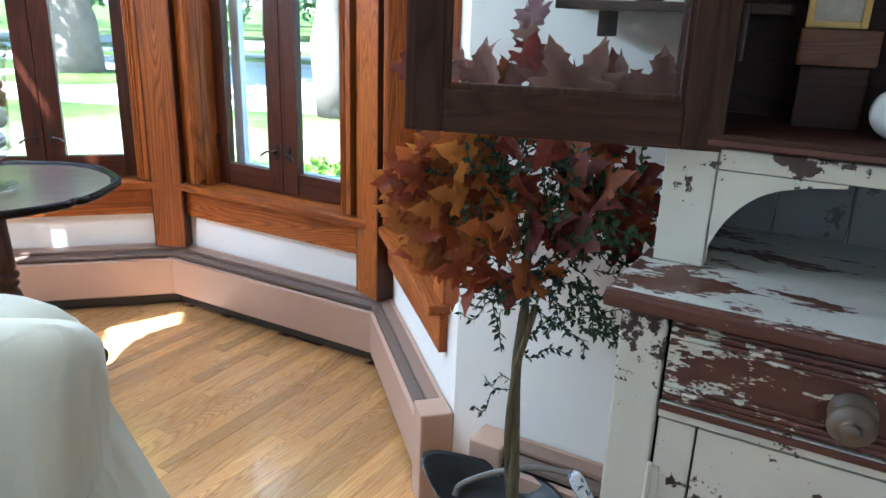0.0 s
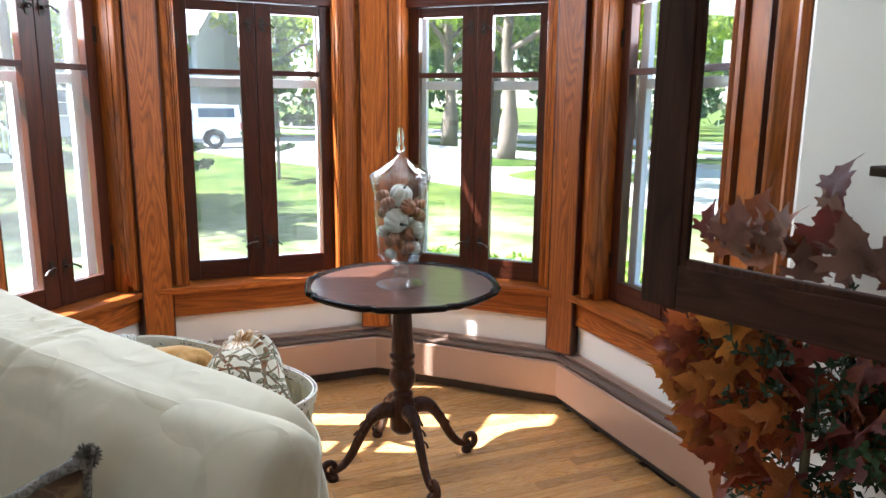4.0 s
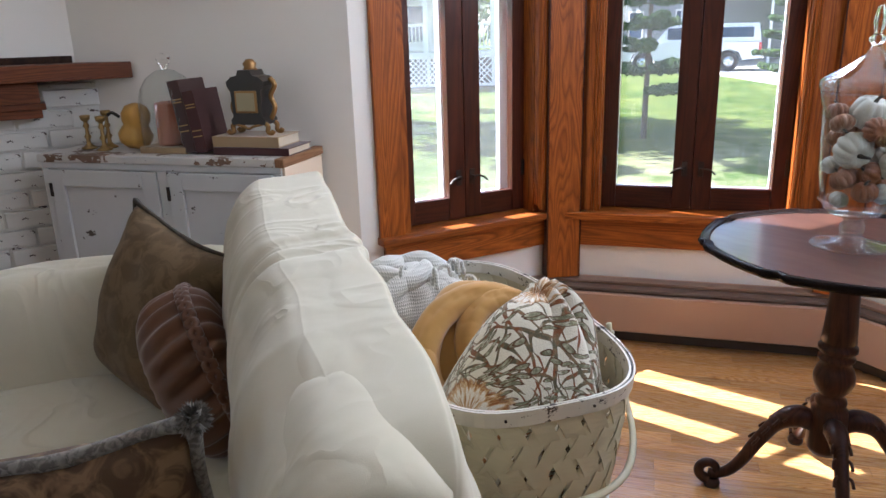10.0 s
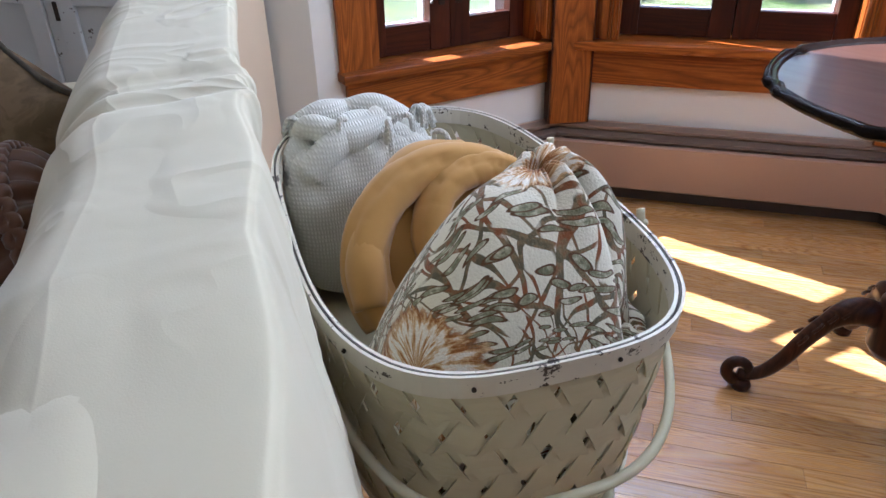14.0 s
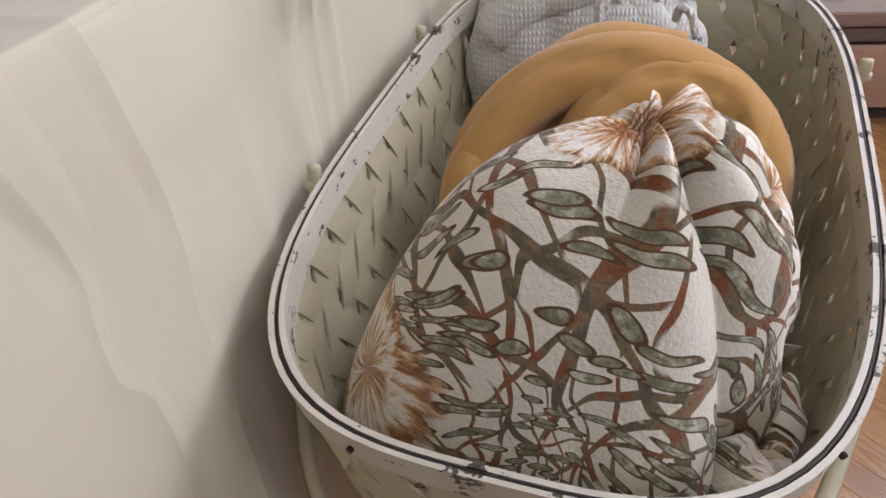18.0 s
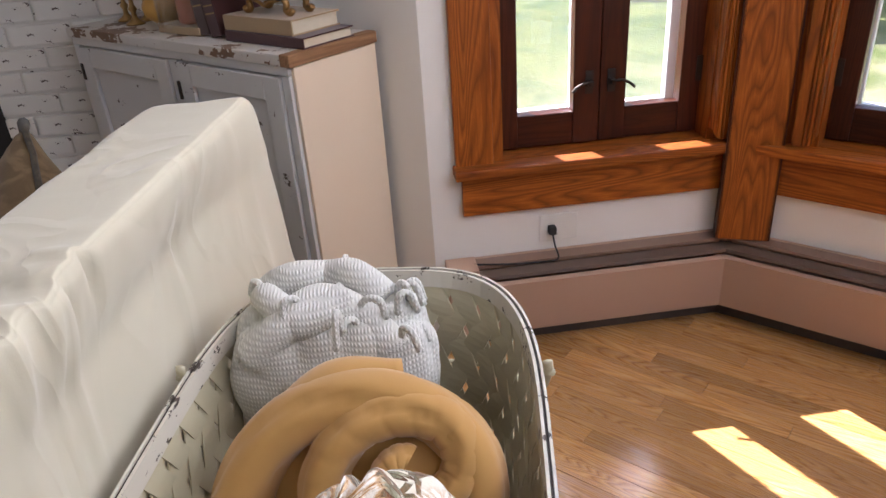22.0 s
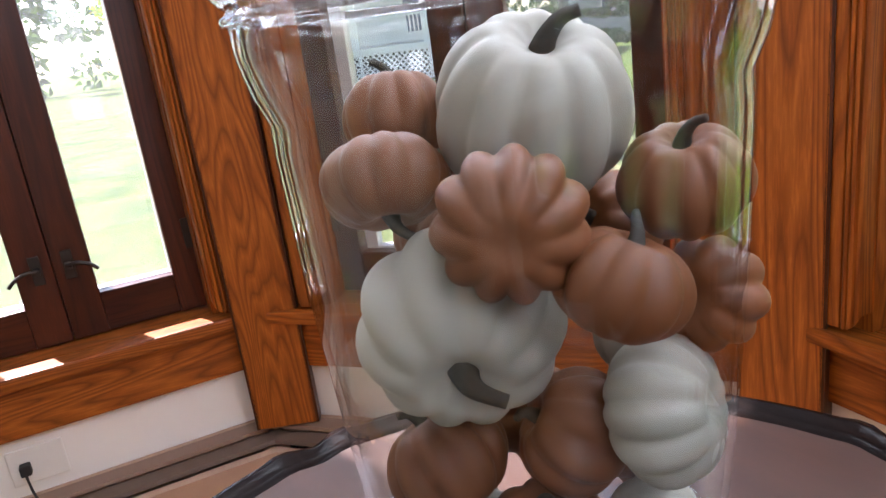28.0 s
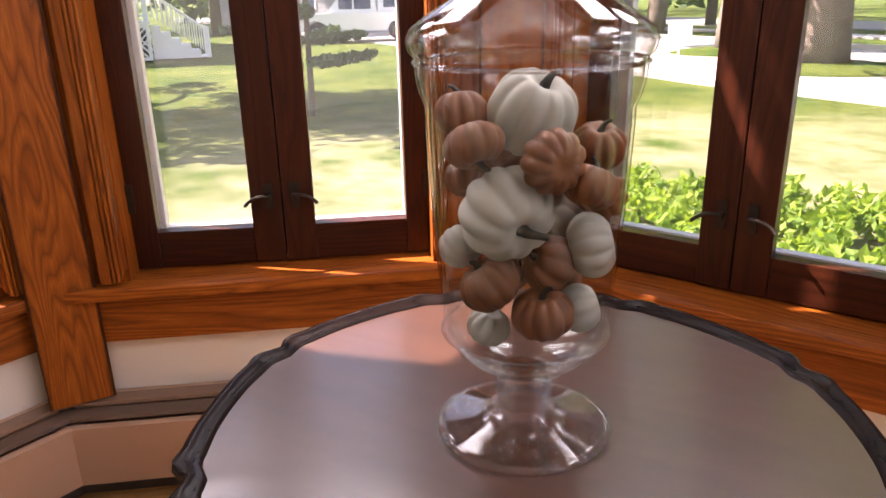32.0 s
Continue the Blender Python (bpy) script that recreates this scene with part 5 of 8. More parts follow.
def back_section(x, k, drop=0.0):
    """The back's outline at x along the sofa, shrunk by k towards its middle; y runs to the front."""
    prof = [(0.15, 0.40), (0.148, 0.55), (0.135, 0.70), (0.11, 0.81), (0.07, 0.885), (0.03, 0.922), (0.006, 0.934), (-0.004, 0.936), (-0.05, 0.942), (-0.096, 0.946), (-0.106, 0.943), (-0.114, 0.93), (-0.128, 0.86), (-0.15, 0.74), (-0.172, 0.6), (-0.19, 0.45), (-0.205, 0.25), (-0.215, 0.03), (0.10, 0.03)]
    prof = smooth_path([(y, z, 0) for y, z in prof], 6)
    out = []
    for q in prof:
        y, z = q.x, q.y
        w = 0.006 * noise.noise(Vector((x * 3.1, y * 4, z * 2.0))) + 0.003 * noise.noise(Vector((x * 9, y * 3, z * 3)))
        w += 0.005 * (1 - abs(noise.noise(Vector((x * 2.6 + z, y * 1.5, z * 0.9 - x * 0.4))))) ** 5
        if y < -0.1 and z < 0.9:
            n1 = noise.noise(Vector((x * 6.5 + 0.5 * z, 3.3, z * 0.9)))
            fold = 1 - abs(n1)
            deep = min(1.0, (0.9 - z) * 2.2)
            w -= 0.034 * fold ** 5 * deep + 0.012 * math.sin(x * 9 + 2 * n1) * deep
        else:
            w += 0.007 * math.sin(x * 46 + 3 * noise.noise(Vector((x * 6, z * 3, 0)))) * math.exp(-((z - 0.44) / 0.10) ** 2)
        if z > 0.85:
            y += 0.012 * noise.noise(Vector((x * 5, 1.7, 0)))
        if z > 0.6:
            w -= 0.011 * math.exp(-((x - 0.76) / 0.012) ** 2) * min(1.0, (z - 0.6) * 4)
            for xd, wd in ((0.675, 0.016), (0.735, 0.014)):       # gathers over the ridge
                w -= 0.013 * math.exp(-((x - xd - 0.1 * (z - 0.94)) / wd) ** 2) * math.exp(-((z - 0.93) / 0.10) ** 2)
            for xd, zd in ((0.772, 0.90), (0.822, 0.92), (1.06, 0.82)):   # short pleats in the back
                w += 0.012 * math.exp(-((x - xd + 0.15 * (z - zd)) / 0.007) ** 2) * math.exp(-((z - zd) / 0.05) ** 2) * (y < -0.05)
        lim = -0.080 - 0.035 * ((x - 0.98) / 0.38) ** 2   # the bassinet's rim presses the cover in
        if y < lim and z < 0.93:
            press = min(1.0, (0.93 - z) / 0.10)
            w = w * (1 - 0.2 * press)
            y += (lim - y) * press
        z += 0.034 * max(0.0, (z - 0.5) / 0.44) * max(0.0, x) / 1.4
        y += 0.045 * max(0.0, (z - 0.5) / 0.44) * min(1.0, max(0.0, x) / 0.9) * (y > -0.02)
        if x < 0.45 and y > 0:
            y += 0.019 * math.exp(-((z - 0.89) / 0.05) ** 2) * (1 - max(0.0, x) / 0.45)   # the near cushion is plumper
        cy, cz = -0.03, 0.55
        flare = 0.26 * max(0.0, 0.93 - z) * max(0.0, min(1.0, (x - 1.1) / 0.3))
        flare -= min(0.11, 0.45 * max(0.0, 0.74 - z)) * max(0.0, min(1.0, (0.14 - x) / 0.19))
        out.append((x + flare, cy + (y - cy) * k + w, max(0.03, cz + (z - cz) * (0.4 + 0.6 * k) - drop + w * 0.5)))
    return out


secs = []
stations = [-0.05, -0.045, -0.03, -0.005, 0.03] + [0.03 + 1.32 * i / 150 for i in range(1, 151)] + [1.37, 1.39, 1.405, 1.41]
for x in stations:
    e = min(x + 0.05, (1.41 - x) * 0.8)
    w = 0.12 if x < 0.5 else 0.08
    low = 0.74 if x < 0.5 else 0.58
    k = 1.0 if e > w else low + (1 - low) * math.sqrt(max(0.0, 1 - (1 - e / w) ** 2))
    sag = 0.012 * math.sin(math.pi * max(0, min(1, x / 1.41)))
    secs.append(back_section(x, k, sag))
part("back", loft(secs), COVER, sofa, "tall rounded back under a loose cover", smooth=True)

# the near back cushion's boxed end, gathered underneath where it rests on the arm
CAP = smooth_path([(y, z, 0) for y, z in ((-0.080, 0.905), (-0.048, 0.934), (-0.005, 0.944), (0.045, 0.930), (0.081, 0.890), (0.100, 0.840), (0.104, 0.785), (0.086, 0.742), (0.050, 0.705), (0.006, 0.684), (-0.040, 0.702), (-0.068, 0.755), (-0.080, 0.830), (-0.080, 0.905))], 6)[:-1]
secs_end = []
for x, k in ((-0.082, 0.02), (-0.082, 0.25), (-0.081, 0.5), (-0.079, 0.7), (-0.073, 0.86), (-0.062, 0.945), (-0.047, 0.985), (-0.03, 1.0), (0.0, 1.005), (0.05, 1.0), (0.10, 0.985), (0.16, 0.955), (0.24, 0.90)):
    row = []
    for q in CAP:
        y, z = 0.005 + (q.x - 0.005) * k, 0.82 + (q.y - 0.82) * k
        a = math.atan2(q.y - 0.82, q.x - 0.005)
        under = math.exp(-((a + 1.25) / 0.75) ** 2)
        pleat = (1 - abs(math.sin(7.5 * a + 1.2 * math.sin(3 * a)))) ** 3
        dent = 0.011 * pleat * under * max(0.0, (k - 0.72) / 0.28)
        broad = 0.006 * noise.noise(Vector((y * 11, z * 9, 2.0))) + 0.005 * (1 - abs(noise.noise(Vector((y * 9 + z * 5, z * 3, 7.0))))) ** 4
        row.append((x + (dent + broad if x < -0.04 else 0.0), y, z + (dent if x > -0.075 else 0.0)))
    secs_end.append(row)
part("back_cushion_end", loft(secs_end), COVER, sofa, "boxed end of the back cushion, gathered underneath", smooth=True)


def arm(x0, x1, f0, f1, top, seed):
    bm = blob((x1 - x0) / 2, (f1 - f0) / 2, top / 2, 5.0, 56, 36, 0.035, 2.5, seed)
    bmesh.ops.translate(bm, verts=bm.verts, vec=((x0 + x1) / 2, (f0 + f1) / 2, top / 2 + 0.01))
    return bm


near_arm = arm(-0.21, 0.11, -0.06, 0.78, 0.635, 1.0)
for v in near_arm.verts:
    v.co.z *= (0.69 - 0.12 * (v.co.y + 0.12) / 0.9) / 0.635   # higher where it meets the back
part("arm", near_arm, COVER, sofa, "near arm under a loose cover", smooth=True)
part("arm", arm(1.36, 1.62, 0.02, 0.90, 0.73, 2.0), COVER, sofa, smooth=True)
bm = blob(0.72, 0.35, 0.085, 6.0, 64, 30, 0.03, 2.5, 4.0)
bmesh.ops.translate(bm, verts=bm.verts, vec=(0.785, 0.46, 0.375))
part("seat_cushion", bm, COVER, sofa, smooth=True)
part("base", box(0.05, 1.55, -0.1, 0.78, 0.04, 0.31, bev=0.02), COVER, sofa)
for x in (-0.05, 1.62):
    for y in (-0.1, 0.7):
        part("foot", lathe([(0, 0), (0.022, 0), (0.03, 0.05), (0, 0.05)], 12, m=Matrix.Translation((x, y, 0))), MAHOGANY, sofa)


# ---- cushions ----
def velvet(name, dark, light, scale=18):
    m = mat(name, dark, 0.8, spec=0.25)
    vec = coords(m)
    pat = ramp(m, noise_tex(m, vec, scale, 3, 0.6, 1.0), [(0.42, (0, 0, 0)), (0.58, (1, 1, 1))])
    c = mixed(m, pat, dark, light)
    wire(m, c, bsdf(m).inputs["Base Color"])
    bsdf(m).inputs["Sheen Weight"].default_value = 0.09
    bump(m, noise_tex(m, vec, 500, 2), 0.3, 0.001)
    return m


OLIVE = velvet("olive_velvet", (0.092, 0.056, 0.021), (0.145, 0.092, 0.042))
OLIVE_TRIM = velvet("olive_trim", (0.04, 0.03, 0.02), (0.06, 0.048, 0.03), 60)
FUR = velvet("brown_brocade", (0.07, 0.036, 0.015), (0.19, 0.112, 0.052), 22)
FUR_TRIM = velvet("grey_fur_trim", (0.10, 0.09, 0.075), (0.22, 0.20, 0.17), 90)
SATIN = cloth("rust_brown_satin", (0.105, 0.042, 0.016), 0.42, 500)


def pillow(label, size, thick, m, material, trim, trim_r, group, hairy=0):
    t = thing("throw_pillow", label, "pillow", m, group)
    bm = bmesh.new()
    n = 28
    def pt(u, v, s):
        pin = 1 - 0.10 * (1 - u * u) * abs(v) ** 3 - 0.0
        pin2 = 1 - 0.10 * (1 - v * v) * abs(u) ** 3
        d = thick * (max(0, 1 - abs(u) ** 2.2) * max(0, 1 - abs(v) ** 2.2)) ** 0.55
        w = 0.012 * noise.noise(Vector((u * 2.2, v * 2.2, s * 3 + size * 9)))
        return Vector((u * size * pin2, v * size * pin, s * d + w))
    grid = {}
    for s in (-1, 1):
        for i in range(n + 1):
            for j in range(n + 1):
                edge = i in (0, n) or j in (0, n)
                key = (0 if edge else s, i, j)
                if key not in grid:
                    grid[key] = bm.verts.new(pt(2 * i / n - 1, 2 * j / n - 1, s))
    for s in (-1, 1):
        for i in range(n):
            for j in range(n):
                q = []
                for a, b in ((i, j), (i + 1, j), (i + 1, j + 1), (i, j + 1)):
                    edge = a in (0, n) or b in (0, n)
                    q.append(grid[(0 if edge else s, a, b)])
                if len(set(q)) == 4:
                    try:
                        bm.faces.new(q if s > 0 else q[::-1])
                    except ValueError:
                        pass
    part("cover", bm, material, t, smooth=True)
    ring = []
    for k in range(4):
        for i in range(14):
            q = 2 * i / 14 - 1
            u, v = ((q, -1), (1, q), (-q, 1), (-1, -q))[k]
            p = pt(u, v, 0)
            ring.append(p)
    part("piping", tube(ring, [trim_r * (1.9 if i % 14 == 0 else 1) for i in range(len(ring))], 7, closed=True), trim, t, smooth=True)
    if hairy:
        bm = bmesh.new()
        rnd = random.Random(3)
        for c in ((-1, -1), (1, -1), (1, 1), (-1, 1)):
            p = pt(*c, 0)
            for _ in range(hairy):
                d = Vector((rnd.gauss(0, 1), rnd.gauss(0, 1), rnd.gauss(0, 1))).normalized()
                a = p + d * 0.012
                b = p + d * (0.017 + 0.009 * rnd.random())
                s = d.orthogonal().normalized() * 0.0022
                o = [bm.verts.new(a + s), bm.verts.new(a - s), bm.verts.new(b)]
                bm.faces.new(o)
        tagged(part("tassel_fur", bm, trim, t), kind="stuff")
    return t


def seat_pose(x, f, z, lean, yaw, spin):
    """On the seat: x along, f to the front; lean tips it back, yaw swings it, spin rolls it in its own plane."""
    return SOFA @ Matrix.Translation((x, f, z)) @ Matrix.Rotation(radians(yaw), 4, "Z") @ Matrix.Rotation(radians(90 - lean), 4, "X") @ Matrix.Rotation(radians(spin), 4, "Z")


pillow("olive brown velvet throw pillow with dark corner trim", 0.235, 0.12, seat_pose(1.24, 0.31, 0.645, -16, 40, 12), OLIVE, OLIVE_TRIM, 0.006, "pillows on the sofa")
pillow("brown brocade pillow with grey fur corners", 0.205, 0.08, seat_pose(0.262, 0.345, 0.672, 12, 84, -6), FUR, FUR_TRIM, 0.010, "pillows on the sofa", 700)
pillow("brown brocade pillow with grey fur corners", 0.20, 0.075, seat_pose(0.215, 0.42, 0.545, 48, 78, 4), FUR, FUR_TRIM, 0.010, "pillows on the sofa", 700)
# round pleated cushion
m = SOFA @ Matrix.Translation((0.93, 0.215, 0.62)) @ Matrix.Rotation(radians(6), 4, "Z") @ Matrix.Rotation(radians(72), 4, "X") @ Matrix.Scale(1.1, 4)
rc = thing("round_pillow", "round pleated rust-brown satin cushion", "pillow", m, "pillows on the sofa")
bm = bmesh.new()
n_a, rings = 192, 40
rows = []
for i in range(rings + 1):
    b = math.pi * i / rings
    row = []
    for j in range(n_a):
        a = 2 * math.pi * j / n_a
        r0 = 0.168 * math.sin(b) ** 0.42 if 0 < i < rings else 0.004
        z0 = 0.085 * math.copysign(abs(math.cos(b)) ** 0.8, math.cos(b))
        pleat = 0.007 * math.sin(22 * a + 2.2 * math.sin(b * 2)) * math.sin(b) ** 0.3
        row.append(bm.verts.new(((r0 + pleat) * math.cos(a), (r0 + pleat) * math.sin(a), z0 + 0.4 * pleat)))
    rows.append(row)
for a, b in zip(rows, rows[1:]):
    for j in range(n_a):
        bm.faces.new((a[j], a[(j + 1) % n_a], b[(j + 1) % n_a], b[j]))
part("cover", bm, SATIN, rc, smooth=True)
braid = []
for i in range(150):
    a = 2 * math.pi * i / 150
    braid.append((0.170 * math.cos(a), 0.170 * math.sin(a), 0.035 + 0.008 * math.sin(25 * a)))
part("braid", tube(braid, 0.0085, 6, closed=True), SATIN, rc, smooth=True)
braid = [(0.170 * math.cos(2 * math.pi * i / 150), 0.170 * math.sin(2 * math.pi * i / 150), 0.035 - 0.008 * math.sin(25 * 2 * math.pi * i / 150)) for i in range(150)]
part("braid", tube(braid, 0.0085, 6, closed=True), SATIN, rc, smooth=True)

# ---- low cabinet against the slanting wall ----
def slant(n_side, m_along, z=0.0):
    """West slanting wall: x along it to the right, y out of the room; from its own two coordinates."""
    x, y = (m_along - n_side) * HALF, (m_along + n_side) * HALF
    return Matrix(((HALF, -HALF, 0, x), (HALF, HALF, 0, y), (0, 0, 1, z), (0, 0, 0, 1)))


OLD_WHITE = chipped("old_white_paint", (0.56, 0.555, 0.53), (0.10, 0.07, 0.05), 0.10, 0.5, 9)
OLD_TOP = chipped("worn_cabinet_top", (0.60, 0.57, 0.52), (0.20, 0.11, 0.06), 0.45, 0.5, 6)
RAW = wood("raw_pine_edge", (0.22, 0.10, 0.045), (0.36, 0.18, 0.08), (0.45, 0.25, 0.12), "y", 0.6)
PEACH = painted("cream_side_paint", (0.68, 0.55, 0.40), 0.5, 0.06)
cab = thing("low_cabinet", "worn white painted wooden cabinet with two panelled doors", "cabinet", slant(2.67, -1.298))
CW, CD, CH = 0.993, 0.285, 0.935
part("body", box(0.005, CW - 0.012, 0.004, CD, 0.0, CH - 0.028, bev=0.003), OLD_WHITE, cab)
part("side", box(CW - 0.012, CW - 0.002, 0.002, CD, 0.0, CH - 0.03, bev=0.002), PEACH, cab, "cream painted end panel")
part("top", box(-0.012, CW - 0.03, -0.014, CD + 0.004, CH - 0.028, CH, bev=0.004), OLD_TOP, cab, "worn white top board")
part("top_edge", box(CW - 0.03, CW + 0.004, -0.014, CD + 0.004, CH - 0.029, CH + 0.001, bev=0.004), RAW, cab, "bare wood edge of the top")
part("front_rail", box(0.0, CW - 0.012, -0.008, 0.004, 0.885, CH - 0.029, bev=0.002), OLD_WHITE, cab)
for x0, x1 in ((0.0, 0.03), (0.498, 0.535), (0.955, 0.981)):
    part("front_stile", box(x0, x1, -0.008, 0.004, 0.06, 0.884, bev=0.002), OLD_WHITE, cab)
part("plinth", box(0.0, CW - 0.012, -0.008, 0.004, 0.0, 0.059, bev=0.002), OLD_WHITE, cab)
for x0, x1 in ((0.033, 0.495), (0.538, 0.952)):
    door = part("door", box(x0, x1, -0.004, 0.003, 0.064, 0.88), OLD_WHITE, cab)
    for a, b, c2, d in ((x0, x0 + 0.06, 0.064, 0.88), (x1 - 0.06, x1, 0.064, 0.88), (x0 + 0.06, x1 - 0.06, 0.82, 0.88), (x0 + 0.06, x1 - 0.06, 0.064, 0.14)):
        part("door_frame", box(a, b, -0.016, -0.004, c2, d, bev=0.003), OLD_WHITE, door)
    part("hinge", box(x0 - 0.004, x0 + 0.008, -0.02, -0.014, 0.78, 0.83, bev=0.001), IRON, door)


def on_cab(m_along, n_side, z=CH + 0.001):
    return slant(n_side, m_along, z)


# three short brass candlesticks
for m_, n_ in ((-1.195, 2.80), (-1.125, 2.83), (-1.10, 2.77)):
    cs = thing("candlestick", "short aged brass candlestick", "candlestick", on_cab(m_, n_), "brass candlesticks on the cabinet")
    h = 0.125 if n_ < 2.81 else 0.14
    part("stand", lathe([(0, 0), (0.028, 0), (0.028, 0.005), (0.016, 0.012), (0.008, 0.02), (0.007, 0.035), (0.013, 0.045), (0.007, 0.055), (0.006, 0.075), (0.012, 0.085), (0.007, 0.095), (0.008, h - 0.022), (0.016, h - 0.016), (0.019, h), (0.014, h), (0.012, h - 0.015), (0, h - 0.015)], 24), BRASS, cs, smooth=True)
GOLD_SKIN = painted("ochre_gourd", (0.50, 0.27, 0.05), 0.45, 0.2, 12)
gd = thing("ochre_gourd", "bulbous glossy ochre gourd on the cabinet", "gourd", on_cab(-0.985, 2.80))
bm = lathe([(0, 0), (0.03, 0.002), (0.055, 0.02), (0.062, 0.045), (0.05, 0.07), (0.043, 0.083), (0.05, 0.1), (0.052, 0.125), (0.04, 0.15), (0.015, 0.163), (0, 0.162)], 30)
bmesh.ops.transform(bm, matrix=Matrix.Rotation(radians(10), 4, "Y"), verts=bm.verts)
bmesh.ops.translate(bm, verts=bm.verts, vec=(0, 0, 0.008))
for v in bm.verts:
    a = math.atan2(v.co.y, v.co.x)
    v.co.x *= 1 + 0.05 * math.cos(7 * a)
    v.co.y *= 1 + 0.05 * math.cos(7 * a)
part("body", bm, GOLD_SKIN, gd, smooth=True)
part("stem", tube(smooth_path([(-0.055, 0, 0.12), (-0.085, 0, 0.135), (-0.105, 0, 0.125)], 4), 0.006, 6), STEM, gd, smooth=True)

BOOK_RED = cloth("dark_red_book_cloth", (0.055, 0.014, 0.012), 0.6, 400)
BOOK_BROWN = cloth("brown_book_cloth", (0.05, 0.022, 0.016), 0.6, 400)
BOOK_TAN = cloth("tan_book_cloth", (0.34, 0.23, 0.12), 0.7, 400)
PAPER = painted("old_paper", (0.55, 0.46, 0.33), 0.8, 0.15, 60)


def book(label, w, d, t, m, material, gold=False):
    """Lies flat: w along x, d deep, t thick, spine at the front."""
    b = thing("book", label, "book", m, "old books on the cabinet")
    part("cover", box(-w / 2, w / 2, -d / 2, -d / 2 + 0.004, 0, t, bev=0.0015), material, b)
    part("cover_board", box(-w / 2, w / 2, -d / 2 + 0.004, d / 2, 0, 0.003), material, b)
    part("cover_board", box(-w / 2, w / 2, -d / 2 + 0.004, d / 2, t - 0.003, t), material, b)
    part("page_block", box(-w / 2 + 0.005, w / 2 - 0.005, -d / 2 + 0.004, d / 2 - 0.005, 0.003, t - 0.003), PAPER, b)
    if gold:
        for x in (-0.06, -0.05, 0.05, 0.03):
            part("gilt_band", box(x - 0.002, x + 0.002, -d / 2 - 0.0008, -d / 2 + 0.0005, 0.004, t - 0.004), BRASS, b)
    return b


book("flat dark red cloth-bound book under the clock", 0.29, 0.17, 0.026, on_cab(-0.455, 2.80), BOOK_RED)
book("flat tan cloth-bound book under the clock", 0.255, 0.16, 0.036, on_cab(-0.475, 2.80, CH + 0.028), BOOK_TAN)
book("flat dark book under the glass cloche", 0.19, 0.14, 0.022, on_cab(-0.81, 2.79), BOOK_TAN)
for x, lean, h, mt, lab in ((-0.70, -9, 0.25, BOOK_BROWN, "upright brown leather book leaning"), (-0.652, -9, 0.215, BOOK_RED, "upright dark red book leaning, gilt on the spine")):
    tilt = on_cab(x, 2.80, CH + 0.006) @ Matrix.Rotation(radians(lean), 4, "Y") @ Matrix.Translation((0, 0, h / 2)) @ Matrix.Rotation(radians(90), 4, "Y") @ Matrix.Translation((0, 0, -0.0225))
    book(lab, h, 0.15, 0.045, tilt, mt, True)

CLOCHE = pane_glass("cloche_glass")
cl = thing("glass_cloche", "clear glass bell cloche with a ball knob over a candle", "cloche", on_cab(-0.81, 2.79, CH + 0.0235))
part("bell", lathe(shell([(0.106, 0.001), (0.106, 0.1), (0.104, 0.15), (0.092, 0.2), (0.068, 0.238), (0.035, 0.26), (0.012, 0.266)], 0.0028), 56), CLOCHE, cl, smooth=True)
part("knob", lathe([(0, 0.266), (0.011, 0.267), (0.011, 0.278), (0.02, 0.286), (0.025, 0.3), (0.02, 0.314), (0, 0.322)], 28), SOLID_GLASS, cl, smooth=True)
WAX = painted("rust_wax", (0.38, 0.13, 0.07), 0.5, 0.1, 20)
cd = thing("pillar_candle", "rust-red pillar candle under glass", "candle", on_cab(-0.81, 2.79, CH + 0.024))
part("wax", lathe([(0, 0), (0.05, 0), (0.052, 0.01), (0.052, 0.145), (0.047, 0.152), (0.03, 0.146), (0, 0.145)], 32), WAX, cd, smooth=True)
part("wick", tube([(0, 0, 0.144), (0.002, 0, 0.158)], 0.0015, 5), STEM, cd)

# mantel clock
CLOCK_BLACK = mat("black_clock_case", (0.02, 0.017, 0.014), 0.28)
GILT = mat("worn_gilt", (0.30, 0.17, 0.06), 0.42, 0.75)
ck = thing("mantel_clock", "small black and gilt mantel clock with scroll feet", "clock", on_cab(-0.475, 2.80, CH + 0.065))
out = [(-0.062, 0.035), (0.062, 0.035), (0.066, 0.05), (0.056, 0.062), (0.058, 0.15), (0.07, 0.165), (0.072, 0.18), (0.05, 0.196), (0.03, 0.2), (0.022, 0.218), (-0.022, 0.218), (-0.03, 0.2), (-0.05, 0.196), (-0.072, 0.18), (-0.07, 0.165), (-0.058, 0.15), (-0.056, 0.062), (-0.066, 0.05)]
bm = extrude_outline(out, -0.04, 0.045)
bmesh.ops.transform(bm, matrix=Matrix.Rotation(radians(90), 4, "X"), verts=bm.verts)
part("case", bm, CLOCK_BLACK, ck)
part("dial_frame", box(-0.042, 0.042, -0.05, -0.044, 0.075, 0.15, bev=0.003), GILT, ck)
part("dial", box(-0.034, 0.034, -0.053, -0.049, 0.082, 0.143, bev=0.002), painted("aged_dial", (0.30, 0.26, 0.15), 0.5, 0.15), ck, "tarnished dial")
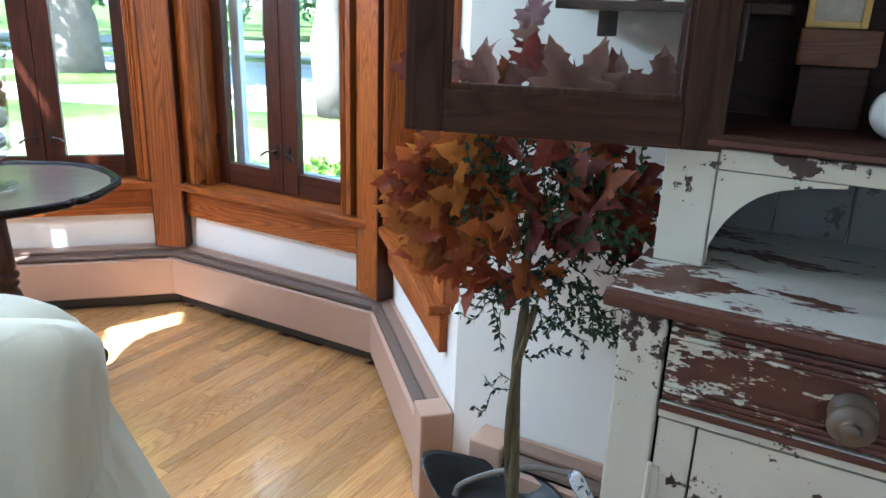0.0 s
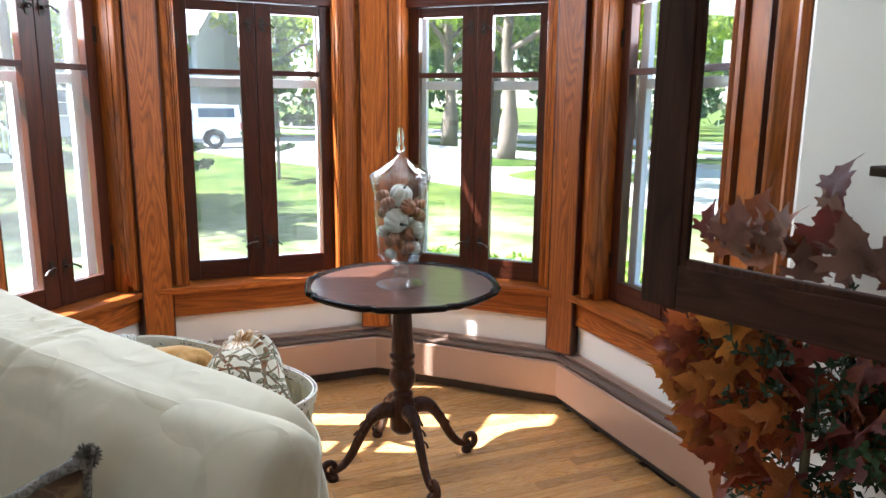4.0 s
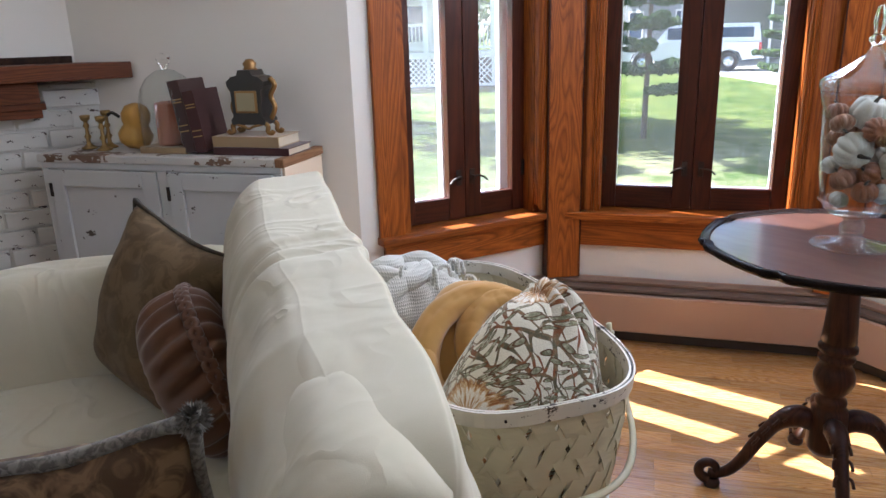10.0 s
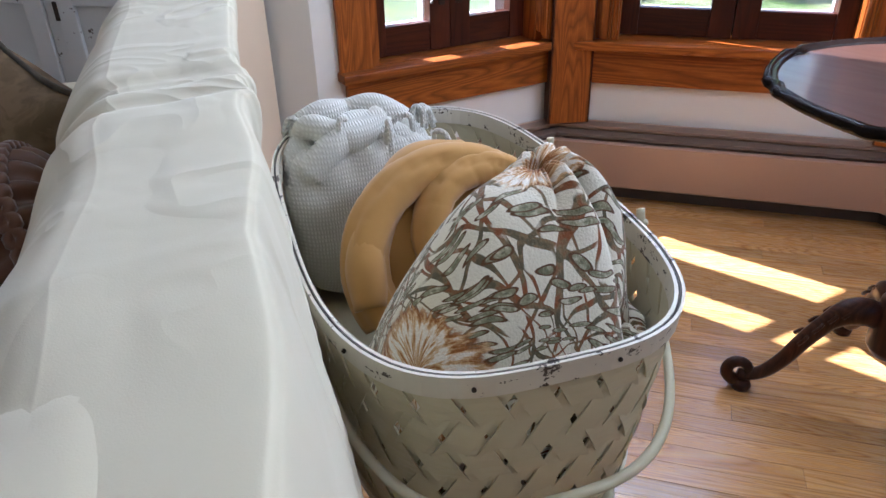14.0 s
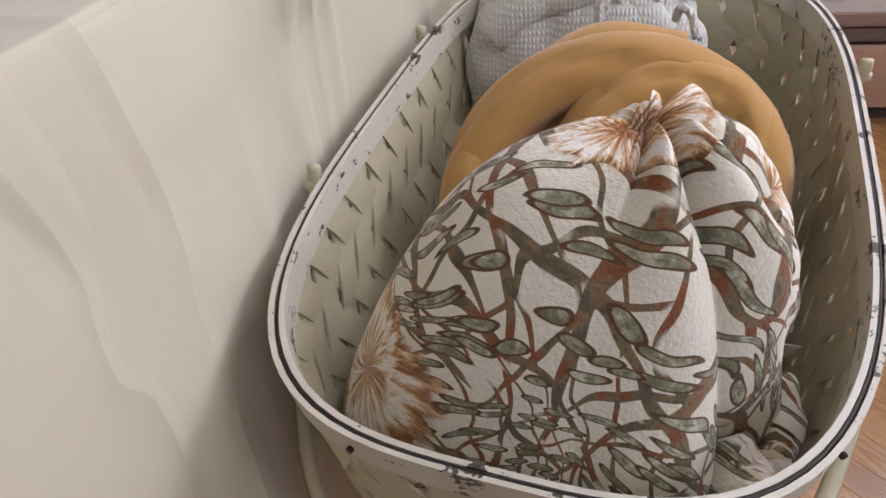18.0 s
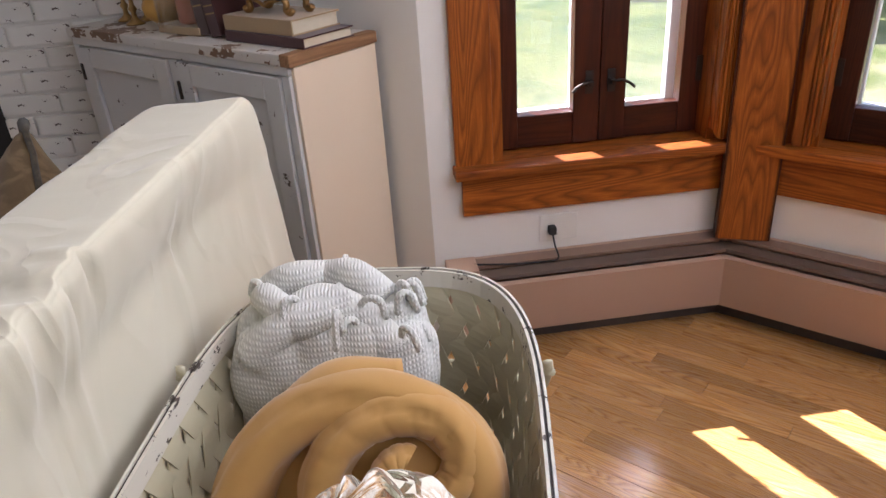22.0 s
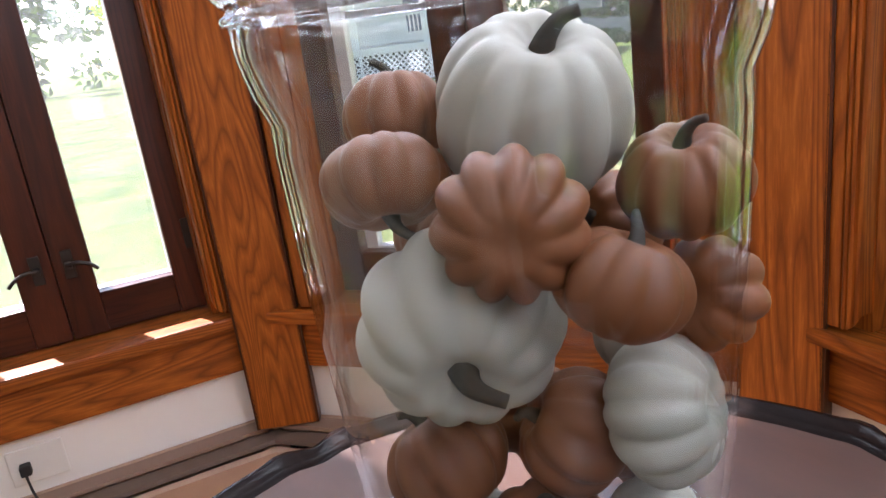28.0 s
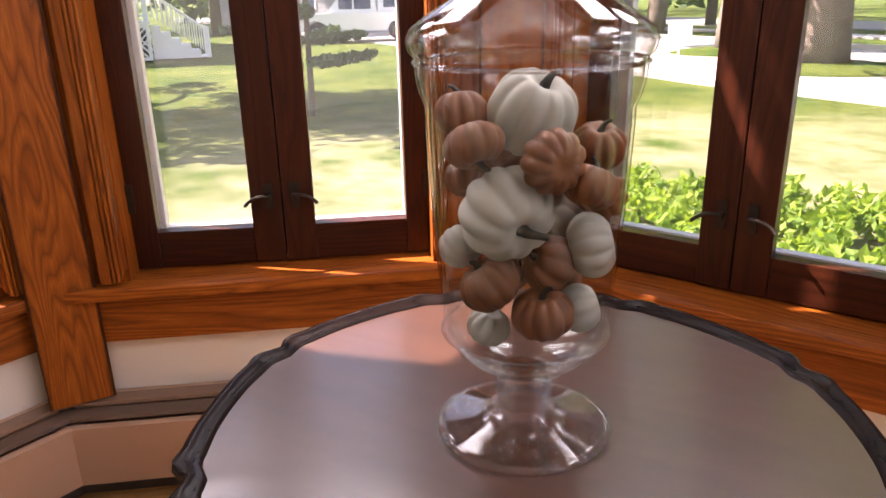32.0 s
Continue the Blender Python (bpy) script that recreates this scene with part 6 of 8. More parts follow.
for s in (-1, 1):
    for y in (-0.035, 0.03):
        part("foot", tube(smooth_path([(s * 0.05, y, 0.045), (s * 0.068, y, 0.03), (s * 0.066, y, 0.012), (s * 0.08, y, 0.006), (s * 0.088, y, 0.014)], 4), 0.0085, 7), GILT, ck, smooth=True)
    part("scroll", tube(smooth_path([(s * 0.064, 0.0, 0.05), (s * 0.082, 0, 0.09), (s * 0.07, 0, 0.13), (s * 0.088, 0, 0.165), (s * 0.072, 0, 0.19)], 5), 0.009, 7), GILT, ck, smooth=True)
part("crest", lathe([(0, 0.216), (0.026, 0.216), (0.02, 0.226), (0.024, 0.238), (0.012, 0.252), (0, 0.254)], 18), GILT, ck, smooth=True)
part("apron", tube(smooth_path([(-0.05, -0.04, 0.036), (-0.02, -0.045, 0.03), (0, -0.045, 0.022), (0.02, -0.045, 0.03), (0.05, -0.04, 0.036)], 4), 0.005, 6), GILT, ck, smooth=True)

# ---- carved wall shelf with candlesticks ----
WASH = chipped("whitewashed_carving", (0.70, 0.655, 0.58), (0.34, 0.26, 0.19), 0.30, 0.6, 16)
# ground behind the scrolls, coloured darker for the shade in the carving
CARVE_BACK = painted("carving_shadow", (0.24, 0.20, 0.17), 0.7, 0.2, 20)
SZ = 1.66
sh = thing("carved_shelf", "whitewashed carved wooden wall shelf with acanthus scrolls", "shelf", slant(2.966, -0.778, SZ))
outline = [(x * 0.96, y) for x, y in [(-0.305, 0.0), (-0.305, -0.06), (-0.29, -0.085), (-0.24, -0.10), (-0.14, -0.128), (0, -0.138), (0.14, -0.128), (0.24, -0.10), (0.29, -0.085), (0.305, -0.06), (0.305, 0.0)]]
part("shelf_board", extrude_outline(outline, -0.012, 0.0), WASH, sh)
part("shelf_mould", extrude_outline([(x * 0.93, y * 0.9) for x, y in outline], -0.026, -0.012), WASH, sh)
# curved apron
rows = []
bm = bmesh.new()
for j in range(9):
    v = j / 8
    row = []
    for i in range(41):
        u = -1 + 2 * i / 40
        depth = -0.115 * (1 - abs(u) ** 2.2) * (1 - 0.55 * v)
        reach = -0.026 - 0.126 * v * (1 - abs(u) ** 1.8) ** 0.7
        row.append(bm.verts.new((u * 0.275, depth - 0.004, reach)))
    rows.append(row)
for a, b in zip(rows, rows[1:]):
    for i in range(40):
        bm.faces.new((a[i], a[i + 1], b[i + 1], b[i]))
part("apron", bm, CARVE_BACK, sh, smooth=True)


def on_apron(u, v, lift=0.006):
    depth = -0.115 * (1 - abs(u) ** 2.2) * (1 - 0.55 * v)
    reach = -0.026 - 0.126 * v * (1 - abs(u) ** 1.8) ** 0.7
    return (u * 0.275, depth - 0.004 - lift, reach)


def scroll(cu, cv, r, turns, start, s, thick):
    pts = []
    for i in range(26):
        k = i / 25
        a = start + s * turns * 2 * math.pi * k
        rr = r * (1 - 0.8 * k)
        pts.append(on_apron(max(-0.97, min(0.97, cu + rr * math.cos(a))), max(0.0, min(1.0, cv + 1.6 * rr * math.sin(a)))))
    return tube(pts, [thick * (1 - 0.5 * i / 25) for i in range(26)], 6)


for s in (-1, 1):
    for cu, cv, r, turns, st, th in ((0.20, 0.42, 0.16, 1.3, 2.6, 0.008), (0.47, 0.40, 0.15, 1.2, 0.2, 0.0075), (0.70, 0.35, 0.11, 1.1, 2.9, 0.006), (0.33, 0.72, 0.13, 1.0, 1.2, 0.006), (0.08, 0.75, 0.08, 1.0, 0.0, 0.006)):
        part("scroll", scroll(s * cu, cv, r, turns, st if s > 0 else math.pi - st, s, th), WASH, sh, smooth=True)
    for k in range(7):
        u0 = 0.12 + 0.11 * k
        pts = [on_apron(s * min(0.96, u0 + 0.03 * q * (1 if k % 2 else 1.6)), 0.88 - 0.10 * q - 0.02 * k) for q in range(4)]
        part("leaf", tube(smooth_path(pts, 4), [0.0065 * math.sin(0.25 + 2.7 * i / 12) + 0.001 for i in range(13)], 6), WASH, sh, smooth=True)
part("leaf", tube(smooth_path([on_apron(0, 0.05), on_apron(0, 0.4, 0.012), on_apron(0.0, 0.95, 0.008)], 6), [0.012, 0.016, 0.018, 0.017, 0.015, 0.013, 0.014, 0.016, 0.018, 0.016, 0.012, 0.008, 0.004], 8), WASH, sh, smooth=True)
for i in range(44):
    p = on_apron(-0.9 + 1.8 * i / 43, 0.03, 0.004)
    bm = bmesh.new()
    bx(bm, p[0] - 0.0035, p[0] + 0.0035, p[1] - 0.003, p[1] + 0.004, p[2] - 0.005, p[2] + 0.004)
    part("dentil", bm, WASH, sh)


def turned(m_along, n_side, prof, label, material=None, name="candlestick"):
    c = thing(name, label, "candlestick", slant(n_side, m_along, SZ + 0.001), "dark wooden candlesticks on the wall shelf")
    part("stem", lathe(prof, 28), material or DARK_TURNED, c, smooth=True)
    return c


DARK_TURNED = wood("dark_turned_wood", (0.012, 0.006, 0.004), (0.035, 0.014, 0.008), (0.06, 0.022, 0.012), "z", 0.35)
tw = thing("candlestick", "dark wooden open barley-twist candlestick", "candlestick", slant(2.895, -0.935, SZ + 0.001), "dark wooden candlesticks on the wall shelf")
part("base", lathe([(0, 0), (0.045, 0), (0.045, 0.006), (0.03, 0.014), (0.018, 0.02), (0.022, 0.034), (0.014, 0.044), (0.022, 0.055), (0, 0.056)], 28), DARK_TURNED, tw, smooth=True)
for k in range(2):
    pts = [(0.016 * math.cos(k * math.pi + i * 0.32), 0.016 * math.sin(k * math.pi + i * 0.32), 0.052 + 0.0052 * i) for i in range(21)]
    part("twist", tube(pts, 0.0085, 8), DARK_TURNED, tw, smooth=True)
part("cup", lathe([(0, 0.155), (0.022, 0.155), (0.014, 0.165), (0.024, 0.176), (0.025, 0.19), (0.018, 0.197), (0.022, 0.2), (0.012, 0.2), (0, 0.19)], 28), DARK_TURNED, tw, smooth=True)
urn = [(0, 0), (0.046, 0), (0.044, 0.007), (0.02, 0.016), (0.011, 0.026), (0.012, 0.036), (0.022, 0.055), (0.025, 0.08), (0.02, 0.11), (0.011, 0.15), (0.009, 0.19), (0.02, 0.2), (0.02, 0.204), (0.01, 0.21), (0.012, 0.226), (0.024, 0.236), (0.023, 0.252), (0.012, 0.255), (0, 0.25)]
turned(-0.805, 2.925, urn, "dark wooden urn-shaped candlestick")
turned(-0.69, 2.89, urn, "dark wooden urn-shaped candlestick")
DARK_WAX = painted("black_brown_wax", (0.03, 0.019, 0.015), 0.5, 0.15, 20)
turned(-0.785, 2.875, [(0, 0), (0.034, 0), (0.034, 0.02), (0.03, 0.06), (0.022, 0.1), (0.019, 0.14), (0.0185, 0.28), (0.016, 0.285), (0, 0.283)], "dark flared pillar candle", DARK_WAX, "tall_candle")
turned(-0.578, 2.90, [(0, 0), (0.021, 0), (0.021, 0.006), (0.0185, 0.008), (0.0185, 0.225), (0.016, 0.229), (0, 0.227)], "straight dark pillar candle", DARK_WAX, "tall_candle")

# ---- chimney breast of white painted brick, mantel shelf and fire opening ----
BRICK = chipped("white_painted_brick", (0.66, 0.64, 0.58), (0.10, 0.07, 0.055), 0.15, 0.6, 14)
SOOT = painted("sooty_firebox", (0.02, 0.018, 0.016), 0.8, 0.3)
SMOKED = mat("smoked_fire_glass", (0.012, 0.010, 0.009), 0.06, spec=0.6)
fp = thing("fireplace", "white painted brick fireplace with a dark opening", "fireplace", Matrix.Translation((-3.0, 0, 0)))
Y1 = 1.205
part("mortar", box(-0.09, -0.008, 0.60, Y1 - 0.004, 0.0, 1.17), BRICK, fp)
part("mortar", box(-0.09, -0.008, -1.10, -0.55, 0.0, 1.17), BRICK, fp)
part("mortar", box(-0.09, -0.008, -0.55, 0.60, 0.86, 1.17), BRICK, fp)
rnd = random.Random(21)
row_h, blen = 0.076, 0.205
first = {}
for r in range(15):
    y = Y1 - (0.0 if r % 2 == 0 else blen / 2) + blen
    while y > -0.75:
        y -= blen
        y0, y1 = max(y - blen + 0.009, -0.75), min(y, Y1)
        if r * row_h < 0.86 and y1 > -0.55 and y0 < 0.60:
            y0 = max(y0, 0.60) if y1 > 0.60 else y0
            if y0 < 0.60:
                continue
        if y1 - y0 < 0.03:
            continue
        L = round(y1 - y0, 3)
        z0 = 0.02 + r * row_h
        m = Matrix.Translation((rnd.uniform(-0.003, 0.003), (y0 + y1) / 2, z0 + 0.033)) @ Matrix.Rotation(radians(rnd.uniform(-0.6, 0.6)), 4, "X")
        if L not in first:
            first[L] = part("brick", box(-0.03, 0.004, -L / 2, L / 2, -0.033, 0.033, bev=0.005), BRICK, fp, m=m)
        else:
            again(first[L], m)
for nm, a in (("firebox_back", (-0.56, -0.53, -0.58, 0.63, 0.0, 0.90)), ("firebox_side", (-0.53, -0.212, -0.58, -0.55, 0.0, 0.90)), ("firebox_side", (-0.53, -0.212, 0.60, 0.63, 0.0, 0.90)), ("firebox_top", (-0.53, -0.212, -0.55, 0.60, 0.87, 0.90)), ("firebox_floor", (-0.53, -0.005, -0.55, 0.60, -0.05, 0.012))):
    part(nm, box(*a), SOOT, fp, "sooty black inside of the fire opening")
for y0, y1 in ((-0.53, 0.0), (0.005, 0.54)):
    d = part("glass_door", box(-0.052, -0.046, y0 + 0.02, y1 - 0.02, 0.04, 0.83), SMOKED, fp, "smoked glass fire door")
    for a in ((y0, y0 + 0.02, 0.02, 0.85), (y1 - 0.02, y1, 0.02, 0.85), (y0 + 0.02, y1 - 0.02, 0.02, 0.04), (y0 + 0.02, y1 - 0.02, 0.83, 0.85)):
        part("door_frame", box(-0.058, -0.040, *a, bev=0.002), SOOT, d)
part("iron_frame", box(-0.085, 0.0, 0.545, 0.60, 0.0, 0.86, bev=0.006), SOOT, fp)
mantel = thing("mantel_shelf", "stained wooden mantel shelf on block corbels", "mantel", Matrix.Translation((-3.06, 0, 0)))
part("board", box(0.0, 0.205, -1.0, 1.328, 1.188, 1.248, bev=0.004), WOOD_Y, mantel)
part("back_rail", box(0.0, 0.03, -1.0, 1.135, 1.248, 1.275, bev=0.003), DARK_WOOD, mantel)
for y in (0.90, -0.7):
    part("corbel", box(0.06, 0.16, y - 0.10, y + 0.10, 1.055, 1.187, bev=0.004), WOOD_Y, mantel)
    part("corbel_base", box(0.06, 0.17, y - 0.115, y + 0.115, 1.085, 1.11, bev=0.004), WOOD_Y, mantel)
pk = thing("white_pumpkin", "large white ribbed pumpkin on the hearth", "pumpkin", Matrix.Translation((-2.76, 0.04, 0.045)))
part("hearth_block", box(-0.12, 0.12, -0.14, 0.14, -0.045, 0.36, bev=0.01), SOOT, pk, "dark iron stand")
bm = bmesh.new()
bmesh.ops.create_uvsphere(bm, u_segments=60, v_segments=24, radius=1.0)
for v in bm.verts:
    a = math.atan2(v.co.y, v.co.x)
    rib = 0.9 + 0.1 * abs(math.cos(5 * a)) ** 0.7
    v.co = Vector((v.co.x * 0.15 * rib, v.co.y * 0.15 * rib, v.co.z * 0.115 * (1 - 0.25 * math.exp(-((v.co.x ** 2 + v.co.y ** 2) / 0.1)))  + 0.465))
part("body", bm, WHITE_SKIN, pk, smooth=True)


# ---- wall sockets ----
PLATE = painted("ivory_plate", (0.70, 0.67, 0.60), 0.35, 0.03)


def socket(m, label, plug):
    o = thing("wall_socket", label, "socket", m)
    part("plate", box(-0.056, 0.056, -0.006, 0.0, -0.042, 0.042, bev=0.003), PLATE, o)
    for x in (-0.024, 0.024):
        part("outlet", lathe([(0, 0), (0.016, 0), (0.017, 0.002), (0, 0.0025)], 20, m=Matrix.Translation((x, -0.0055, 0)) @ Matrix.Rotation(radians(90), 4, "X")), PLATE, o)
    if plug:
        part("plug", box(-0.034, -0.012, -0.032, -0.008, -0.012, 0.012, bev=0.004), BLACK, o, "black plug")
        part("cord", tube(smooth_path([(-0.024, -0.03, -0.008), (-0.02, -0.04, -0.04), (-0.014, -0.055, -0.075), (-0.05, -0.05, -0.084), (-0.16, -0.055, -0.075), (-0.26, -0.05, -0.066)], 6), 0.0028, 6), BLACK, o, "thin black cord")
    return o


w1 = wall_frame(END1, C12)
socket(w1 @ Matrix.Translation((0.365, -0.001, 0.352)), "ivory double wall socket with a black plug and cord", True)
socket(wall_frame(END5, DIAG_R) @ Matrix.Translation((0.51, -0.001, 0.31)), "ivory wall socket behind the potted tree", False)

# ---- worn hutch beside the bay ----
def worn_paint(name, paint, under, near, far, reach, axis=0, scale=8.0, stretch=(1, 1, 1), rough=0.45):
    """Chipped paint whose bare share falls from near to far along one axis."""
    m = mat(name, paint, rough)
    vec, vec2 = coords(m), coords(m, stretch)
    big, small = noise_tex(m, vec2, scale, 7, 0.66), noise_tex(m, vec2, scale * 6, 4, 0.6)
    sep = node(m, "ShaderNodeSeparateXYZ")
    wire(m, vec, sep.inputs[0])
    along = node(m, "ShaderNodeMapRange")
    along.inputs["From Min"].default_value, along.inputs["From Max"].default_value = 0.0, reach
    along.inputs["To Min"].default_value, along.inputs["To Max"].default_value = near, far
    wire(m, sep.outputs[axis], along.inputs["Value"])
    total = node(m, "ShaderNodeMath")
    total.operation = "MULTIPLY_ADD"
    total.inputs[1].default_value = 0.3
    wire(m, small, total.inputs[0])
    wire(m, big, total.inputs[2])
    shifted = node(m, "ShaderNodeMath")
    shifted.operation = "ADD"
    wire(m, total.outputs[0], shifted.inputs[0])
    wire(m, along.outputs["Result"], shifted.inputs[1])
    bare = ramp(m, shifted.outputs[0], [(0.68, (0, 0, 0)), (0.695, (1, 1, 1))])
    dirt = mixed(m, noise_tex(m, vec, 5, 6, 0.65), tuple(v * 0.7 for v in paint), paint)
    low = mixed(m, noise_tex(m, coords(m, (3, 30, 30)), 3, 4), tuple(v * 0.55 for v in under), under)
    wire(m, mixed(m, bare, dirt, low), bsdf(m).inputs["Base Color"])
    bump(m, bare, -0.6, 0.0012)
    return m


CREAM = (0.64, 0.60, 0.48)
BROWN = (0.105, 0.036, 0.020)
H_CREAM = worn_paint("cream_hutch_paint", CREAM, (0.06, 0.03, 0.02), -0.07, -0.07, 1.0, scale=9)
H_TOP = worn_paint("worn_counter_paint", (0.52, 0.50, 0.43), BROWN, 0.055, -0.13, 0.45, scale=7.5, stretch=(0.9, 2.0, 2.0))
H_EDGE = worn_paint("bare_counter_edge", (0.55, 0.50, 0.42), BROWN, 0.22, 0.0, 1.0, scale=8, stretch=(0.7, 2, 2))
H_DRAWER = worn_paint("flaked_drawer_paint", CREAM, BROWN, 0.015, 0.15, 0.28, scale=21, stretch=(0.6, 1, 1.5))
H_POST = worn_paint("flaked_post_paint", CREAM, (0.055, 0.025, 0.018), -0.95, 0.125, 0.94, axis=2, scale=34)
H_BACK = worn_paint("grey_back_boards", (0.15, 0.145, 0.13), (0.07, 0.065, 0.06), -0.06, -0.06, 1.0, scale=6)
H_DARK = wood("hutch_dark_wood", (0.020, 0.009, 0.006), (0.052, 0.021, 0.012), (0.08, 0.034, 0.019), "x", 0.6, 0.6, spec=0.15)
H_DARK_V = wood("hutch_dark_wood_upright", (0.020, 0.009, 0.006), (0.052, 0.021, 0.012), (0.08, 0.034, 0.019), "z", 0.6, 0.6, spec=0.15)
H_INSIDE = wood("hutch_inside_wood", (0.012, 0.006, 0.004), (0.03, 0.012, 0.008), (0.045, 0.019, 0.011), "x", 0.65, 0.6)
HUTCH = pose(0.470, 1.234, 0, 0, 0, -45)
HW, HD = 1.2, 0.47
hutch = thing("hutch", "worn cream and red-brown painted hutch with dark glazed upper cabinet", "hutch", HUTCH)
part("side", box(0.0, 0.02, 0.02, HD, 0.0, 0.905, bev=0.003), H_CREAM, hutch, "cream painted side panel")
part("side", box(HW - 0.02, HW, 0.02, HD, 0.0, 0.905, bev=0.003), H_CREAM, hutch, "cream painted side panel")
part("carcass", box(0.021, HW - 0.021, 0.03, HD, 0.05, 0.90), H_INSIDE, hutch, "dark inside of the base")
part("post", box(0.0, 0.07, 0.0, 0.02, 0.0, 0.905, bev=0.004), H_POST, hutch, "cream post flaked to dark wood")
part("post", box(HW - 0.07, HW, 0.0, 0.02, 0.0, 0.905, bev=0.004), H_POST, hutch, "cream post flaked to dark wood")
part("post", box(0.578, 0.628, 0.0, 0.02, 0.0, 0.905, bev=0.004), H_CREAM, hutch)
part("counter", box(-0.022, HW + 0.022, -0.006, HD, 0.908, 0.932, bev=0.004), H_TOP, hutch, "counter with cream paint worn to red-brown")
part("counter_edge", box(-0.0225, HW + 0.0225, -0.03, -0.006, 0.9075, 0.9325, bev=0.006), H_EDGE, hutch, "bare red-brown front edge")
for x0, x1 in ((0.076, 0.572), (0.634, 1.124)):
    d = part("drawer", box(x0, x1, 0.002, 0.03, 0.767, 0.894, bev=0.002), H_DRAWER, hutch, "drawer front flaked from cream to red-brown")
    for z0, step in ((0.772, 1), (0.862, 1)):
        for k in range(3):
            part("reed", box(x0 + 0.001, x1 - 0.001, -0.006 + 0.002 * (k != 1), 0.002, z0 + k * 0.0095, z0 + k * 0.0095 + 0.008, bev=0.003), H_DRAWER, d)
    kn = lathe([(0, -0.062), (0.010, -0.0615), (0.0125, -0.057), (0.009, -0.054), (0.016, -0.051), (0.026, -0.046), (0.030, -0.038), (0.027, -0.031), (0.016, -0.025), (0.012, -0.016), (0.017, -0.008), (0.030, -0.004), (0.031, 0.0), (0, 0.0)],
               28, m=Matrix.Translation(((x0 + x1) / 2, 0.002, 0.822)) @ Matrix.Rotation(radians(-90), 4, "X"))
    part("knob", kn, painted("antique_knob", (0.11, 0.075, 0.045), 0.45, 0.5, 30) if x0 < 0.5 else bpy.data.materials["antique_knob"], d, "turned antique brown knob", smooth=True)
    part("rail", box(x0 - 0.002, x1 + 0.002, 0.0, 0.02, 0.737, 0.764, bev=0.003), H_CREAM, hutch)
    part("lip", box(x0 - 0.002, x1 + 0.002, -0.006, 0.0, 0.752, 0.763, bev=0.002), H_EDGE, hutch)
    # door with an arched panel
    door = new("door")
    door.parent = hutch
    part("stile", box(x0, x0 + 0.055, 0.002, 0.022, 0.06, 0.733, bev=0.003), H_CREAM, door)
    part("stile", box(x1 - 0.055, x1, 0.002, 0.022, 0.06, 0.733, bev=0.003), H_CREAM, door)
    part("bottom_rail", box(x0 + 0.057, x1 - 0.057, 0.002, 0.022, 0.06, 0.15, bev=0.003), H_CREAM, door)
    xa, xb = x0 + 0.059, x1 - 0.057
    arch = [(xa, 0.733), (xa, 0.60)] + [(xa + (xb - xa) * k / 14, 0.60 + 0.035 * math.sin(math.pi * k / 14)) for k in range(1, 14)] + [(xb, 0.60), (xb, 0.733)]
    bm = extrude_outline(arch, 0.0, 0.02)
    for v in bm.verts:
        v.co = Vector((v.co.x, 0.002 + v.co.z, v.co.y))
    part("arched_rail", bm, H_CREAM, door, "arched top rail")
    low = [(xa + 0.003, 0.155), (xa + 0.003, 0.593)] + [(xa + 0.003 + (xb - xa - 0.006) * k / 14, 0.593 + 0.035 * math.sin(math.pi * k / 14)) for k in range(1, 14)] + [(xb - 0.003, 0.593), (xb - 0.003, 0.155)]
    bm = extrude_outline(low, 0.0, 0.01)
    for v in bm.verts:
        v.co = Vector((v.co.x, 0.010 + v.co.z, v.co.y))
    part("panel", bm, H_CREAM, door, "sunk door panel")
    for z in (0.62, 0.2):
        bm = bmesh.new()
        tube([(x0 - 0.003, -0.004, z - 0.035), (x0 - 0.003, -0.004, z + 0.035)], 0.005, 8, bm)
        bx(bm, x0 - 0.003, x0 + 0.012, -0.001, 0.002, z - 0.03, z + 0.03)
        part("hinge", bm, H_CREAM, door, "small painted butt hinge")
part("plinth", box(0.07, HW - 0.07, 0.012, 0.02, 0.0, 0.058), H_CREAM, hutch)
# open shelf between counter and upper cabinet
UY = 0.163
for s, xo in ((1, 0.0), (-1, HW)):
    x0, x1 = sorted((xo, xo + s * 0.08))
    part("upper_post", box(x0, x1, UY, UY + 0.02, 0.933, 1.13, bev=0.003), H_CREAM, hutch)
    part("upper_side", box(*sorted((xo, xo + s * 0.018)), UY + 0.021, HD, 0.933, 1.128), H_CREAM, hutch)
    curve = smooth_path([(0.068, 0.935, 0), (0.08, 0.961, 0), (0.108, 1.02, 0), (0.15, 1.062, 0), (0.205, 1.082, 0), (0.264, 1.09, 0)], 5)
    out = [(0.0825, 0.937)] + [(max(p.x, 0.083), p.y) for p in curve[2:]] + [(0.264, 1.0945), (0.0825, 1.0945)]
    bm = extrude_outline(out, 0.0, 0.016)
    for v in bm.verts:
        v.co = Vector((xo + s * v.co.x, UY + 0.002 + v.co.z, v.co.y))
    part("scroll_bracket", bm, H_CREAM, hutch, "curved cream bracket")
part("upper_rail", box(0.082, HW - 0.082, UY, UY + 0.02, 1.096, 1.128, bev=0.003), H_CREAM, hutch)
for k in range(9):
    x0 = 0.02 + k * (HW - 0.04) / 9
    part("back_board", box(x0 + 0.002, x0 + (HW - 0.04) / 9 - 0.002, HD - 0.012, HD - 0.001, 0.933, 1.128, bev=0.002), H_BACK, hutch)
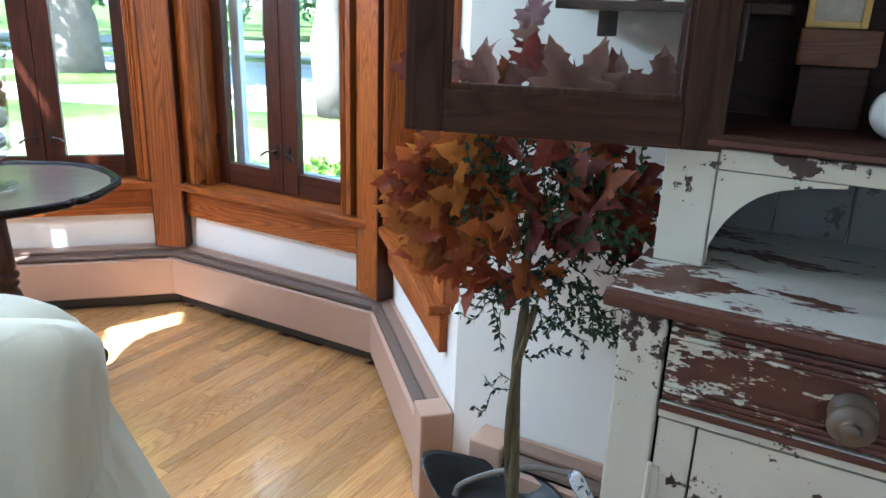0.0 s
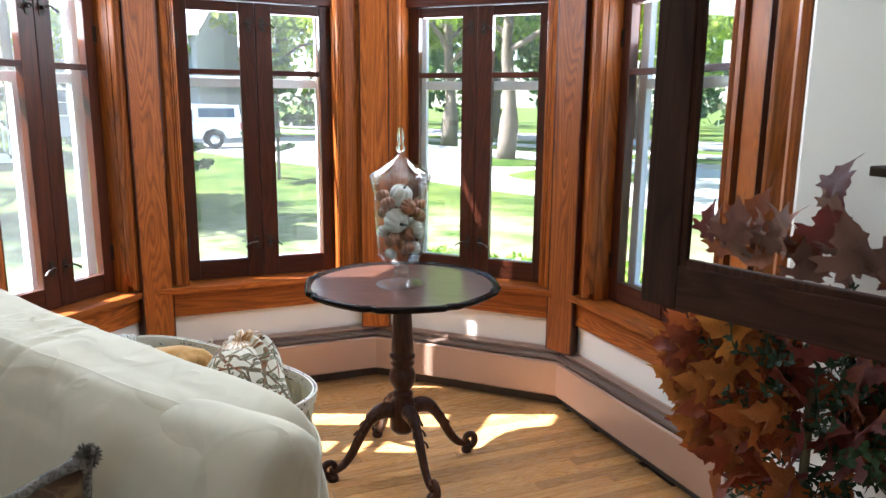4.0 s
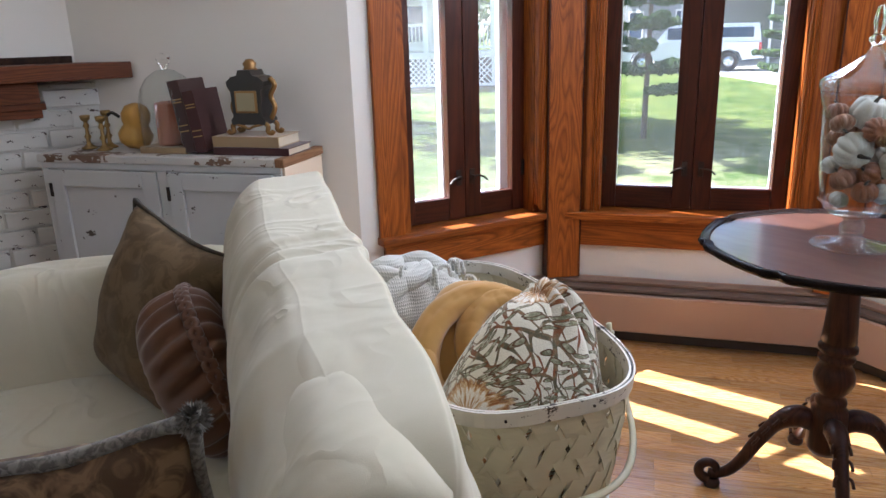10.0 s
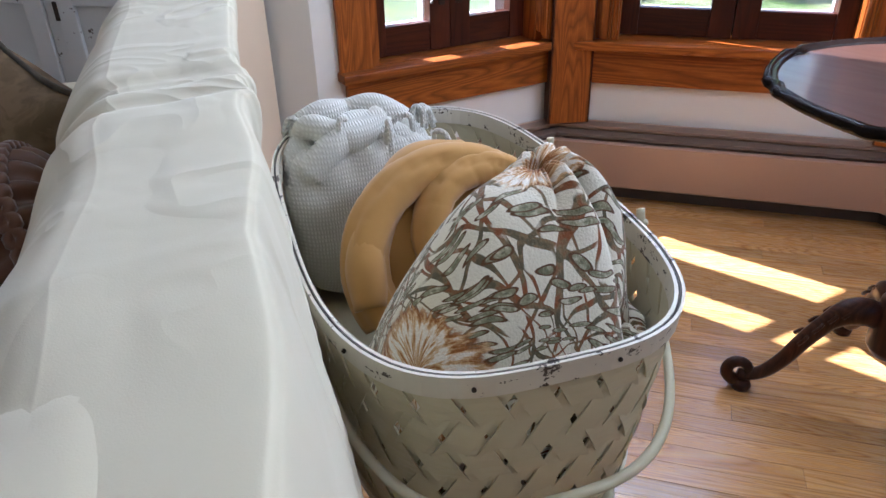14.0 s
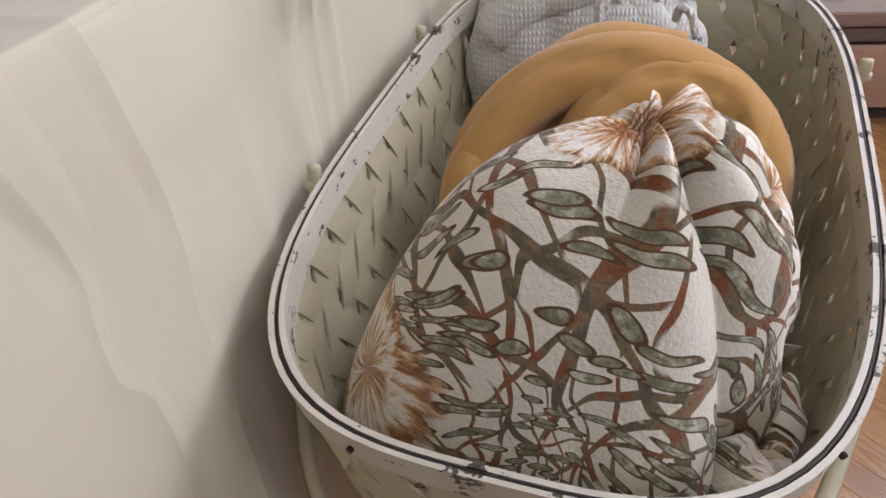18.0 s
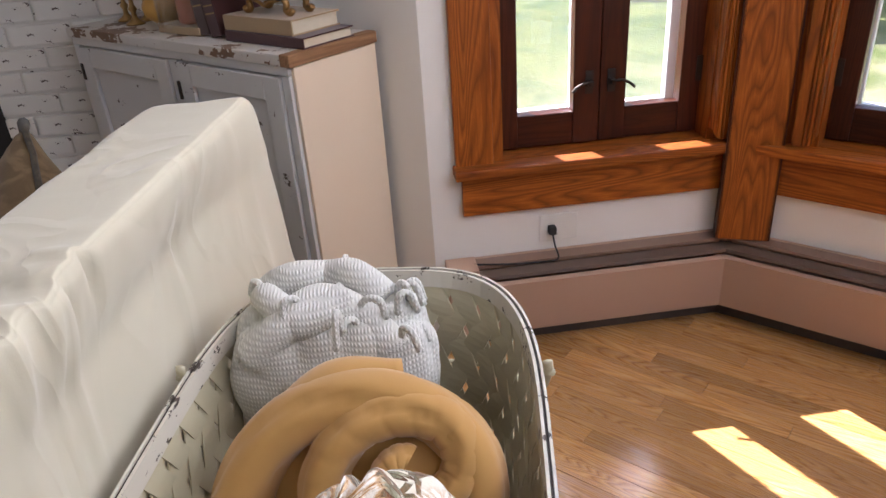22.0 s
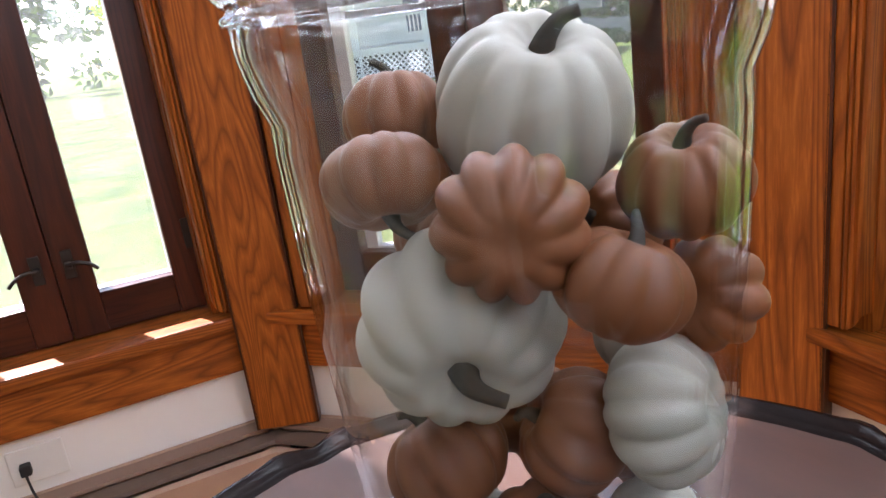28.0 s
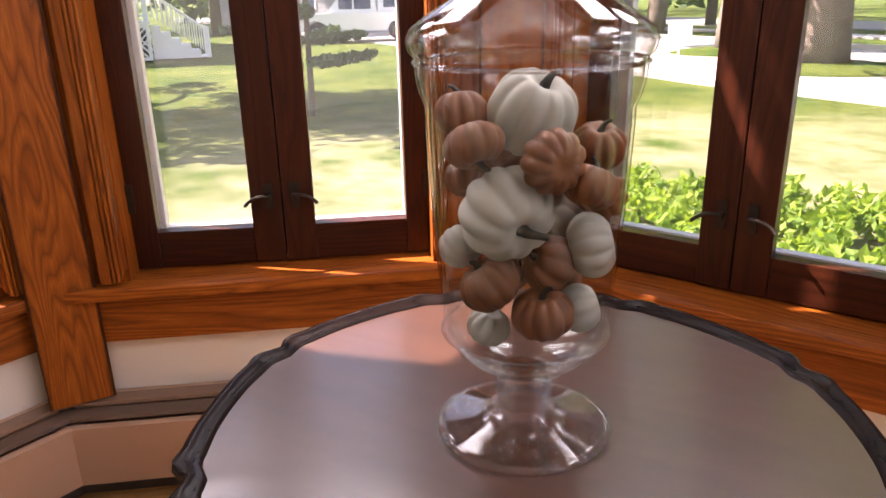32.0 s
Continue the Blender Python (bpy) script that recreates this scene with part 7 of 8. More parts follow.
# dark upper cabinet
UZ = 1.131
part("upper_floor", box(-0.012, HW + 0.012, UY - 0.016, HD, UZ, UZ + 0.022, bev=0.006), H_DARK, hutch, "dark brown lower moulding")
part("upper_wall", box(0.0, 0.02, UY, HD, UZ + 0.023, 2.12), H_DARK_V, hutch)
part("upper_wall", box(HW - 0.02, HW, UY, HD, UZ + 0.023, 2.12), H_DARK_V, hutch)
part("upper_back", box(0.021, HW - 0.021, HD - 0.014, HD - 0.001, UZ + 0.023, 2.12), H_INSIDE, hutch)
part("upper_top", box(-0.03, HW + 0.03, UY - 0.03, HD, 2.121, 2.16, bev=0.01), H_DARK, hutch)
part("upper_shelf", box(0.021, HW - 0.021, UY + 0.03, HD - 0.015, 1.62, 1.64), H_INSIDE, hutch)
part("upper_stile", box(0.0, 0.055, UY - 0.012, UY - 0.0005, UZ + 0.023, 2.12, bev=0.003), H_DARK_V, hutch)
part("upper_stile", box(HW - 0.055, HW, UY - 0.012, UY - 0.0005, UZ + 0.023, 2.12, bev=0.003), H_DARK_V, hutch)
part("chipped_line", box(0.056, HW - 0.056, UY - 0.0175, UY - 0.016, UZ + 0.004, UZ + 0.012), H_EDGE, hutch)
# glazed door swung wide open
gd = new("glass_door")
gd.parent = hutch
gd["label"] = "dark wooden glazed door standing wide open"
gdm = Matrix(((-0.866, -0.5, 0, 0.643), (0.5, -0.866, 0, 1.291), (0, 0, 1, 0), (0, 0, 0, 1)))
gd.matrix_basis = HUTCH.inverted() @ gdm
GW = 0.511
for nm, xa, xb, za, zz, mt in (("stile", 0.0, 0.062, 1.124, 2.08, H_DARK_V), ("stile", GW - 0.066, GW, 1.124, 2.08, H_DARK_V), ("bottom_rail", 0.062, GW - 0.066, 1.124, 1.195, H_DARK), ("top_rail", 0.062, GW - 0.066, 2.01, 2.08, H_DARK)):
    part(nm, box(xa, xb, -0.012, 0.012, za, zz, bev=0.003), mt, gd)
for nm, xa, xb, za, zz in (("bead", 0.06, 0.072, 1.193, 2.012), ("bead", GW - 0.076, GW - 0.064, 1.193, 2.012), ("bead", 0.072, GW - 0.076, 1.193, 1.206), ("bead", 0.072, GW - 0.076, 2.0, 2.012)):
    part(nm, box(xa, xb, -0.006, 0.008, za, zz, bev=0.003), H_DARK_V, gd)
ob = part("pane", box(0.07, GW - 0.074, -0.001, 0.001, 1.204, 2.002), DOOR_PANE, gd)
ob.visible_shadow = False
for z in (1.3, 1.9):
    part("hinge", tube([(-0.006, 0.0, z - 0.04), (-0.006, 0.0, z + 0.04)], 0.006, 8), IRON, gd)

# things in the upper cabinet
GOLD = painted("gilt_frame", (0.55, 0.38, 0.12), 0.3, 0.2, 20)
CARD = painted("dark_picture", (0.42, 0.39, 0.33), 0.6, 0.7, 30)
fr = thing("picture_frame", "small gilt picture frame with a sepia flower print", "picture", HUTCH @ pose(0.2, 0.345, 1.318, 12, 0, 4))
for xa, xb, za, zz in ((-0.045, -0.034, -0.006, 0.11), (0.034, 0.045, -0.006, 0.11), (-0.034, 0.034, -0.006, 0.005), (-0.034, 0.034, 0.099, 0.11)):
    part("moulding", box(xa, xb, -0.006, 0.006, za, zz, bev=0.002), GOLD, fr, "gilt moulding")
part("print", box(-0.034, 0.034, -0.001, 0.004, 0.005, 0.099), CARD, fr, "sepia print")
BLOCKWOOD = wood("brown_box_wood", (0.05, 0.02, 0.01), (0.11, 0.045, 0.02), (0.15, 0.065, 0.03), "x", 0.5)
bxo = thing("wooden_box", "brown wooden box standing in the dark cabinet", "box", HUTCH @ pose(0.208, 0.36, UZ + 0.023, 0, 0, 3))
part("body", box(-0.05, 0.05, -0.036, 0.04, 0.0, 0.098, bev=0.003), H_INSIDE, bxo, "dark box body")
part("lid", box(-0.058, 0.058, -0.044, 0.044, 0.099, 0.156, bev=0.004), BLOCKWOOD, bxo)
pk = blob(0.052, 0.052, 0.042, 2.0, 40, 20, fold=lambda p: 0.05 * math.cos(9 * math.atan2(p.y, p.x)) * (1 - p.z * p.z))
vase = thing("ceramic_gourd", "round ribbed white ceramic gourd", "ornament", HUTCH @ pose(0.322, 0.26, UZ + 0.063))
part("body", pk, WHITE_PAINT, vase, smooth=True)
part("stem", tube(smooth_path([(0, 0, 0.035), (0.004, 0, 0.05), (0.012, 0.004, 0.06)], 4), [0.008] * 8 + [0.006], 8), WHITE_PAINT, vase)


def mn(n, m, z):
    """World point from the two slanting coordinates."""
    return Vector(((m - n) * HALF, (m + n) * HALF, z))


# ---- dark shelf with candlesticks on the slanting east wall ----
SHELF_DARK = wood("dark_shelf_wood", (0.03, 0.018, 0.012), (0.07, 0.042, 0.028), (0.10, 0.065, 0.045), "x", 0.5)
EAST = Matrix(((HALF, HALF, 0, 0), (-HALF, HALF, 0, 0), (0, 0, 1, 0), (0, 0, 0, 1)))   # x towards the hutch, y out of the room


def east(n, m, z=0.0):
    return Matrix.Translation(mn(n, m, z)) @ EAST


ws = thing("wall_shelf", "narrow dark wooden shelf fixed on the white wall", "shelf", east(0.833, 1.575, 1.33))
part("board", box(0.0, 0.42, 0.0, 0.132, 0.0, 0.017, bev=0.003), SHELF_DARK, ws)
for x in (0.08, 0.34):
    part("bracket", box(x - 0.008, x + 0.008, 0.05, 0.132, -0.05, -0.0005, bev=0.003), SHELF_DARK, ws)
stick = lathe([(0, 0), (0.026, 0), (0.027, 0.006), (0.020, 0.012), (0.011, 0.022), (0.010, 0.04), (0.016, 0.05), (0.010, 0.06), (0.008, 0.10), (0.012, 0.13), (0.015, 0.15), (0.009, 0.165), (0.016, 0.18), (0.016, 0.19), (0, 0.19)], 20)
c1 = thing("candlestick", "dark turned wooden candlestick on the wall shelf", "candlestick", east(0.665, 1.63, 1.348), group="candlesticks on the east shelf")
part("shaft", stick, DARK_WOOD, c1, smooth=True)
part("candle", lathe([(0, 0.19), (0.011, 0.19), (0.011, 0.33), (0.004, 0.336), (0, 0.336)], 16), DARK_WOOD, c1, "dark taper candle")
copy_thing(c1, east(0.545, 1.63, 1.348))

# ---- artificial autumn tree in a black coal scuttle ----
def leaf_paint(name, stops, through=0.45):
    m = mat(name, stops[0], 0.55)
    vec = coords(m)
    info = node(m, "ShaderNodeObjectInfo")
    base = ramp(m, info.outputs["Random"], [(k / max(1, len(stops) - 1), c) for k, c in enumerate(stops)])
    vein = node(m, "ShaderNodeTexWave", Scale=9.0, Distortion=6.0, Detail=3.0)
    wire(m, vec, vein.inputs["Vector"])
    c = mixed(m, noise_tex(m, vec, 28, 4), base, mixed(m, 1.0, base, (0.45, 0.28, 0.22), "MULTIPLY"))
    wire(m, c, bsdf(m).inputs["Base Color"])
    bsdf(m).inputs["Specular IOR Level"].default_value = 0.3
    bump(m, vein.outputs["Fac"], 0.25, 0.002)
    tr = node(m, "ShaderNodeBsdfTranslucent")
    wire(m, c, tr.inputs["Color"])
    mx = node(m, "ShaderNodeMixShader", Fac=through)
    wire(m, bsdf(m).outputs[0], mx.inputs[1])
    wire(m, tr.outputs[0], mx.inputs[2])
    wire(m, mx.outputs[0], m.node_tree.nodes["Material Output"].inputs["Surface"])
    return m


OCHRE = leaf_paint("ochre_leaf", [(0.40, 0.13, 0.025), (0.52, 0.21, 0.035), (0.36, 0.085, 0.024), (0.28, 0.065, 0.025)])
WINE = leaf_paint("wine_red_leaf", [(0.15, 0.03, 0.026), (0.22, 0.05, 0.03), (0.17, 0.065, 0.07), (0.28, 0.08, 0.03), (0.36, 0.125, 0.03)])
BACKLEAF = leaf_paint("pale_leaf_back", [(0.30, 0.17, 0.12), (0.24, 0.12, 0.09), (0.33, 0.21, 0.15)])
SPRIG = leaf_paint("green_sprig_leaf", [(0.030, 0.065, 0.028), (0.045, 0.09, 0.035), (0.02, 0.048, 0.022)], 0.3)
BARK = wood("olive_stem_bark", (0.05, 0.038, 0.018), (0.11, 0.085, 0.042), (0.16, 0.13, 0.07), "z", 0.7)
SCUTTLE = painted("black_scuttle_metal", (0.018, 0.017, 0.016), 0.42, 0.5, 12)


def maple_leaf(curl, twist):
    """A five-lobed leaf with toothed lobes; its stalk end at the origin, tip along +y, one unit long."""
    half = [(0.0, 0.0), (0.07, 0.015), (0.20, -0.06), (0.32, -0.03), (0.28, 0.07), (0.36, 0.13), (0.55, 0.16), (0.47, 0.26), (0.58, 0.40), (0.44, 0.40), (0.33, 0.36), (0.22, 0.36), (0.17, 0.44), (0.27, 0.60), (0.19, 0.63), (0.16, 0.74), (0.08, 0.82), (0.0, 1.0)]
    bm = bmesh.new()
    spine = {}
    def lift(x, y):
        return Vector((x, y, 0.30 * abs(x) ** 1.3 * math.cos(twist) - curl * (y - 0.3) ** 2 + 0.05 * math.sin(9 * x + 7 * y + twist)))
    for s in (-1, 1):
        ring = [bm.verts.new(lift(s * x, y)) for x, y in half]
        mid = [bm.verts.new(lift(0.0, y)) for y in (0.25, 0.5, 0.75)]
        order = [(0, 1, 2, mid[0]), (2, 3, 4, mid[0]), (4, 5, mid[0]), (5, 6, 7, mid[0]), (7, 8, 9, mid[0]), (9, 10, mid[0]), (10, 11, mid[0]), (11, 12, mid[1], mid[0]), (12, 13, 14, mid[1]), (14, 15, mid[1]), (15, 16, mid[2], mid[1]), (16, 17, mid[2])]
        for q in order:
            bm.faces.new([ring[i] if isinstance(i, int) else i for i in q])
    bmesh.ops.remove_doubles(bm, verts=bm.verts, dist=1e-4)
    return bm


def aim(p, d, face, size):
    """A leaf at p pointing along d, its face turned to the given way."""
    y = d.normalized()
    x = y.cross(face).normalized()
    z = x.cross(y)
    return Matrix(((x.x * size, y.x * size, z.x * size, p.x), (x.y * size, y.y * size, z.y * size, p.y), (x.z * size, y.z * size, z.z * size, p.z), (0, 0, 0, 1)))


rnd = random.Random(11)
pot_at = mn(0.845, 1.515, 0.0)
sc = thing("coal_scuttle", "black metal coal scuttle used as a plant pot", "scuttle", Matrix.Translation(pot_at) @ EAST)
bm = bmesh.new()
rows, SEG = [], 40
for r, z in ((0.0, 0.004), (0.085, 0.004), (0.09, 0.0), (0.098, 0.03), (0.115, 0.10), (0.13, 0.17), (0.142, 0.225), (0.150, 0.236), (0.141, 0.228), (0.125, 0.165), (0.0, 0.165)):
    ring = []
    for i in range(SEG):
        a = 2 * math.pi * i / SEG
        lip = max(0.0, math.cos(a - math.pi)) ** 3 * max(0.0, (z - 0.08) / 0.16)
        ring.append(bm.verts.new(((r + lip * 0.07) * math.cos(a), (r * 0.86) * math.sin(a), z + lip * 0.045)))
    rows.append(ring)
for a, b in zip(rows, rows[1:]):
    for i in range(SEG):
        bm.faces.new((a[i], a[(i + 1) % SEG], b[(i + 1) % SEG], b[i]))
bmesh.ops.remove_doubles(bm, verts=bm.verts, dist=1e-5)
part("bucket", bm, SCUTTLE, sc, smooth=True)
part("bail", tube(smooth_path([(-0.10, -0.05, 0.235), (-0.09, -0.035, 0.262), (-0.02, 0.0, 0.30), (0.06, 0.03, 0.325), (0.15, 0.035, 0.34)], 5), 0.0075, 8), painted("grey_bail_metal", (0.14, 0.12, 0.10), 0.45, 0.2), sc, "bent grey metal bail")
GRIP = worn_paint("blue_white_porcelain", (0.78, 0.78, 0.78), (0.10, 0.14, 0.30), -0.03, -0.03, 1.0, scale=60, rough=0.15)
g = lathe([(0, 0), (0.010, 0), (0.015, 0.008), (0.018, 0.03), (0.0165, 0.05), (0.018, 0.07), (0.014, 0.088), (0.009, 0.094), (0, 0.094)], 20)
part("grip", g, GRIP, sc, "white and blue porcelain grip", smooth=True, m=Matrix.Translation((0.15, 0.035, 0.344)) @ Matrix.Rotation(radians(146), 4, "Y"))
part("soil", lathe([(0.0, 0.19), (0.118, 0.186)], 24, m=Matrix.Diagonal((1, 0.85, 1, 1))), BLACK, sc, "dark filling")

tree = thing("artificial_tree", "artificial maple tree with ochre and wine-red autumn leaves in a scuttle", "plant")
S0, S1, S2 = Vector((0.485, 1.639, 0.19)), Vector((0.478, 1.652, 0.58)), Vector((0.473, 1.617, 0.75))
part("stem", tube(smooth_path([S0, (0.486, 1.642, 0.35), S1, S2, (0.47, 1.625, 0.98)], 8), [0.0135] * 8 + [0.011] * 16 + [0.008] * 9, 10), BARK, tree, smooth=True)
twist_path = []
for k in range(30):
    t = k / 29
    c = S0.lerp(S1, t / 0.7) if t < 0.7 else S1.lerp(S2, (t - 0.7) / 0.3)
    r = 0.014 + 0.03 * max(0, t - 0.7)
    twist_path.append(c + Vector((math.cos(1 + 4.5 * t) * r, math.sin(1 + 4.5 * t) * r, 0)))
part("stem", tube(twist_path, 0.0075, 8), BARK, tree, "thinner stem twined round the other", smooth=True)
TOWARD = Vector((-HALF, -HALF, 0.0))
leaf_data = []
for mt in (OCHRE, WINE, BACKLEAF):
    for curl, tw in ((0.35, 0.3), (0.8, 0.9), (-0.35, 0.1)):
        leaf_data.append(part("leaf", maple_leaf(curl, tw), mt, tree, smooth=True))
used = set()


def put_leaf(kind, p, d, face, size):
    v = rnd.randrange(3)
    ob = leaf_data[kind * 3 + v]
    m = aim(p, d, face, size)
    if (kind, v) in used:
        again(ob, m)
    else:
        used.add((kind, v))
        ob.matrix_basis = m


centre = mn(0.855, 1.53, 0.90)
for k in range(460):
    u, w = rnd.uniform(-1, 1), rnd.uniform(-1, 1)
    if u * u + w * w > 1.05 or (abs(u) < 0.25 and rnd.random() < 0.45) or (u < -0.3 and w < -0.15) or w < -0.8:
        continue
    if -0.7 < u < 0.1 and rnd.random() < 0.45:
        continue
    front = rnd.uniform(-1, 0.5)
    p = mn(0.855 + u * 0.25, 1.53 + 0.10 * front, 0.925 + 0.165 * w)
    way = (p - mn(0.855, 1.56, 0.86 + rnd.uniform(-0.05, 0.05)))
    way = (way.normalized() + Vector((rnd.uniform(-.4, .4), rnd.uniform(-.4, .4), rnd.uniform(-.45, .3)))).normalized()
    face = (TOWARD + Vector((rnd.uniform(-.6, .6), rnd.uniform(-.6, .6), rnd.uniform(-.1, .8)))).normalized()
    kind = 0 if u + rnd.uniform(-0.28, 0.28) > 0.0 else 1
    put_leaf(kind, p, way, face, rnd.uniform(0.055, 0.098))
tops = [(0.875, 1.24, 0.11), (0.86, 1.30, 0.12), (0.885, 1.19, 0.12), (0.855, 1.22, 0.11), (0.87, 1.27, 0.10)]
tops += [(0.58 + 0.02 * k, 1.145 + 0.05 * math.sin(k * 2.1) ** 2, rnd.uniform(0.10, 0.15)) for k in range(29)]
for n, z, h in tops:
    p = mn(n, 1.54 + rnd.uniform(-0.04, 0.06), z)
    put_leaf(2 if rnd.random() < 0.55 else 1, p, Vector((rnd.uniform(-.35, .35), rnd.uniform(-.35, .35), 1)), (TOWARD + Vector((rnd.uniform(-.8, .8), rnd.uniform(-.8, .8), 0.1))).normalized(), h * 0.72)


def sprig(count, length, seed):
    r = random.Random(seed)
    bm = bmesh.new()
    pts = smooth_path([(0, 0, 0), (0.02, length * 0.35, 0.012), (-0.01, length * 0.7, 0.01), (0.015, length, -0.02)], 6)
    tube(pts, 0.0014, 5, bm)
    for k in range(count):
        t = (k + 0.6) / count
        c = pts[min(len(pts) - 1, int(t * (len(pts) - 1)))]
        a = k * 2.4 + r.uniform(-.4, .4)
        d = Vector((math.cos(a), 0.75, math.sin(a))).normalized()
        side = d.cross(Vector((0, 1, 0.3))).normalized() * 0.0055
        L = r.uniform(0.016, 0.024)
        q = [c, c + d * L * 0.45 + side, c + d * L, c + d * L * 0.45 - side]
        bm.faces.new([bm.verts.new(v) for v in q])
    return bm


sprigs = [part("sprig", sprig(20, 0.12, 1), SPRIG, tree, "dark green small-leaved sprig"), part("sprig", sprig(26, 0.16, 2), SPRIG, tree, "dark green small-leaved sprig"), part("sprig", sprig(14, 0.09, 3), SPRIG, tree, "dark green small-leaved sprig")]
places = []
for k in range(115):
    u, w = rnd.uniform(-1.05, 0.35), rnd.uniform(-1, 0.9)
    p = mn(0.845 + u * 0.2, 1.53 + rnd.uniform(-0.09, 0.05), 0.90 + 0.14 * w)
    d = (p - mn(0.845, 1.55, 0.82)) + Vector((rnd.uniform(-.1, .1), rnd.uniform(-.1, .1), rnd.uniform(-.08, .06)))
    places.append((p, d))
for n, z, dn, dz in ((0.845, 0.74, 0.9, -0.5), (0.84, 0.72, 0.7, -0.9), (0.835, 0.69, -0.9, 0.2), (0.83, 0.63, -0.9, 0.25), (0.835, 0.55, 0.8, -0.2), (0.83, 0.53, 0.6, -0.5), (0.83, 0.77, -1, 0.3), (0.825, 0.80, -1, 0.1), (0.86, 0.79, 1, -0.3), (0.87, 0.81, 1, 0.0)):
    places.append((mn(n, 1.505, z), mn(dn, -0.15, dz)))
for k, (p, d) in enumerate(places):
    ob = sprigs[k % 3]
    m = aim(p, d, (TOWARD + Vector((rnd.uniform(-.8, .8), rnd.uniform(-.8, .8), 0.3))).normalized(), rnd.uniform(0.7, 1.05))
    if k < 3:
        ob.matrix_basis = m
    else:
        again(ob, m)

# ---- outdoors ----
GZ = -0.5
EYE0 = Vector((-0.56, 2.32))


def polar(az, dist):
    """A place outdoors by bearing (degrees, from +x towards +y) and distance from the bay."""
    return Vector((EYE0.x + dist * math.cos(radians(az)), EYE0.y + dist * math.sin(radians(az)), GZ))


def lawn_grass(name):
    m = mat(name, (0.1, 0.17, 0.03), 0.95, spec=0.1)
    vec = coords(m)
    broad, mid, fine = noise_tex(m, vec, 0.35, 5), noise_tex(m, vec, 3.0, 5, 0.7), noise_tex(m, vec, 60, 4, 0.8)
    # dark and light noise patches imitate tree shade dappled over the grass
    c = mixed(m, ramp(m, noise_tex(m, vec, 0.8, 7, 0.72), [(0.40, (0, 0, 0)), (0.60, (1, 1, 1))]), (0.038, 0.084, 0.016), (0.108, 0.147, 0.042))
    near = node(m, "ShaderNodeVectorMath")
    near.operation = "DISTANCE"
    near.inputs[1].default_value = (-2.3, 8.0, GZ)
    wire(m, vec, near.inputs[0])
    # pale zone near the bay: dry grass plus bright sunlight put into its colour
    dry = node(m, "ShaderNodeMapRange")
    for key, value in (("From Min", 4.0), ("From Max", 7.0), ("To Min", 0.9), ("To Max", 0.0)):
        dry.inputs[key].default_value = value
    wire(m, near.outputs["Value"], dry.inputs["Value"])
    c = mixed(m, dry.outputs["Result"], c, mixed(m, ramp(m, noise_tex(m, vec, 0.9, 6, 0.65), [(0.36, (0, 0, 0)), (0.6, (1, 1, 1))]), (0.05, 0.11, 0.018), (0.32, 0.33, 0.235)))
    c = mixed(m, mid, c, mixed(m, 1.0, c, (1.35, 1.15, 1.0), "MULTIPLY"))
    c = mixed(m, fine, mixed(m, 1.0, c, (0.55, 0.6, 0.5), "MULTIPLY"), mixed(m, 1.0, c, (1.3, 1.25, 1.1), "MULTIPLY"))
    wire(m, c, bsdf(m).inputs["Base Color"])
    bump(m, fine, 0.8, 0.04)
    return m


def foliage(name, dark, light, through=0.45):
    m = mat(name, dark, 0.6, spec=0.25)
    info = node(m, "ShaderNodeNewGeometry")
    c = ramp(m, info.outputs["Random Per Island"], [(0.0, dark), (0.6, tuple((a + b) / 2 for a, b in zip(dark, light))), (1.0, light)])
    wire(m, c, bsdf(m).inputs["Base Color"])
    tr = node(m, "ShaderNodeBsdfTranslucent")
    wire(m, mixed(m, 1.0, c, (1.35, 1.45, 0.7), "MULTIPLY"), tr.inputs["Color"])
    mx = node(m, "ShaderNodeMixShader", Fac=through)
    wire(m, bsdf(m).outputs[0], mx.inputs[1])
    wire(m, tr.outputs[0], mx.inputs[2])
    wire(m, mx.outputs[0], m.node_tree.nodes["Material Output"].inputs["Surface"])
    return m


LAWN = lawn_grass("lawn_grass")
LEAF_BRIGHT = foliage("bright_maple_foliage", (0.12, 0.20, 0.022), (0.29, 0.37, 0.052), 0.5)
LEAF_DEEP = foliage("deep_green_foliage", (0.022, 0.055, 0.016), (0.06, 0.11, 0.03), 0.3)
NEEDLE = foliage("pine_needles", (0.05, 0.10, 0.045), (0.11, 0.17, 0.08), 0.35)
TRUNK = painted("rough_tree_bark", (0.16, 0.125, 0.095), 0.9, 0.5, 4)
CONCRETE = painted("pale_concrete", (0.42, 0.405, 0.38), 0.9, 0.15, 0.8)
SIDING = painted("white_house_siding", (0.74, 0.74, 0.72), 0.6, 0.06, 1.0)
TRIMWHITE = painted("white_outdoor_paint", (0.8, 0.8, 0.78), 0.5, 0.06)
SHINGLE = painted("grey_roof_shingle", (0.20, 0.20, 0.21), 0.9, 0.35, 6)
TINTED = mat("tinted_car_glass", (0.03, 0.06, 0.12), 0.05)
TYRE = painted("tyre_rubber", (0.02, 0.02, 0.02), 0.8, 0.2)
CHROME = mat("bright_rim_metal", (0.6, 0.6, 0.62), 0.25, 0.9)
CARWHITE = mat("white_car_paint", (0.78, 0.78, 0.8), 0.22)
CARWHITE.node_tree.nodes["Principled BSDF"].inputs["Coat Weight"].default_value = 0.5
REDLAMP = mat("red_lamp_plastic", (0.45, 0.02, 0.02), 0.2)

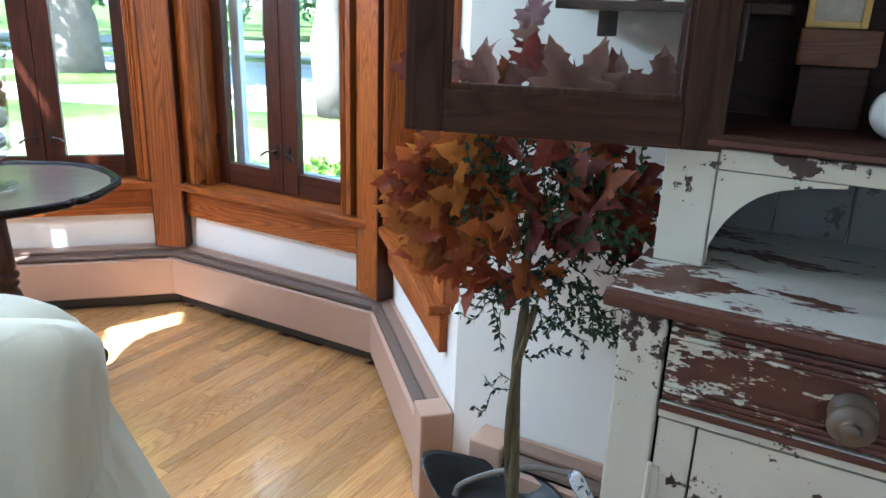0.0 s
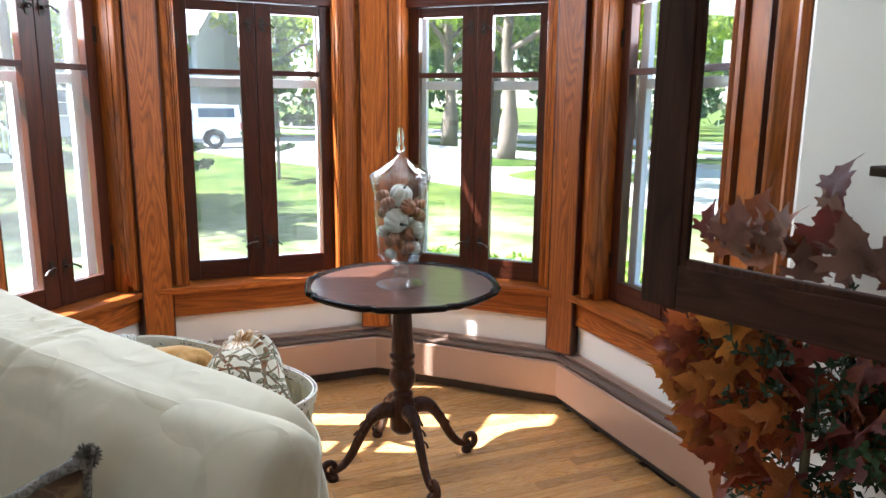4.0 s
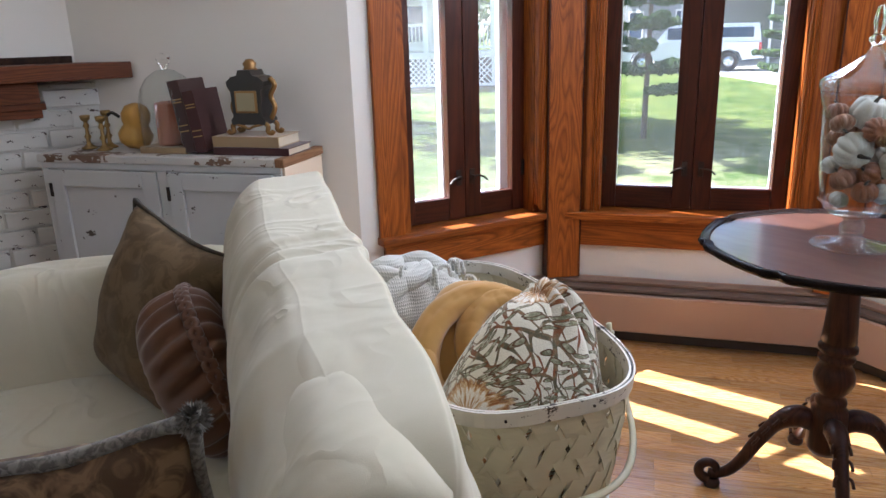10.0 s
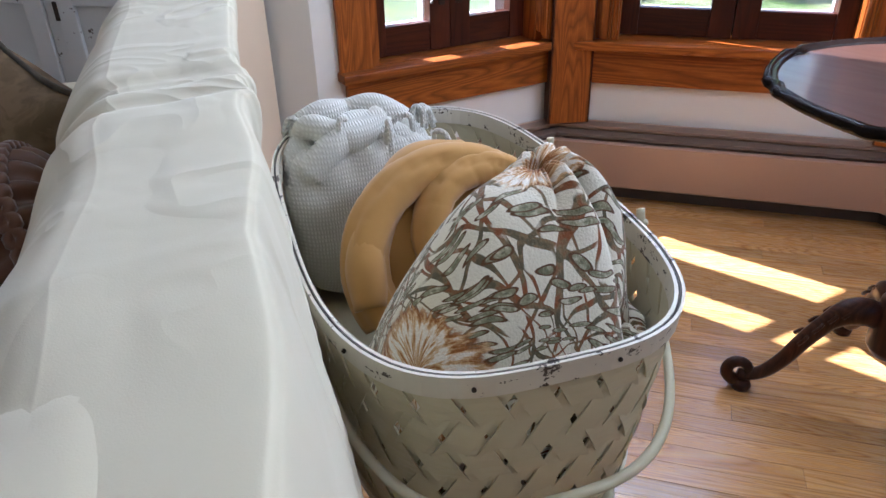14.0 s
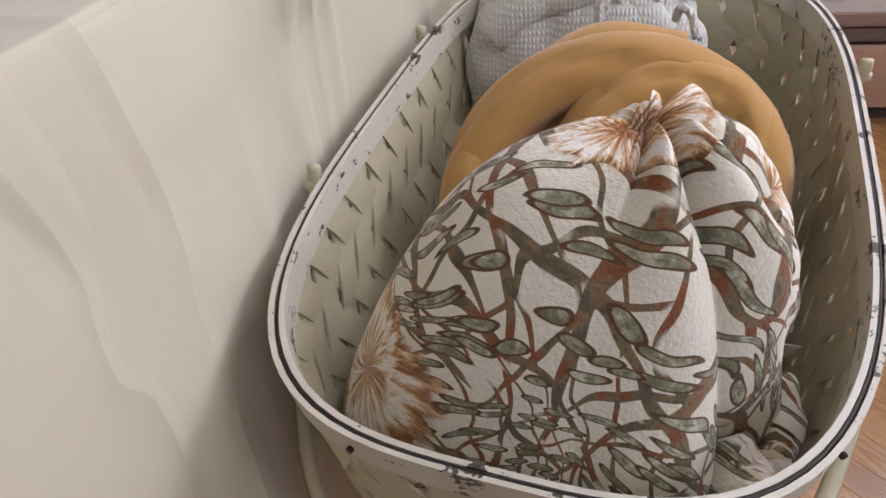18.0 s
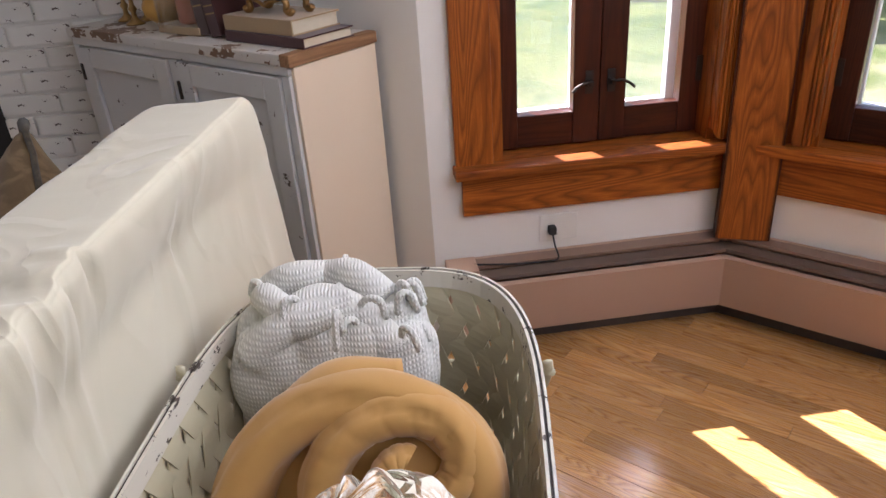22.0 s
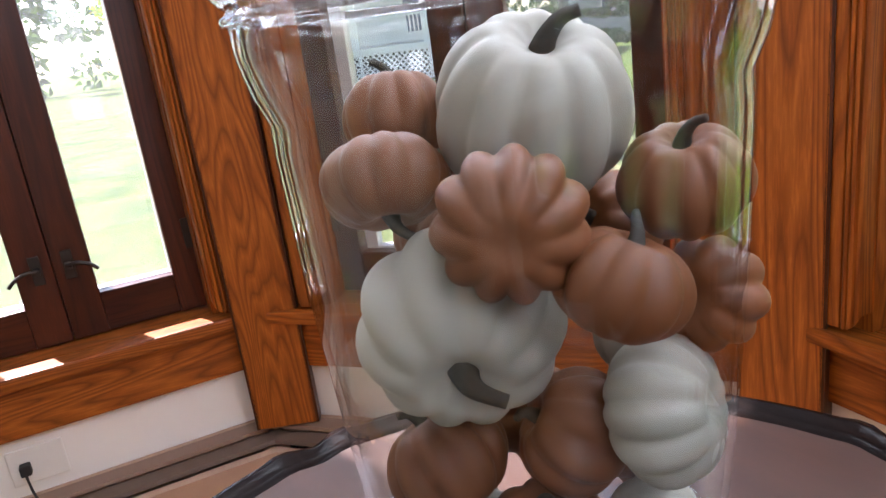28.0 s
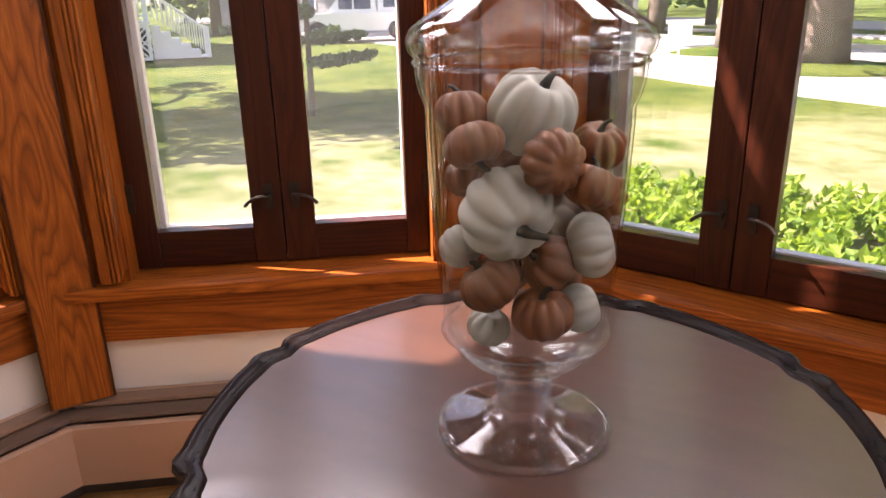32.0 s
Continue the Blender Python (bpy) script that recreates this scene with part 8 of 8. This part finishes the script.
# lawn: one sheet with slight waves, reaching the horizon
bm = bmesh.new()
steps = [-600, -200, -80, -50, -36, -28, -22, -18, -14, -11, -8, -5, -2, 2, 6, 10, 16, 24, 40, 80, 200, 600]
grid = [[bm.verts.new((x, y + 8, GZ - (0.06 * math.sin(x * 0.4) * math.cos(y * 0.33) + 0.04 if abs(x) < 50 and abs(y) < 50 else 0.04))) for x in steps] for y in steps]
for j in range(len(steps) - 1):
    for i in range(len(steps) - 1):
        bm.faces.new((grid[j][i], grid[j][i + 1], grid[j + 1][i + 1], grid[j + 1][i]))
tagged(part("ground", bm, LAWN, smooth=True), "green lawn with sun and shade patches painted in", "lawn", kind="structure")
# pale drive and the street behind it
DR = Vector((-0.908, 0.419, 0)).normalized()
DN = Vector((0.419, 0.908, 0)).normalized()


def strip(name, near, wide, height, label, category, material, length=70):
    o = Vector((-5.9, 17.2, 0)) + DN * near
    m = Matrix(((DR.x, DN.x, 0, o.x), (DR.y, DN.y, 0, o.y), (0, 0, 1, GZ), (0, 0, 0, 1)))
    return tagged(part(name, box(-length, length, 0, wide, -0.2, height), material, m=m), label, category, kind="structure")


strip("road", 0.0, 9.0, 0.03, "pale sunlit concrete drive", "road", CONCRETE)
strip("kerb", 9.0, 0.18, 0.16, "low concrete kerb beside the drive", "kerb", painted("kerb_concrete", (0.42, 0.40, 0.37), 0.9, 0.2, 2))
strip("pavement", 14.0, 1.4, 0.035, "narrow concrete footpath in the grass", "pavement", CONCRETE)
strip("road", 19.0, 7.0, 0.03, "pale street in the distance", "road", painted("pale_asphalt", (0.30, 0.29, 0.28), 0.9, 0.15, 0.6))


for x, y, r in ((-7.0, 23.6, 1.5), (-3.85, 20.2, 1.9)):
    mound = lathe([(0.0, 0.16), (r * 0.5, 0.13), (r * 0.85, 0.06), (r, 0.0), (r, -0.05), (0.0, -0.05)], 28, m=Matrix.Translation((x, y, GZ + 0.031)))
    tagged(part("ground_mound", mound, LAWN, smooth=True), "low grass mound round a tree trunk", "lawn", kind="structure")


def leaf_cloud(name, centres, size, count, seed, spread=1.0, flat=0.75, droop=0.0):
    """Many small folded leaves round the given (point, radius) clumps."""
    r = np.random.default_rng(seed)
    pts = np.array([tuple(c) for c, _ in centres])
    rad = np.array([q for _, q in centres])
    pick = r.integers(0, len(pts), count)
    d = r.normal(size=(count, 3))
    d /= np.linalg.norm(d, axis=1)[:, None]
    reach = rad[pick] * r.uniform(0.25, 1.0, count) ** 0.6 * spread
    p = pts[pick] + d * reach[:, None] * np.array((1, 1, flat))
    p[:, 2] -= droop * reach
    a = r.normal(size=(count, 3))
    a /= np.linalg.norm(a, axis=1)[:, None]
    b = np.cross(a, r.normal(size=(count, 3)))
    b /= np.linalg.norm(b, axis=1)[:, None]
    s = (size * r.uniform(0.6, 1.25, count))[:, None]
    n = np.cross(a, b)
    quad = np.stack([p - a * s, p + b * s * 0.55 + n * s * 0.15, p + a * s, p - b * s * 0.55 + n * s * 0.15], axis=1).reshape(-1, 3)
    me = bpy.data.meshes.new(name)
    me.from_pydata(quad.tolist(), [], np.arange(4 * count).reshape(-1, 4).tolist())
    return me


def add_cloud(name, me, material, parent=None, label=""):
    me.materials.append(material)
    ob = new(name, me)
    if parent:
        ob.parent = parent
    if label:
        ob["label"] = label
    return ob


def broad_tree(at, height, crown_r, trunk_r, crown_low, material, leaves, size, seed, label, group="street trees"):
    r = random.Random(seed)
    t = thing("tree", label, "tree", Matrix.Translation(at), group=group)
    lean = Vector((r.uniform(-.04, .04), r.uniform(-.04, .04), 1))
    top = height * 0.72
    path = [lean * (top * k / 5) + Vector((r.uniform(-.12, .12), r.uniform(-.12, .12), 0)) * (k > 0) for k in range(6)]
    radii = [trunk_r * (1.35 if k == 0 else 1 - 0.15 * k) for k in range(6)]
    pts = smooth_path(path, 3)
    part("trunk", tube(pts, [radii[min(5, k // 3)] for k in range(len(pts))], 12), TRUNK, t, "rough brown trunk", smooth=True)
    clumps = []
    for k in range(16):
        a = k * 2.4 + r.uniform(-.4, .4)
        h0 = crown_low * 0.8 + (top - crown_low * 0.8) * (k / 16)
        out = crown_r * (0.55 + 0.4 * r.random()) * (1 - 0.45 * (k / 16))
        tip = Vector((math.cos(a) * out, math.sin(a) * out, min(height - 0.8, h0 + out * r.uniform(0.25, 0.7))))
        base = lean * h0
        mid = (base + tip) / 2 + Vector((0, 0, out * 0.12))
        part("limb", tube(smooth_path([base, mid, tip], 4), [trunk_r * 0.4] * 3 + [trunk_r * 0.25] * 3 + [trunk_r * 0.12] * 3, 6), TRUNK, t, smooth=True)
        clumps.append((tip, crown_r * r.uniform(0.22, 0.36)))
        clumps.append((mid + Vector((r.uniform(-.8, .8), r.uniform(-.8, .8), r.uniform(0.2, 1.2))), crown_r * r.uniform(0.2, 0.3)))
        for q in range(2):
            clumps.append((tip + Vector((r.uniform(-1, 1), r.uniform(-1, 1), r.uniform(-.9, .9))) * crown_r * 0.3, crown_r * r.uniform(0.12, 0.22)))
    clumps.append((Vector((0, 0, height - crown_r * 0.3)), crown_r * 0.3))
    add_cloud("crown", leaf_cloud("crown", clumps, size, leaves, seed, flat=0.75, droop=0.15), material, t, "airy crown of green leaves")
    return t


broad_tree(Vector((-16.5, 36.0, GZ)), 16, 6.5, 0.40, 4.8, LEAF_BRIGHT, 13000, 0.2, 3, "tall maple with bright green crown beyond the drive")
broad_tree(Vector((-13.0, 33.4, GZ)), 14, 5.0, 0.30, 4.8, LEAF_BRIGHT, 9000, 0.2, 25, "tall maple with bright green crown beyond the drive")
broad_tree(Vector((-7.0, 23.6, GZ)), 14, 5.6, 0.24, 4.6, LEAF_BRIGHT, 14000, 0.17, 5, "tall maple with bright green crown beside the drive")
broad_tree(Vector((-3.85, 20.2, GZ)), 15, 6.0, 0.42, 4.8, LEAF_BRIGHT, 14000, 0.17, 8, "old maple with a thick grey trunk beside the drive")
broad_tree(Vector((1.6, 13.6, GZ)), 13, 4.8, 0.30, 4.4, LEAF_BRIGHT, 12000, 0.14, 9, "leafy maple with a rough trunk on the lawn")
broad_tree(polar(62.0, 12), 11, 4.4, 0.24, 4.0, LEAF_BRIGHT, 11000, 0.14, 19, "leafy maple with a rough trunk on the lawn")
broad_tree(polar(50.0, 19), 13, 5.0, 0.28, 4.2, LEAF_BRIGHT, 11000, 0.16, 21, "leafy maple with a rough trunk on the lawn")
broad_tree(polar(126.0, 40), 14, 5.0, 0.30, 4.6, LEAF_BRIGHT, 11000, 0.18, 12, "green maple beyond the drive")
broad_tree(polar(151.0, 47), 13, 4.2, 0.32, 5.5, LEAF_BRIGHT, 6500, 0.18, 14, "dark green tree behind the neighbouring house")
broad_tree(polar(161.0, 16.0), 11, 3.6, 0.28, 4.4, LEAF_DEEP, 13000, 0.13, 16, "dark green tree that shades the lawn")


def pine(at, height, seed):
    r = random.Random(seed)
    t = thing("pine_sapling", "slender young pine with sparse level branches", "tree", Matrix.Translation(at))
    part("trunk", tube([(0, 0, 0), (0.02, 0.01, height * 0.5), (0, 0, height)], [0.05, 0.035, 0.008], 8), TRUNK, t, smooth=True)
    z, clumps = 0.75, []
    while z < height - 0.1:
        for k in range(4):
            a = r.uniform(0, 6.3)
            L = (height - z) * 0.32 * r.uniform(0.6, 1.1) + 0.1
            d = Vector((math.cos(a), math.sin(a), 0.12))
            p0 = Vector((0, 0, z + r.uniform(-.06, .06)))
            part("branch", tube([p0, p0 + d * L * 0.6 - Vector((0, 0, 0.03)), p0 + d * L], [0.011, 0.008, 0.004], 5), TRUNK, t)
            for q in range(5):
                clumps.append((p0 + d * L * (0.3 + 0.17 * q), 0.13))
        z += 0.36
    add_cloud("needles", leaf_cloud("needles", clumps, 0.055, 17000, seed, flat=0.45), NEEDLE, t, "tufts of dark needles")


pine(Vector((-8.93, 9.86, GZ)), 4.6, 4)
pine(polar(126.5, 17), 3.6, 6)

# low leafy plants outside the north window
r = np.random.default_rng(5)
tufts = []
for k in range(260):
    x, y = r.uniform(-3.3, 2.6), r.uniform(6.6, 8.5)
    tufts.append((Vector((x, y + 0.12 * math.sin(3 * x), GZ + 0.10 + 0.08 * r.random())), 0.13))
gc = add_cloud("ground_cover", leaf_cloud("ground_cover", tufts, 0.055, 9000, 31, flat=0.9), foliage("ground_cover_leaf", (0.10, 0.20, 0.025), (0.26, 0.36, 0.05), 0.4))
tagged(gc, "low bright green leafy ground cover in the lawn", "plants", kind="stuff")
# woods that close the distance
far = []
for k in range(420):
    a, d = r.uniform(5, 215), r.uniform(58, 85)
    h = r.uniform(1.0, 15)
    far.append((polar(a, d) + Vector((0, 0, h)), 2.2))
fw = add_cloud("far_woods", leaf_cloud("far_woods", far, 0.55, 26000, 35, flat=0.9), LEAF_DEEP)
tagged(fw, "dense green woods in the distance", "woods", kind="stuff")
for k in range(14):
    p = polar(60 + k * 8.5 + 3 * math.sin(k * 5), 46 + 6 * math.sin(k * 3))
    h = 12 + 2 * math.sin(k * 7)
    t = thing("tree", "far tree with a slim trunk and green crown", "tree", Matrix.Translation(p), group="far trees")
    part("trunk", tube([(0, 0, 0), (0.1, 0, h * 0.4), (0, 0.1, h * 0.8)], [0.3, 0.22, 0.1], 8), TRUNK, t, smooth=True)
    cl = [(Vector((3.4 * math.cos(q * 2.4) * (1 - q / 16), 3.4 * math.sin(q * 2.4) * (1 - q / 16), h * (0.34 + 0.05 * q))), 1.5) for q in range(13)]
    add_cloud("crown", leaf_cloud("crown", cl, 0.3, 2600, 60 + k), LEAF_BRIGHT if k % 3 else LEAF_DEEP, t)

# white pickup with a cap
def pickup():
    f = Vector((-0.724, -0.69, 0)).normalized()
    s = Vector((-f.y, f.x, 0))
    o = Vector((-19.9, 26.4, GZ + 0.03))
    m = Matrix(((f.x, s.x, 0, o.x), (f.y, s.y, 0, o.y), (0, 0, 1, o.z), (0, 0, 0, 1)))
    car = thing("pickup_truck", "white pickup truck with a white bed cap and blue-tinted windows", "truck", m)
    side = [(0, 0.55), (0, 1.1), (2.0, 1.12), (3.9, 1.12), (5.3, 1.02), (5.55, 0.85), (5.6, 0.5), (4.95, 0.42), (4.8, 0.72), (4.45, 0.85), (4.1, 0.72), (3.95, 0.42), (1.65, 0.42), (1.5, 0.72), (1.15, 0.85), (0.8, 0.72), (0.65, 0.42), (0.05, 0.48)]
    bm = extrude_outline(side, -0.93, 0.93)
    for v in bm.verts:
        v.co = Vector((v.co.x, v.co.z, v.co.y))
    part("body", bm, CARWHITE, car)
    for nm, prof, label in (("cap", [(0.02, 1.12), (0.12, 1.80), (1.95, 1.84), (1.98, 1.12)], "white bed cap"), ("cab", [(2.02, 1.12), (2.12, 1.82), (2.4, 1.88), (3.35, 1.86), (4.0, 1.12)], "white crew cab")):
        bm = extrude_outline(prof, -0.8, 0.8)
        for v in bm.verts:
            v.co = Vector((v.co.x, v.co.z * (1.08 if v.co.y < 1.2 else 0.95), v.co.y))
        part(nm, bm, CARWHITE, car, label)
    for x0, x1, za, zb in ((0.3, 1.75, 1.28, 1.66), (2.25, 2.9, 1.22, 1.70), (2.98, 3.5, 1.22, 1.68)):
        for sd in (-1, 1):
            part("window", box(x0, x1, sd * 0.835 - 0.012, sd * 0.835 + 0.012, za, zb, bev=0.01), TINTED, car, "blue-tinted side window")
    part("rear_window", box(0.03, 0.06, -0.6, 0.6, 1.3, 1.68, bev=0.01), TINTED, car, "blue-tinted rear window")
    for sd in (-1, 1):
        part("tail_light", box(-0.012, 0.10, *sorted((sd * 0.80, sd * 0.942)), 0.78, 1.08, bev=0.01), REDLAMP, car, "red tail light")
        for x in (1.15, 4.45):
            w = new("wheel")
            w.parent = car
            wm = Matrix.Translation((x, sd * 0.82, 0.37)) @ Matrix.Rotation(radians(90), 4, "X")
            part("tyre", lathe([(0.2, -0.12), (0.33, -0.12), (0.37, -0.08), (0.37, 0.08), (0.33, 0.12), (0.2, 0.12)], 28, m=wm), TYRE, w)
            part("rim", lathe([(0.0, -0.07), (0.08, -0.09), (0.20, -0.06), (0.215, -0.115), (0.215, 0.115), (0.2, 0.06), (0.08, 0.09), (0.0, 0.07)], 20, m=wm), CHROME, w)
    part("bumper", box(-0.12, 0.02, -0.9, 0.9, 0.48, 0.66, bev=0.03), CHROME, car, "chrome rear bumper")


pickup()

# neighbour's porch and house
def frame_at(az, dist, turn=0.0):
    """Local x to the left of the line of sight, y away from the bay."""
    p = polar(az, dist)
    a = radians(az + turn)
    return Matrix(((-math.sin(a), math.cos(a), 0, p.x), (math.cos(a), math.sin(a), 0, p.y), (0, 0, 1, GZ), (0, 0, 0, 1)))


def gable_house(at, wide, deep, wall_h, roof_h, label, wall_mat, windows):
    h = thing("house", label, "house", at)
    part("wall", box(0, wide, 0, deep, 0, wall_h), wall_mat, h, "lapped siding walls")
    for k in range(int(wall_h / 0.25)):
        part("siding_board", box(-0.01, wide + 0.01, -0.018, 0.0, k * 0.25, k * 0.25 + 0.235), wall_mat, h)
    ov = 0.5
    for s in (0, 1):
        bm = bmesh.new()
        y0, y1 = (-ov, deep / 2) if s == 0 else (deep + ov, deep / 2)
        z0, z1 = wall_h - 0.1, wall_h + roof_h
        for n in range(10):
            f0, f1 = n / 10, (n + 1) / 10
            a = [(-ov, y0 + (y1 - y0) * f0, z0 + (z1 - z0) * f0 + 0.03), (wide + ov, y0 + (y1 - y0) * f0, z0 + (z1 - z0) * f0 + 0.03), (wide + ov, y0 + (y1 - y0) * f1, z0 + (z1 - z0) * f1), (-ov, y0 + (y1 - y0) * f1, z0 + (z1 - z0) * f1)]
            top = [bm.verts.new(q) for q in a]
            low = [bm.verts.new((q[0], q[1], q[2] - 0.12)) for q in a]
            bm.faces.new(top)
            bm.faces.new(low[::-1])
            for i in range(4):
                bm.faces.new((low[i], low[(i + 1) % 4], top[(i + 1) % 4], top[i]))
        part("roof", bm, SHINGLE, h, "grey shingle roof slope")
    for x in (0.0, wide - 0.1):
        bm = bmesh.new()
        a = [bm.verts.new((x, 0.0, wall_h)), bm.verts.new((x, deep, wall_h)), bm.verts.new((x, deep / 2, wall_h + roof_h - 0.14))]
        b = [bm.verts.new((x + 0.1, v.co.y, v.co.z)) for v in a]
        bm.faces.new(a)
        bm.faces.new(b)
        for i in range(3):
            bm.faces.new((a[i], a[(i + 1) % 3], b[(i + 1) % 3], b[i]))
        part("gable", bm, wall_mat, h)
    part("fascia", box(-ov, wide + ov, -ov - 0.04, -ov, wall_h - 0.26, wall_h - 0.06), TRIMWHITE, h, "white eave board")
    for x, z in windows:
        w = new("window")
        w.parent = h
        part("pane", box(x - 0.42, x + 0.42, -0.03, -0.02, z, z + 1.3), TINTED, w)
        for a, b, c, d in ((-0.5, -0.42, 0, 1.3), (0.42, 0.5, 0, 1.3), (-0.5, 0.5, 1.3, 1.4), (-0.5, 0.5, -0.08, 0), (-0.42, 0.42, 0.63, 0.67)):
            part("frame", box(x + a, x + b, -0.05, -0.015, z + c, z + d), TRIMWHITE, w)
    return h


gable_house(frame_at(150.5, 28.0, 8), 11, 9, 5.6, 2.6, "white two-storey neighbouring house behind a porch", SIDING, [(2.2, 1.5), (5.4, 1.5), (8.6, 1.5), (2.2, 3.9), (5.4, 3.9), (8.6, 3.9)])
gable_house(frame_at(131.6, 37.0, -35), 12, 8, 5.4, 4.4, "grey-roofed house beyond the drive", painted("grey_house_siding", (0.34, 0.36, 0.38), 0.7, 0.1, 1.0), [(2.0, 1.2), (5.0, 1.2), (8.5, 1.2)])
cp = thing("carport", "low white carport beside the far house", "carport", frame_at(127.8, 36.0))
part("roof", box(0, 4.2, 0, 4, 2.9, 3.2), TRIMWHITE, cp, "flat white roof")
for x in (0.1, 4.0):
    for y in (0.1, 3.8):
        part("post", box(x, x + 0.12, y, y + 0.12, 0, 2.9), TRIMWHITE, cp)

porch = thing("porch", "white porch with railing, lattice skirt and steps", "porch", frame_at(149.0, 24.5))
PW, PH = 7.0, 1.15
part("deck", box(-0.1, PW, -0.05, 2.2, PH - 0.08, PH), TRIMWHITE, porch)
part("skirt_backing", box(0.05, PW, 0.12, 0.16, 0.0, PH - 0.1), BLACK, porch, "black sheet that stands for the shade under the porch")
for a, b, c, d in ((-0.05, 0.05, 0, PH - 0.08), (2.2, 2.3, 0, PH - 0.08), (4.5, 4.6, 0, PH - 0.08), (0.05, PW, PH - 0.2, PH - 0.082), (0.05, PW, 0.0, 0.09)):
    # black sheet behind the lattice in place of the shade under the deck
    part("skirt_frame", box(a, b, -0.02, 0.04, c, d), TRIMWHITE, porch)
LATH = bpy.data.meshes.new("lath")
bm = box(-0.62, 0.62, -0.006, 0.006, -0.024, 0.024)
bm.to_mesh(LATH)
bm.free()
LATH.materials.append(TRIMWHITE)
for s in (-1, 1):
    for k in range(36):
        x = 0.12 + k * 0.19
        ob = new("lath", LATH)
        ob.parent = porch
        ob.matrix_basis = Matrix.Translation((x, 0.05 + 0.014 * s, PH / 2 - 0.06)) @ Matrix.Rotation(s * radians(45), 4, "Y")
for x in (0.0, 2.3, 4.6, 6.9):
    part("column", box(x - 0.08, x + 0.08, 0.02, 0.18, PH, PH + 2.5, bev=0.01), TRIMWHITE, porch)
part("porch_roof", box(-0.4, PW + 0.3, -0.3, 2.8, PH + 2.5, PH + 2.75), TRIMWHITE, porch)
for z in (PH + 0.12, PH + 0.88):
    part("rail", box(0.08, PW, 0.06, 0.14, z, z + 0.06), TRIMWHITE, porch)
BAL = bpy.data.meshes.new("baluster")
bm = box(-0.02, 0.02, -0.02, 0.02, PH + 0.18, PH + 0.88)
bm.to_mesh(BAL)
bm.free()
BAL.materials.append(TRIMWHITE)
for k in range(52):
    ob = new("baluster", BAL)
    ob.parent = porch
    ob.matrix_basis = Matrix.Translation((0.18 + k * 0.13, 0.1, 0))
for k in range(6):
    part("step", box(-0.28 * (k + 1) - 0.1, -0.28 * k - 0.1, 0.3, 1.5, 0.0, PH - 0.19 * (k + 1) + 0.02), TRIMWHITE, porch)
for y in (0.25, 1.5):
    part("stair_rail", tube([(-0.1, y, PH + 0.9), (-1.75, y, 0.85)], 0.035, 6), TRIMWHITE, porch)
    part("stair_post", box(-1.8, -1.7, y - 0.05, y + 0.05, 0, 0.95), TRIMWHITE, porch)
    for k in range(11):
        x = -0.2 - k * 0.145
        zt = PH + 0.9 - (x + 0.1) / -1.65 * (PH + 0.05)
        part("stair_baluster", box(x - 0.016, x + 0.016, y - 0.016, y + 0.016, zt - 0.75, zt), TRIMWHITE, porch)
sign = thing("yard_sign", "small white sign on a post by the drive", "sign", frame_at(110.0, 19.0))
part("post", box(-0.03, 0.03, 0, 0.06, 0, 0.9), TRIMWHITE, sign)
part("board", box(-0.28, 0.28, -0.02, 0.0, 0.55, 0.95, bev=0.005), TRIMWHITE, sign)

# ---- oak strip floor ----
PLANK_TURN = radians(45)
sub = tagged(part("floor", extrude_outline(ROOM_OUT, -0.10, -0.012), DARK_WOOD), "oak strip floor with a warm satin finish", "floor", kind="structure")


def inside_room(x, y):
    return (-3.15 < x < 1.9 and -2.0 < y < 3.72 and -x + y < 5.12 and x + y < 3.33 and (y > 1.9 and -2.27 < x < 0.47 or -x + y < 4.24 and x + y < 2.46))


rnd = random.Random(11)
c, s = math.cos(PLANK_TURN), math.sin(PLANK_TURN)
shared = {}
rest = bmesh.new()
count = 0
WIDE = 0.057
for row in range(-90, 95):
    v = row * WIDE
    u = -6.2 + rnd.uniform(0, 0.9)
    while u < 5.5:
        length = rnd.choice((0.45, 0.62, 0.8, 0.95, 1.15))
        mid = u + length / 2
        x, y = c * mid - s * v, s * mid + c * v
        hits = [k for k in range(13) if inside_room(c * (u + k * length / 12) - s * v, s * (u + k * length / 12) + c * v)]
        if len(hits) > 1:
            whole = len(hits) == 13
            near = whole and -2.1 < x < 0.5 and 1.3 < y < 3.7 and count < 300
            m = Matrix(((c, -s, 0, x), (s, c, 0, y), (0, 0, 1, rnd.uniform(-0.0004, 0.0004)), (0, 0, 0, 1)))
            g = 0.0004
            if near:
                count += 1
                if length not in shared:
                    shared[length] = part("plank", box(-length / 2 + g, length / 2 - g, -WIDE / 2 + g, WIDE / 2 - g, -0.012, 0.0, bev=0.0005), OAK, sub, m=m)
                else:
                    again(shared[length], m)
            else:
                bx(rest, u + hits[0] * length / 12 + g, u + hits[-1] * length / 12 - g, v - WIDE / 2 + g, v + WIDE / 2 - g, -0.012, 0.0)
        u += length
ob = part("plank_field", rest, OAK_FIELD, sub, m=Matrix(((c, -s, 0, 0), (s, c, 0, 0), (0, 0, 1, 0), (0, 0, 0, 1))))
tagged(ob, kind="stuff")
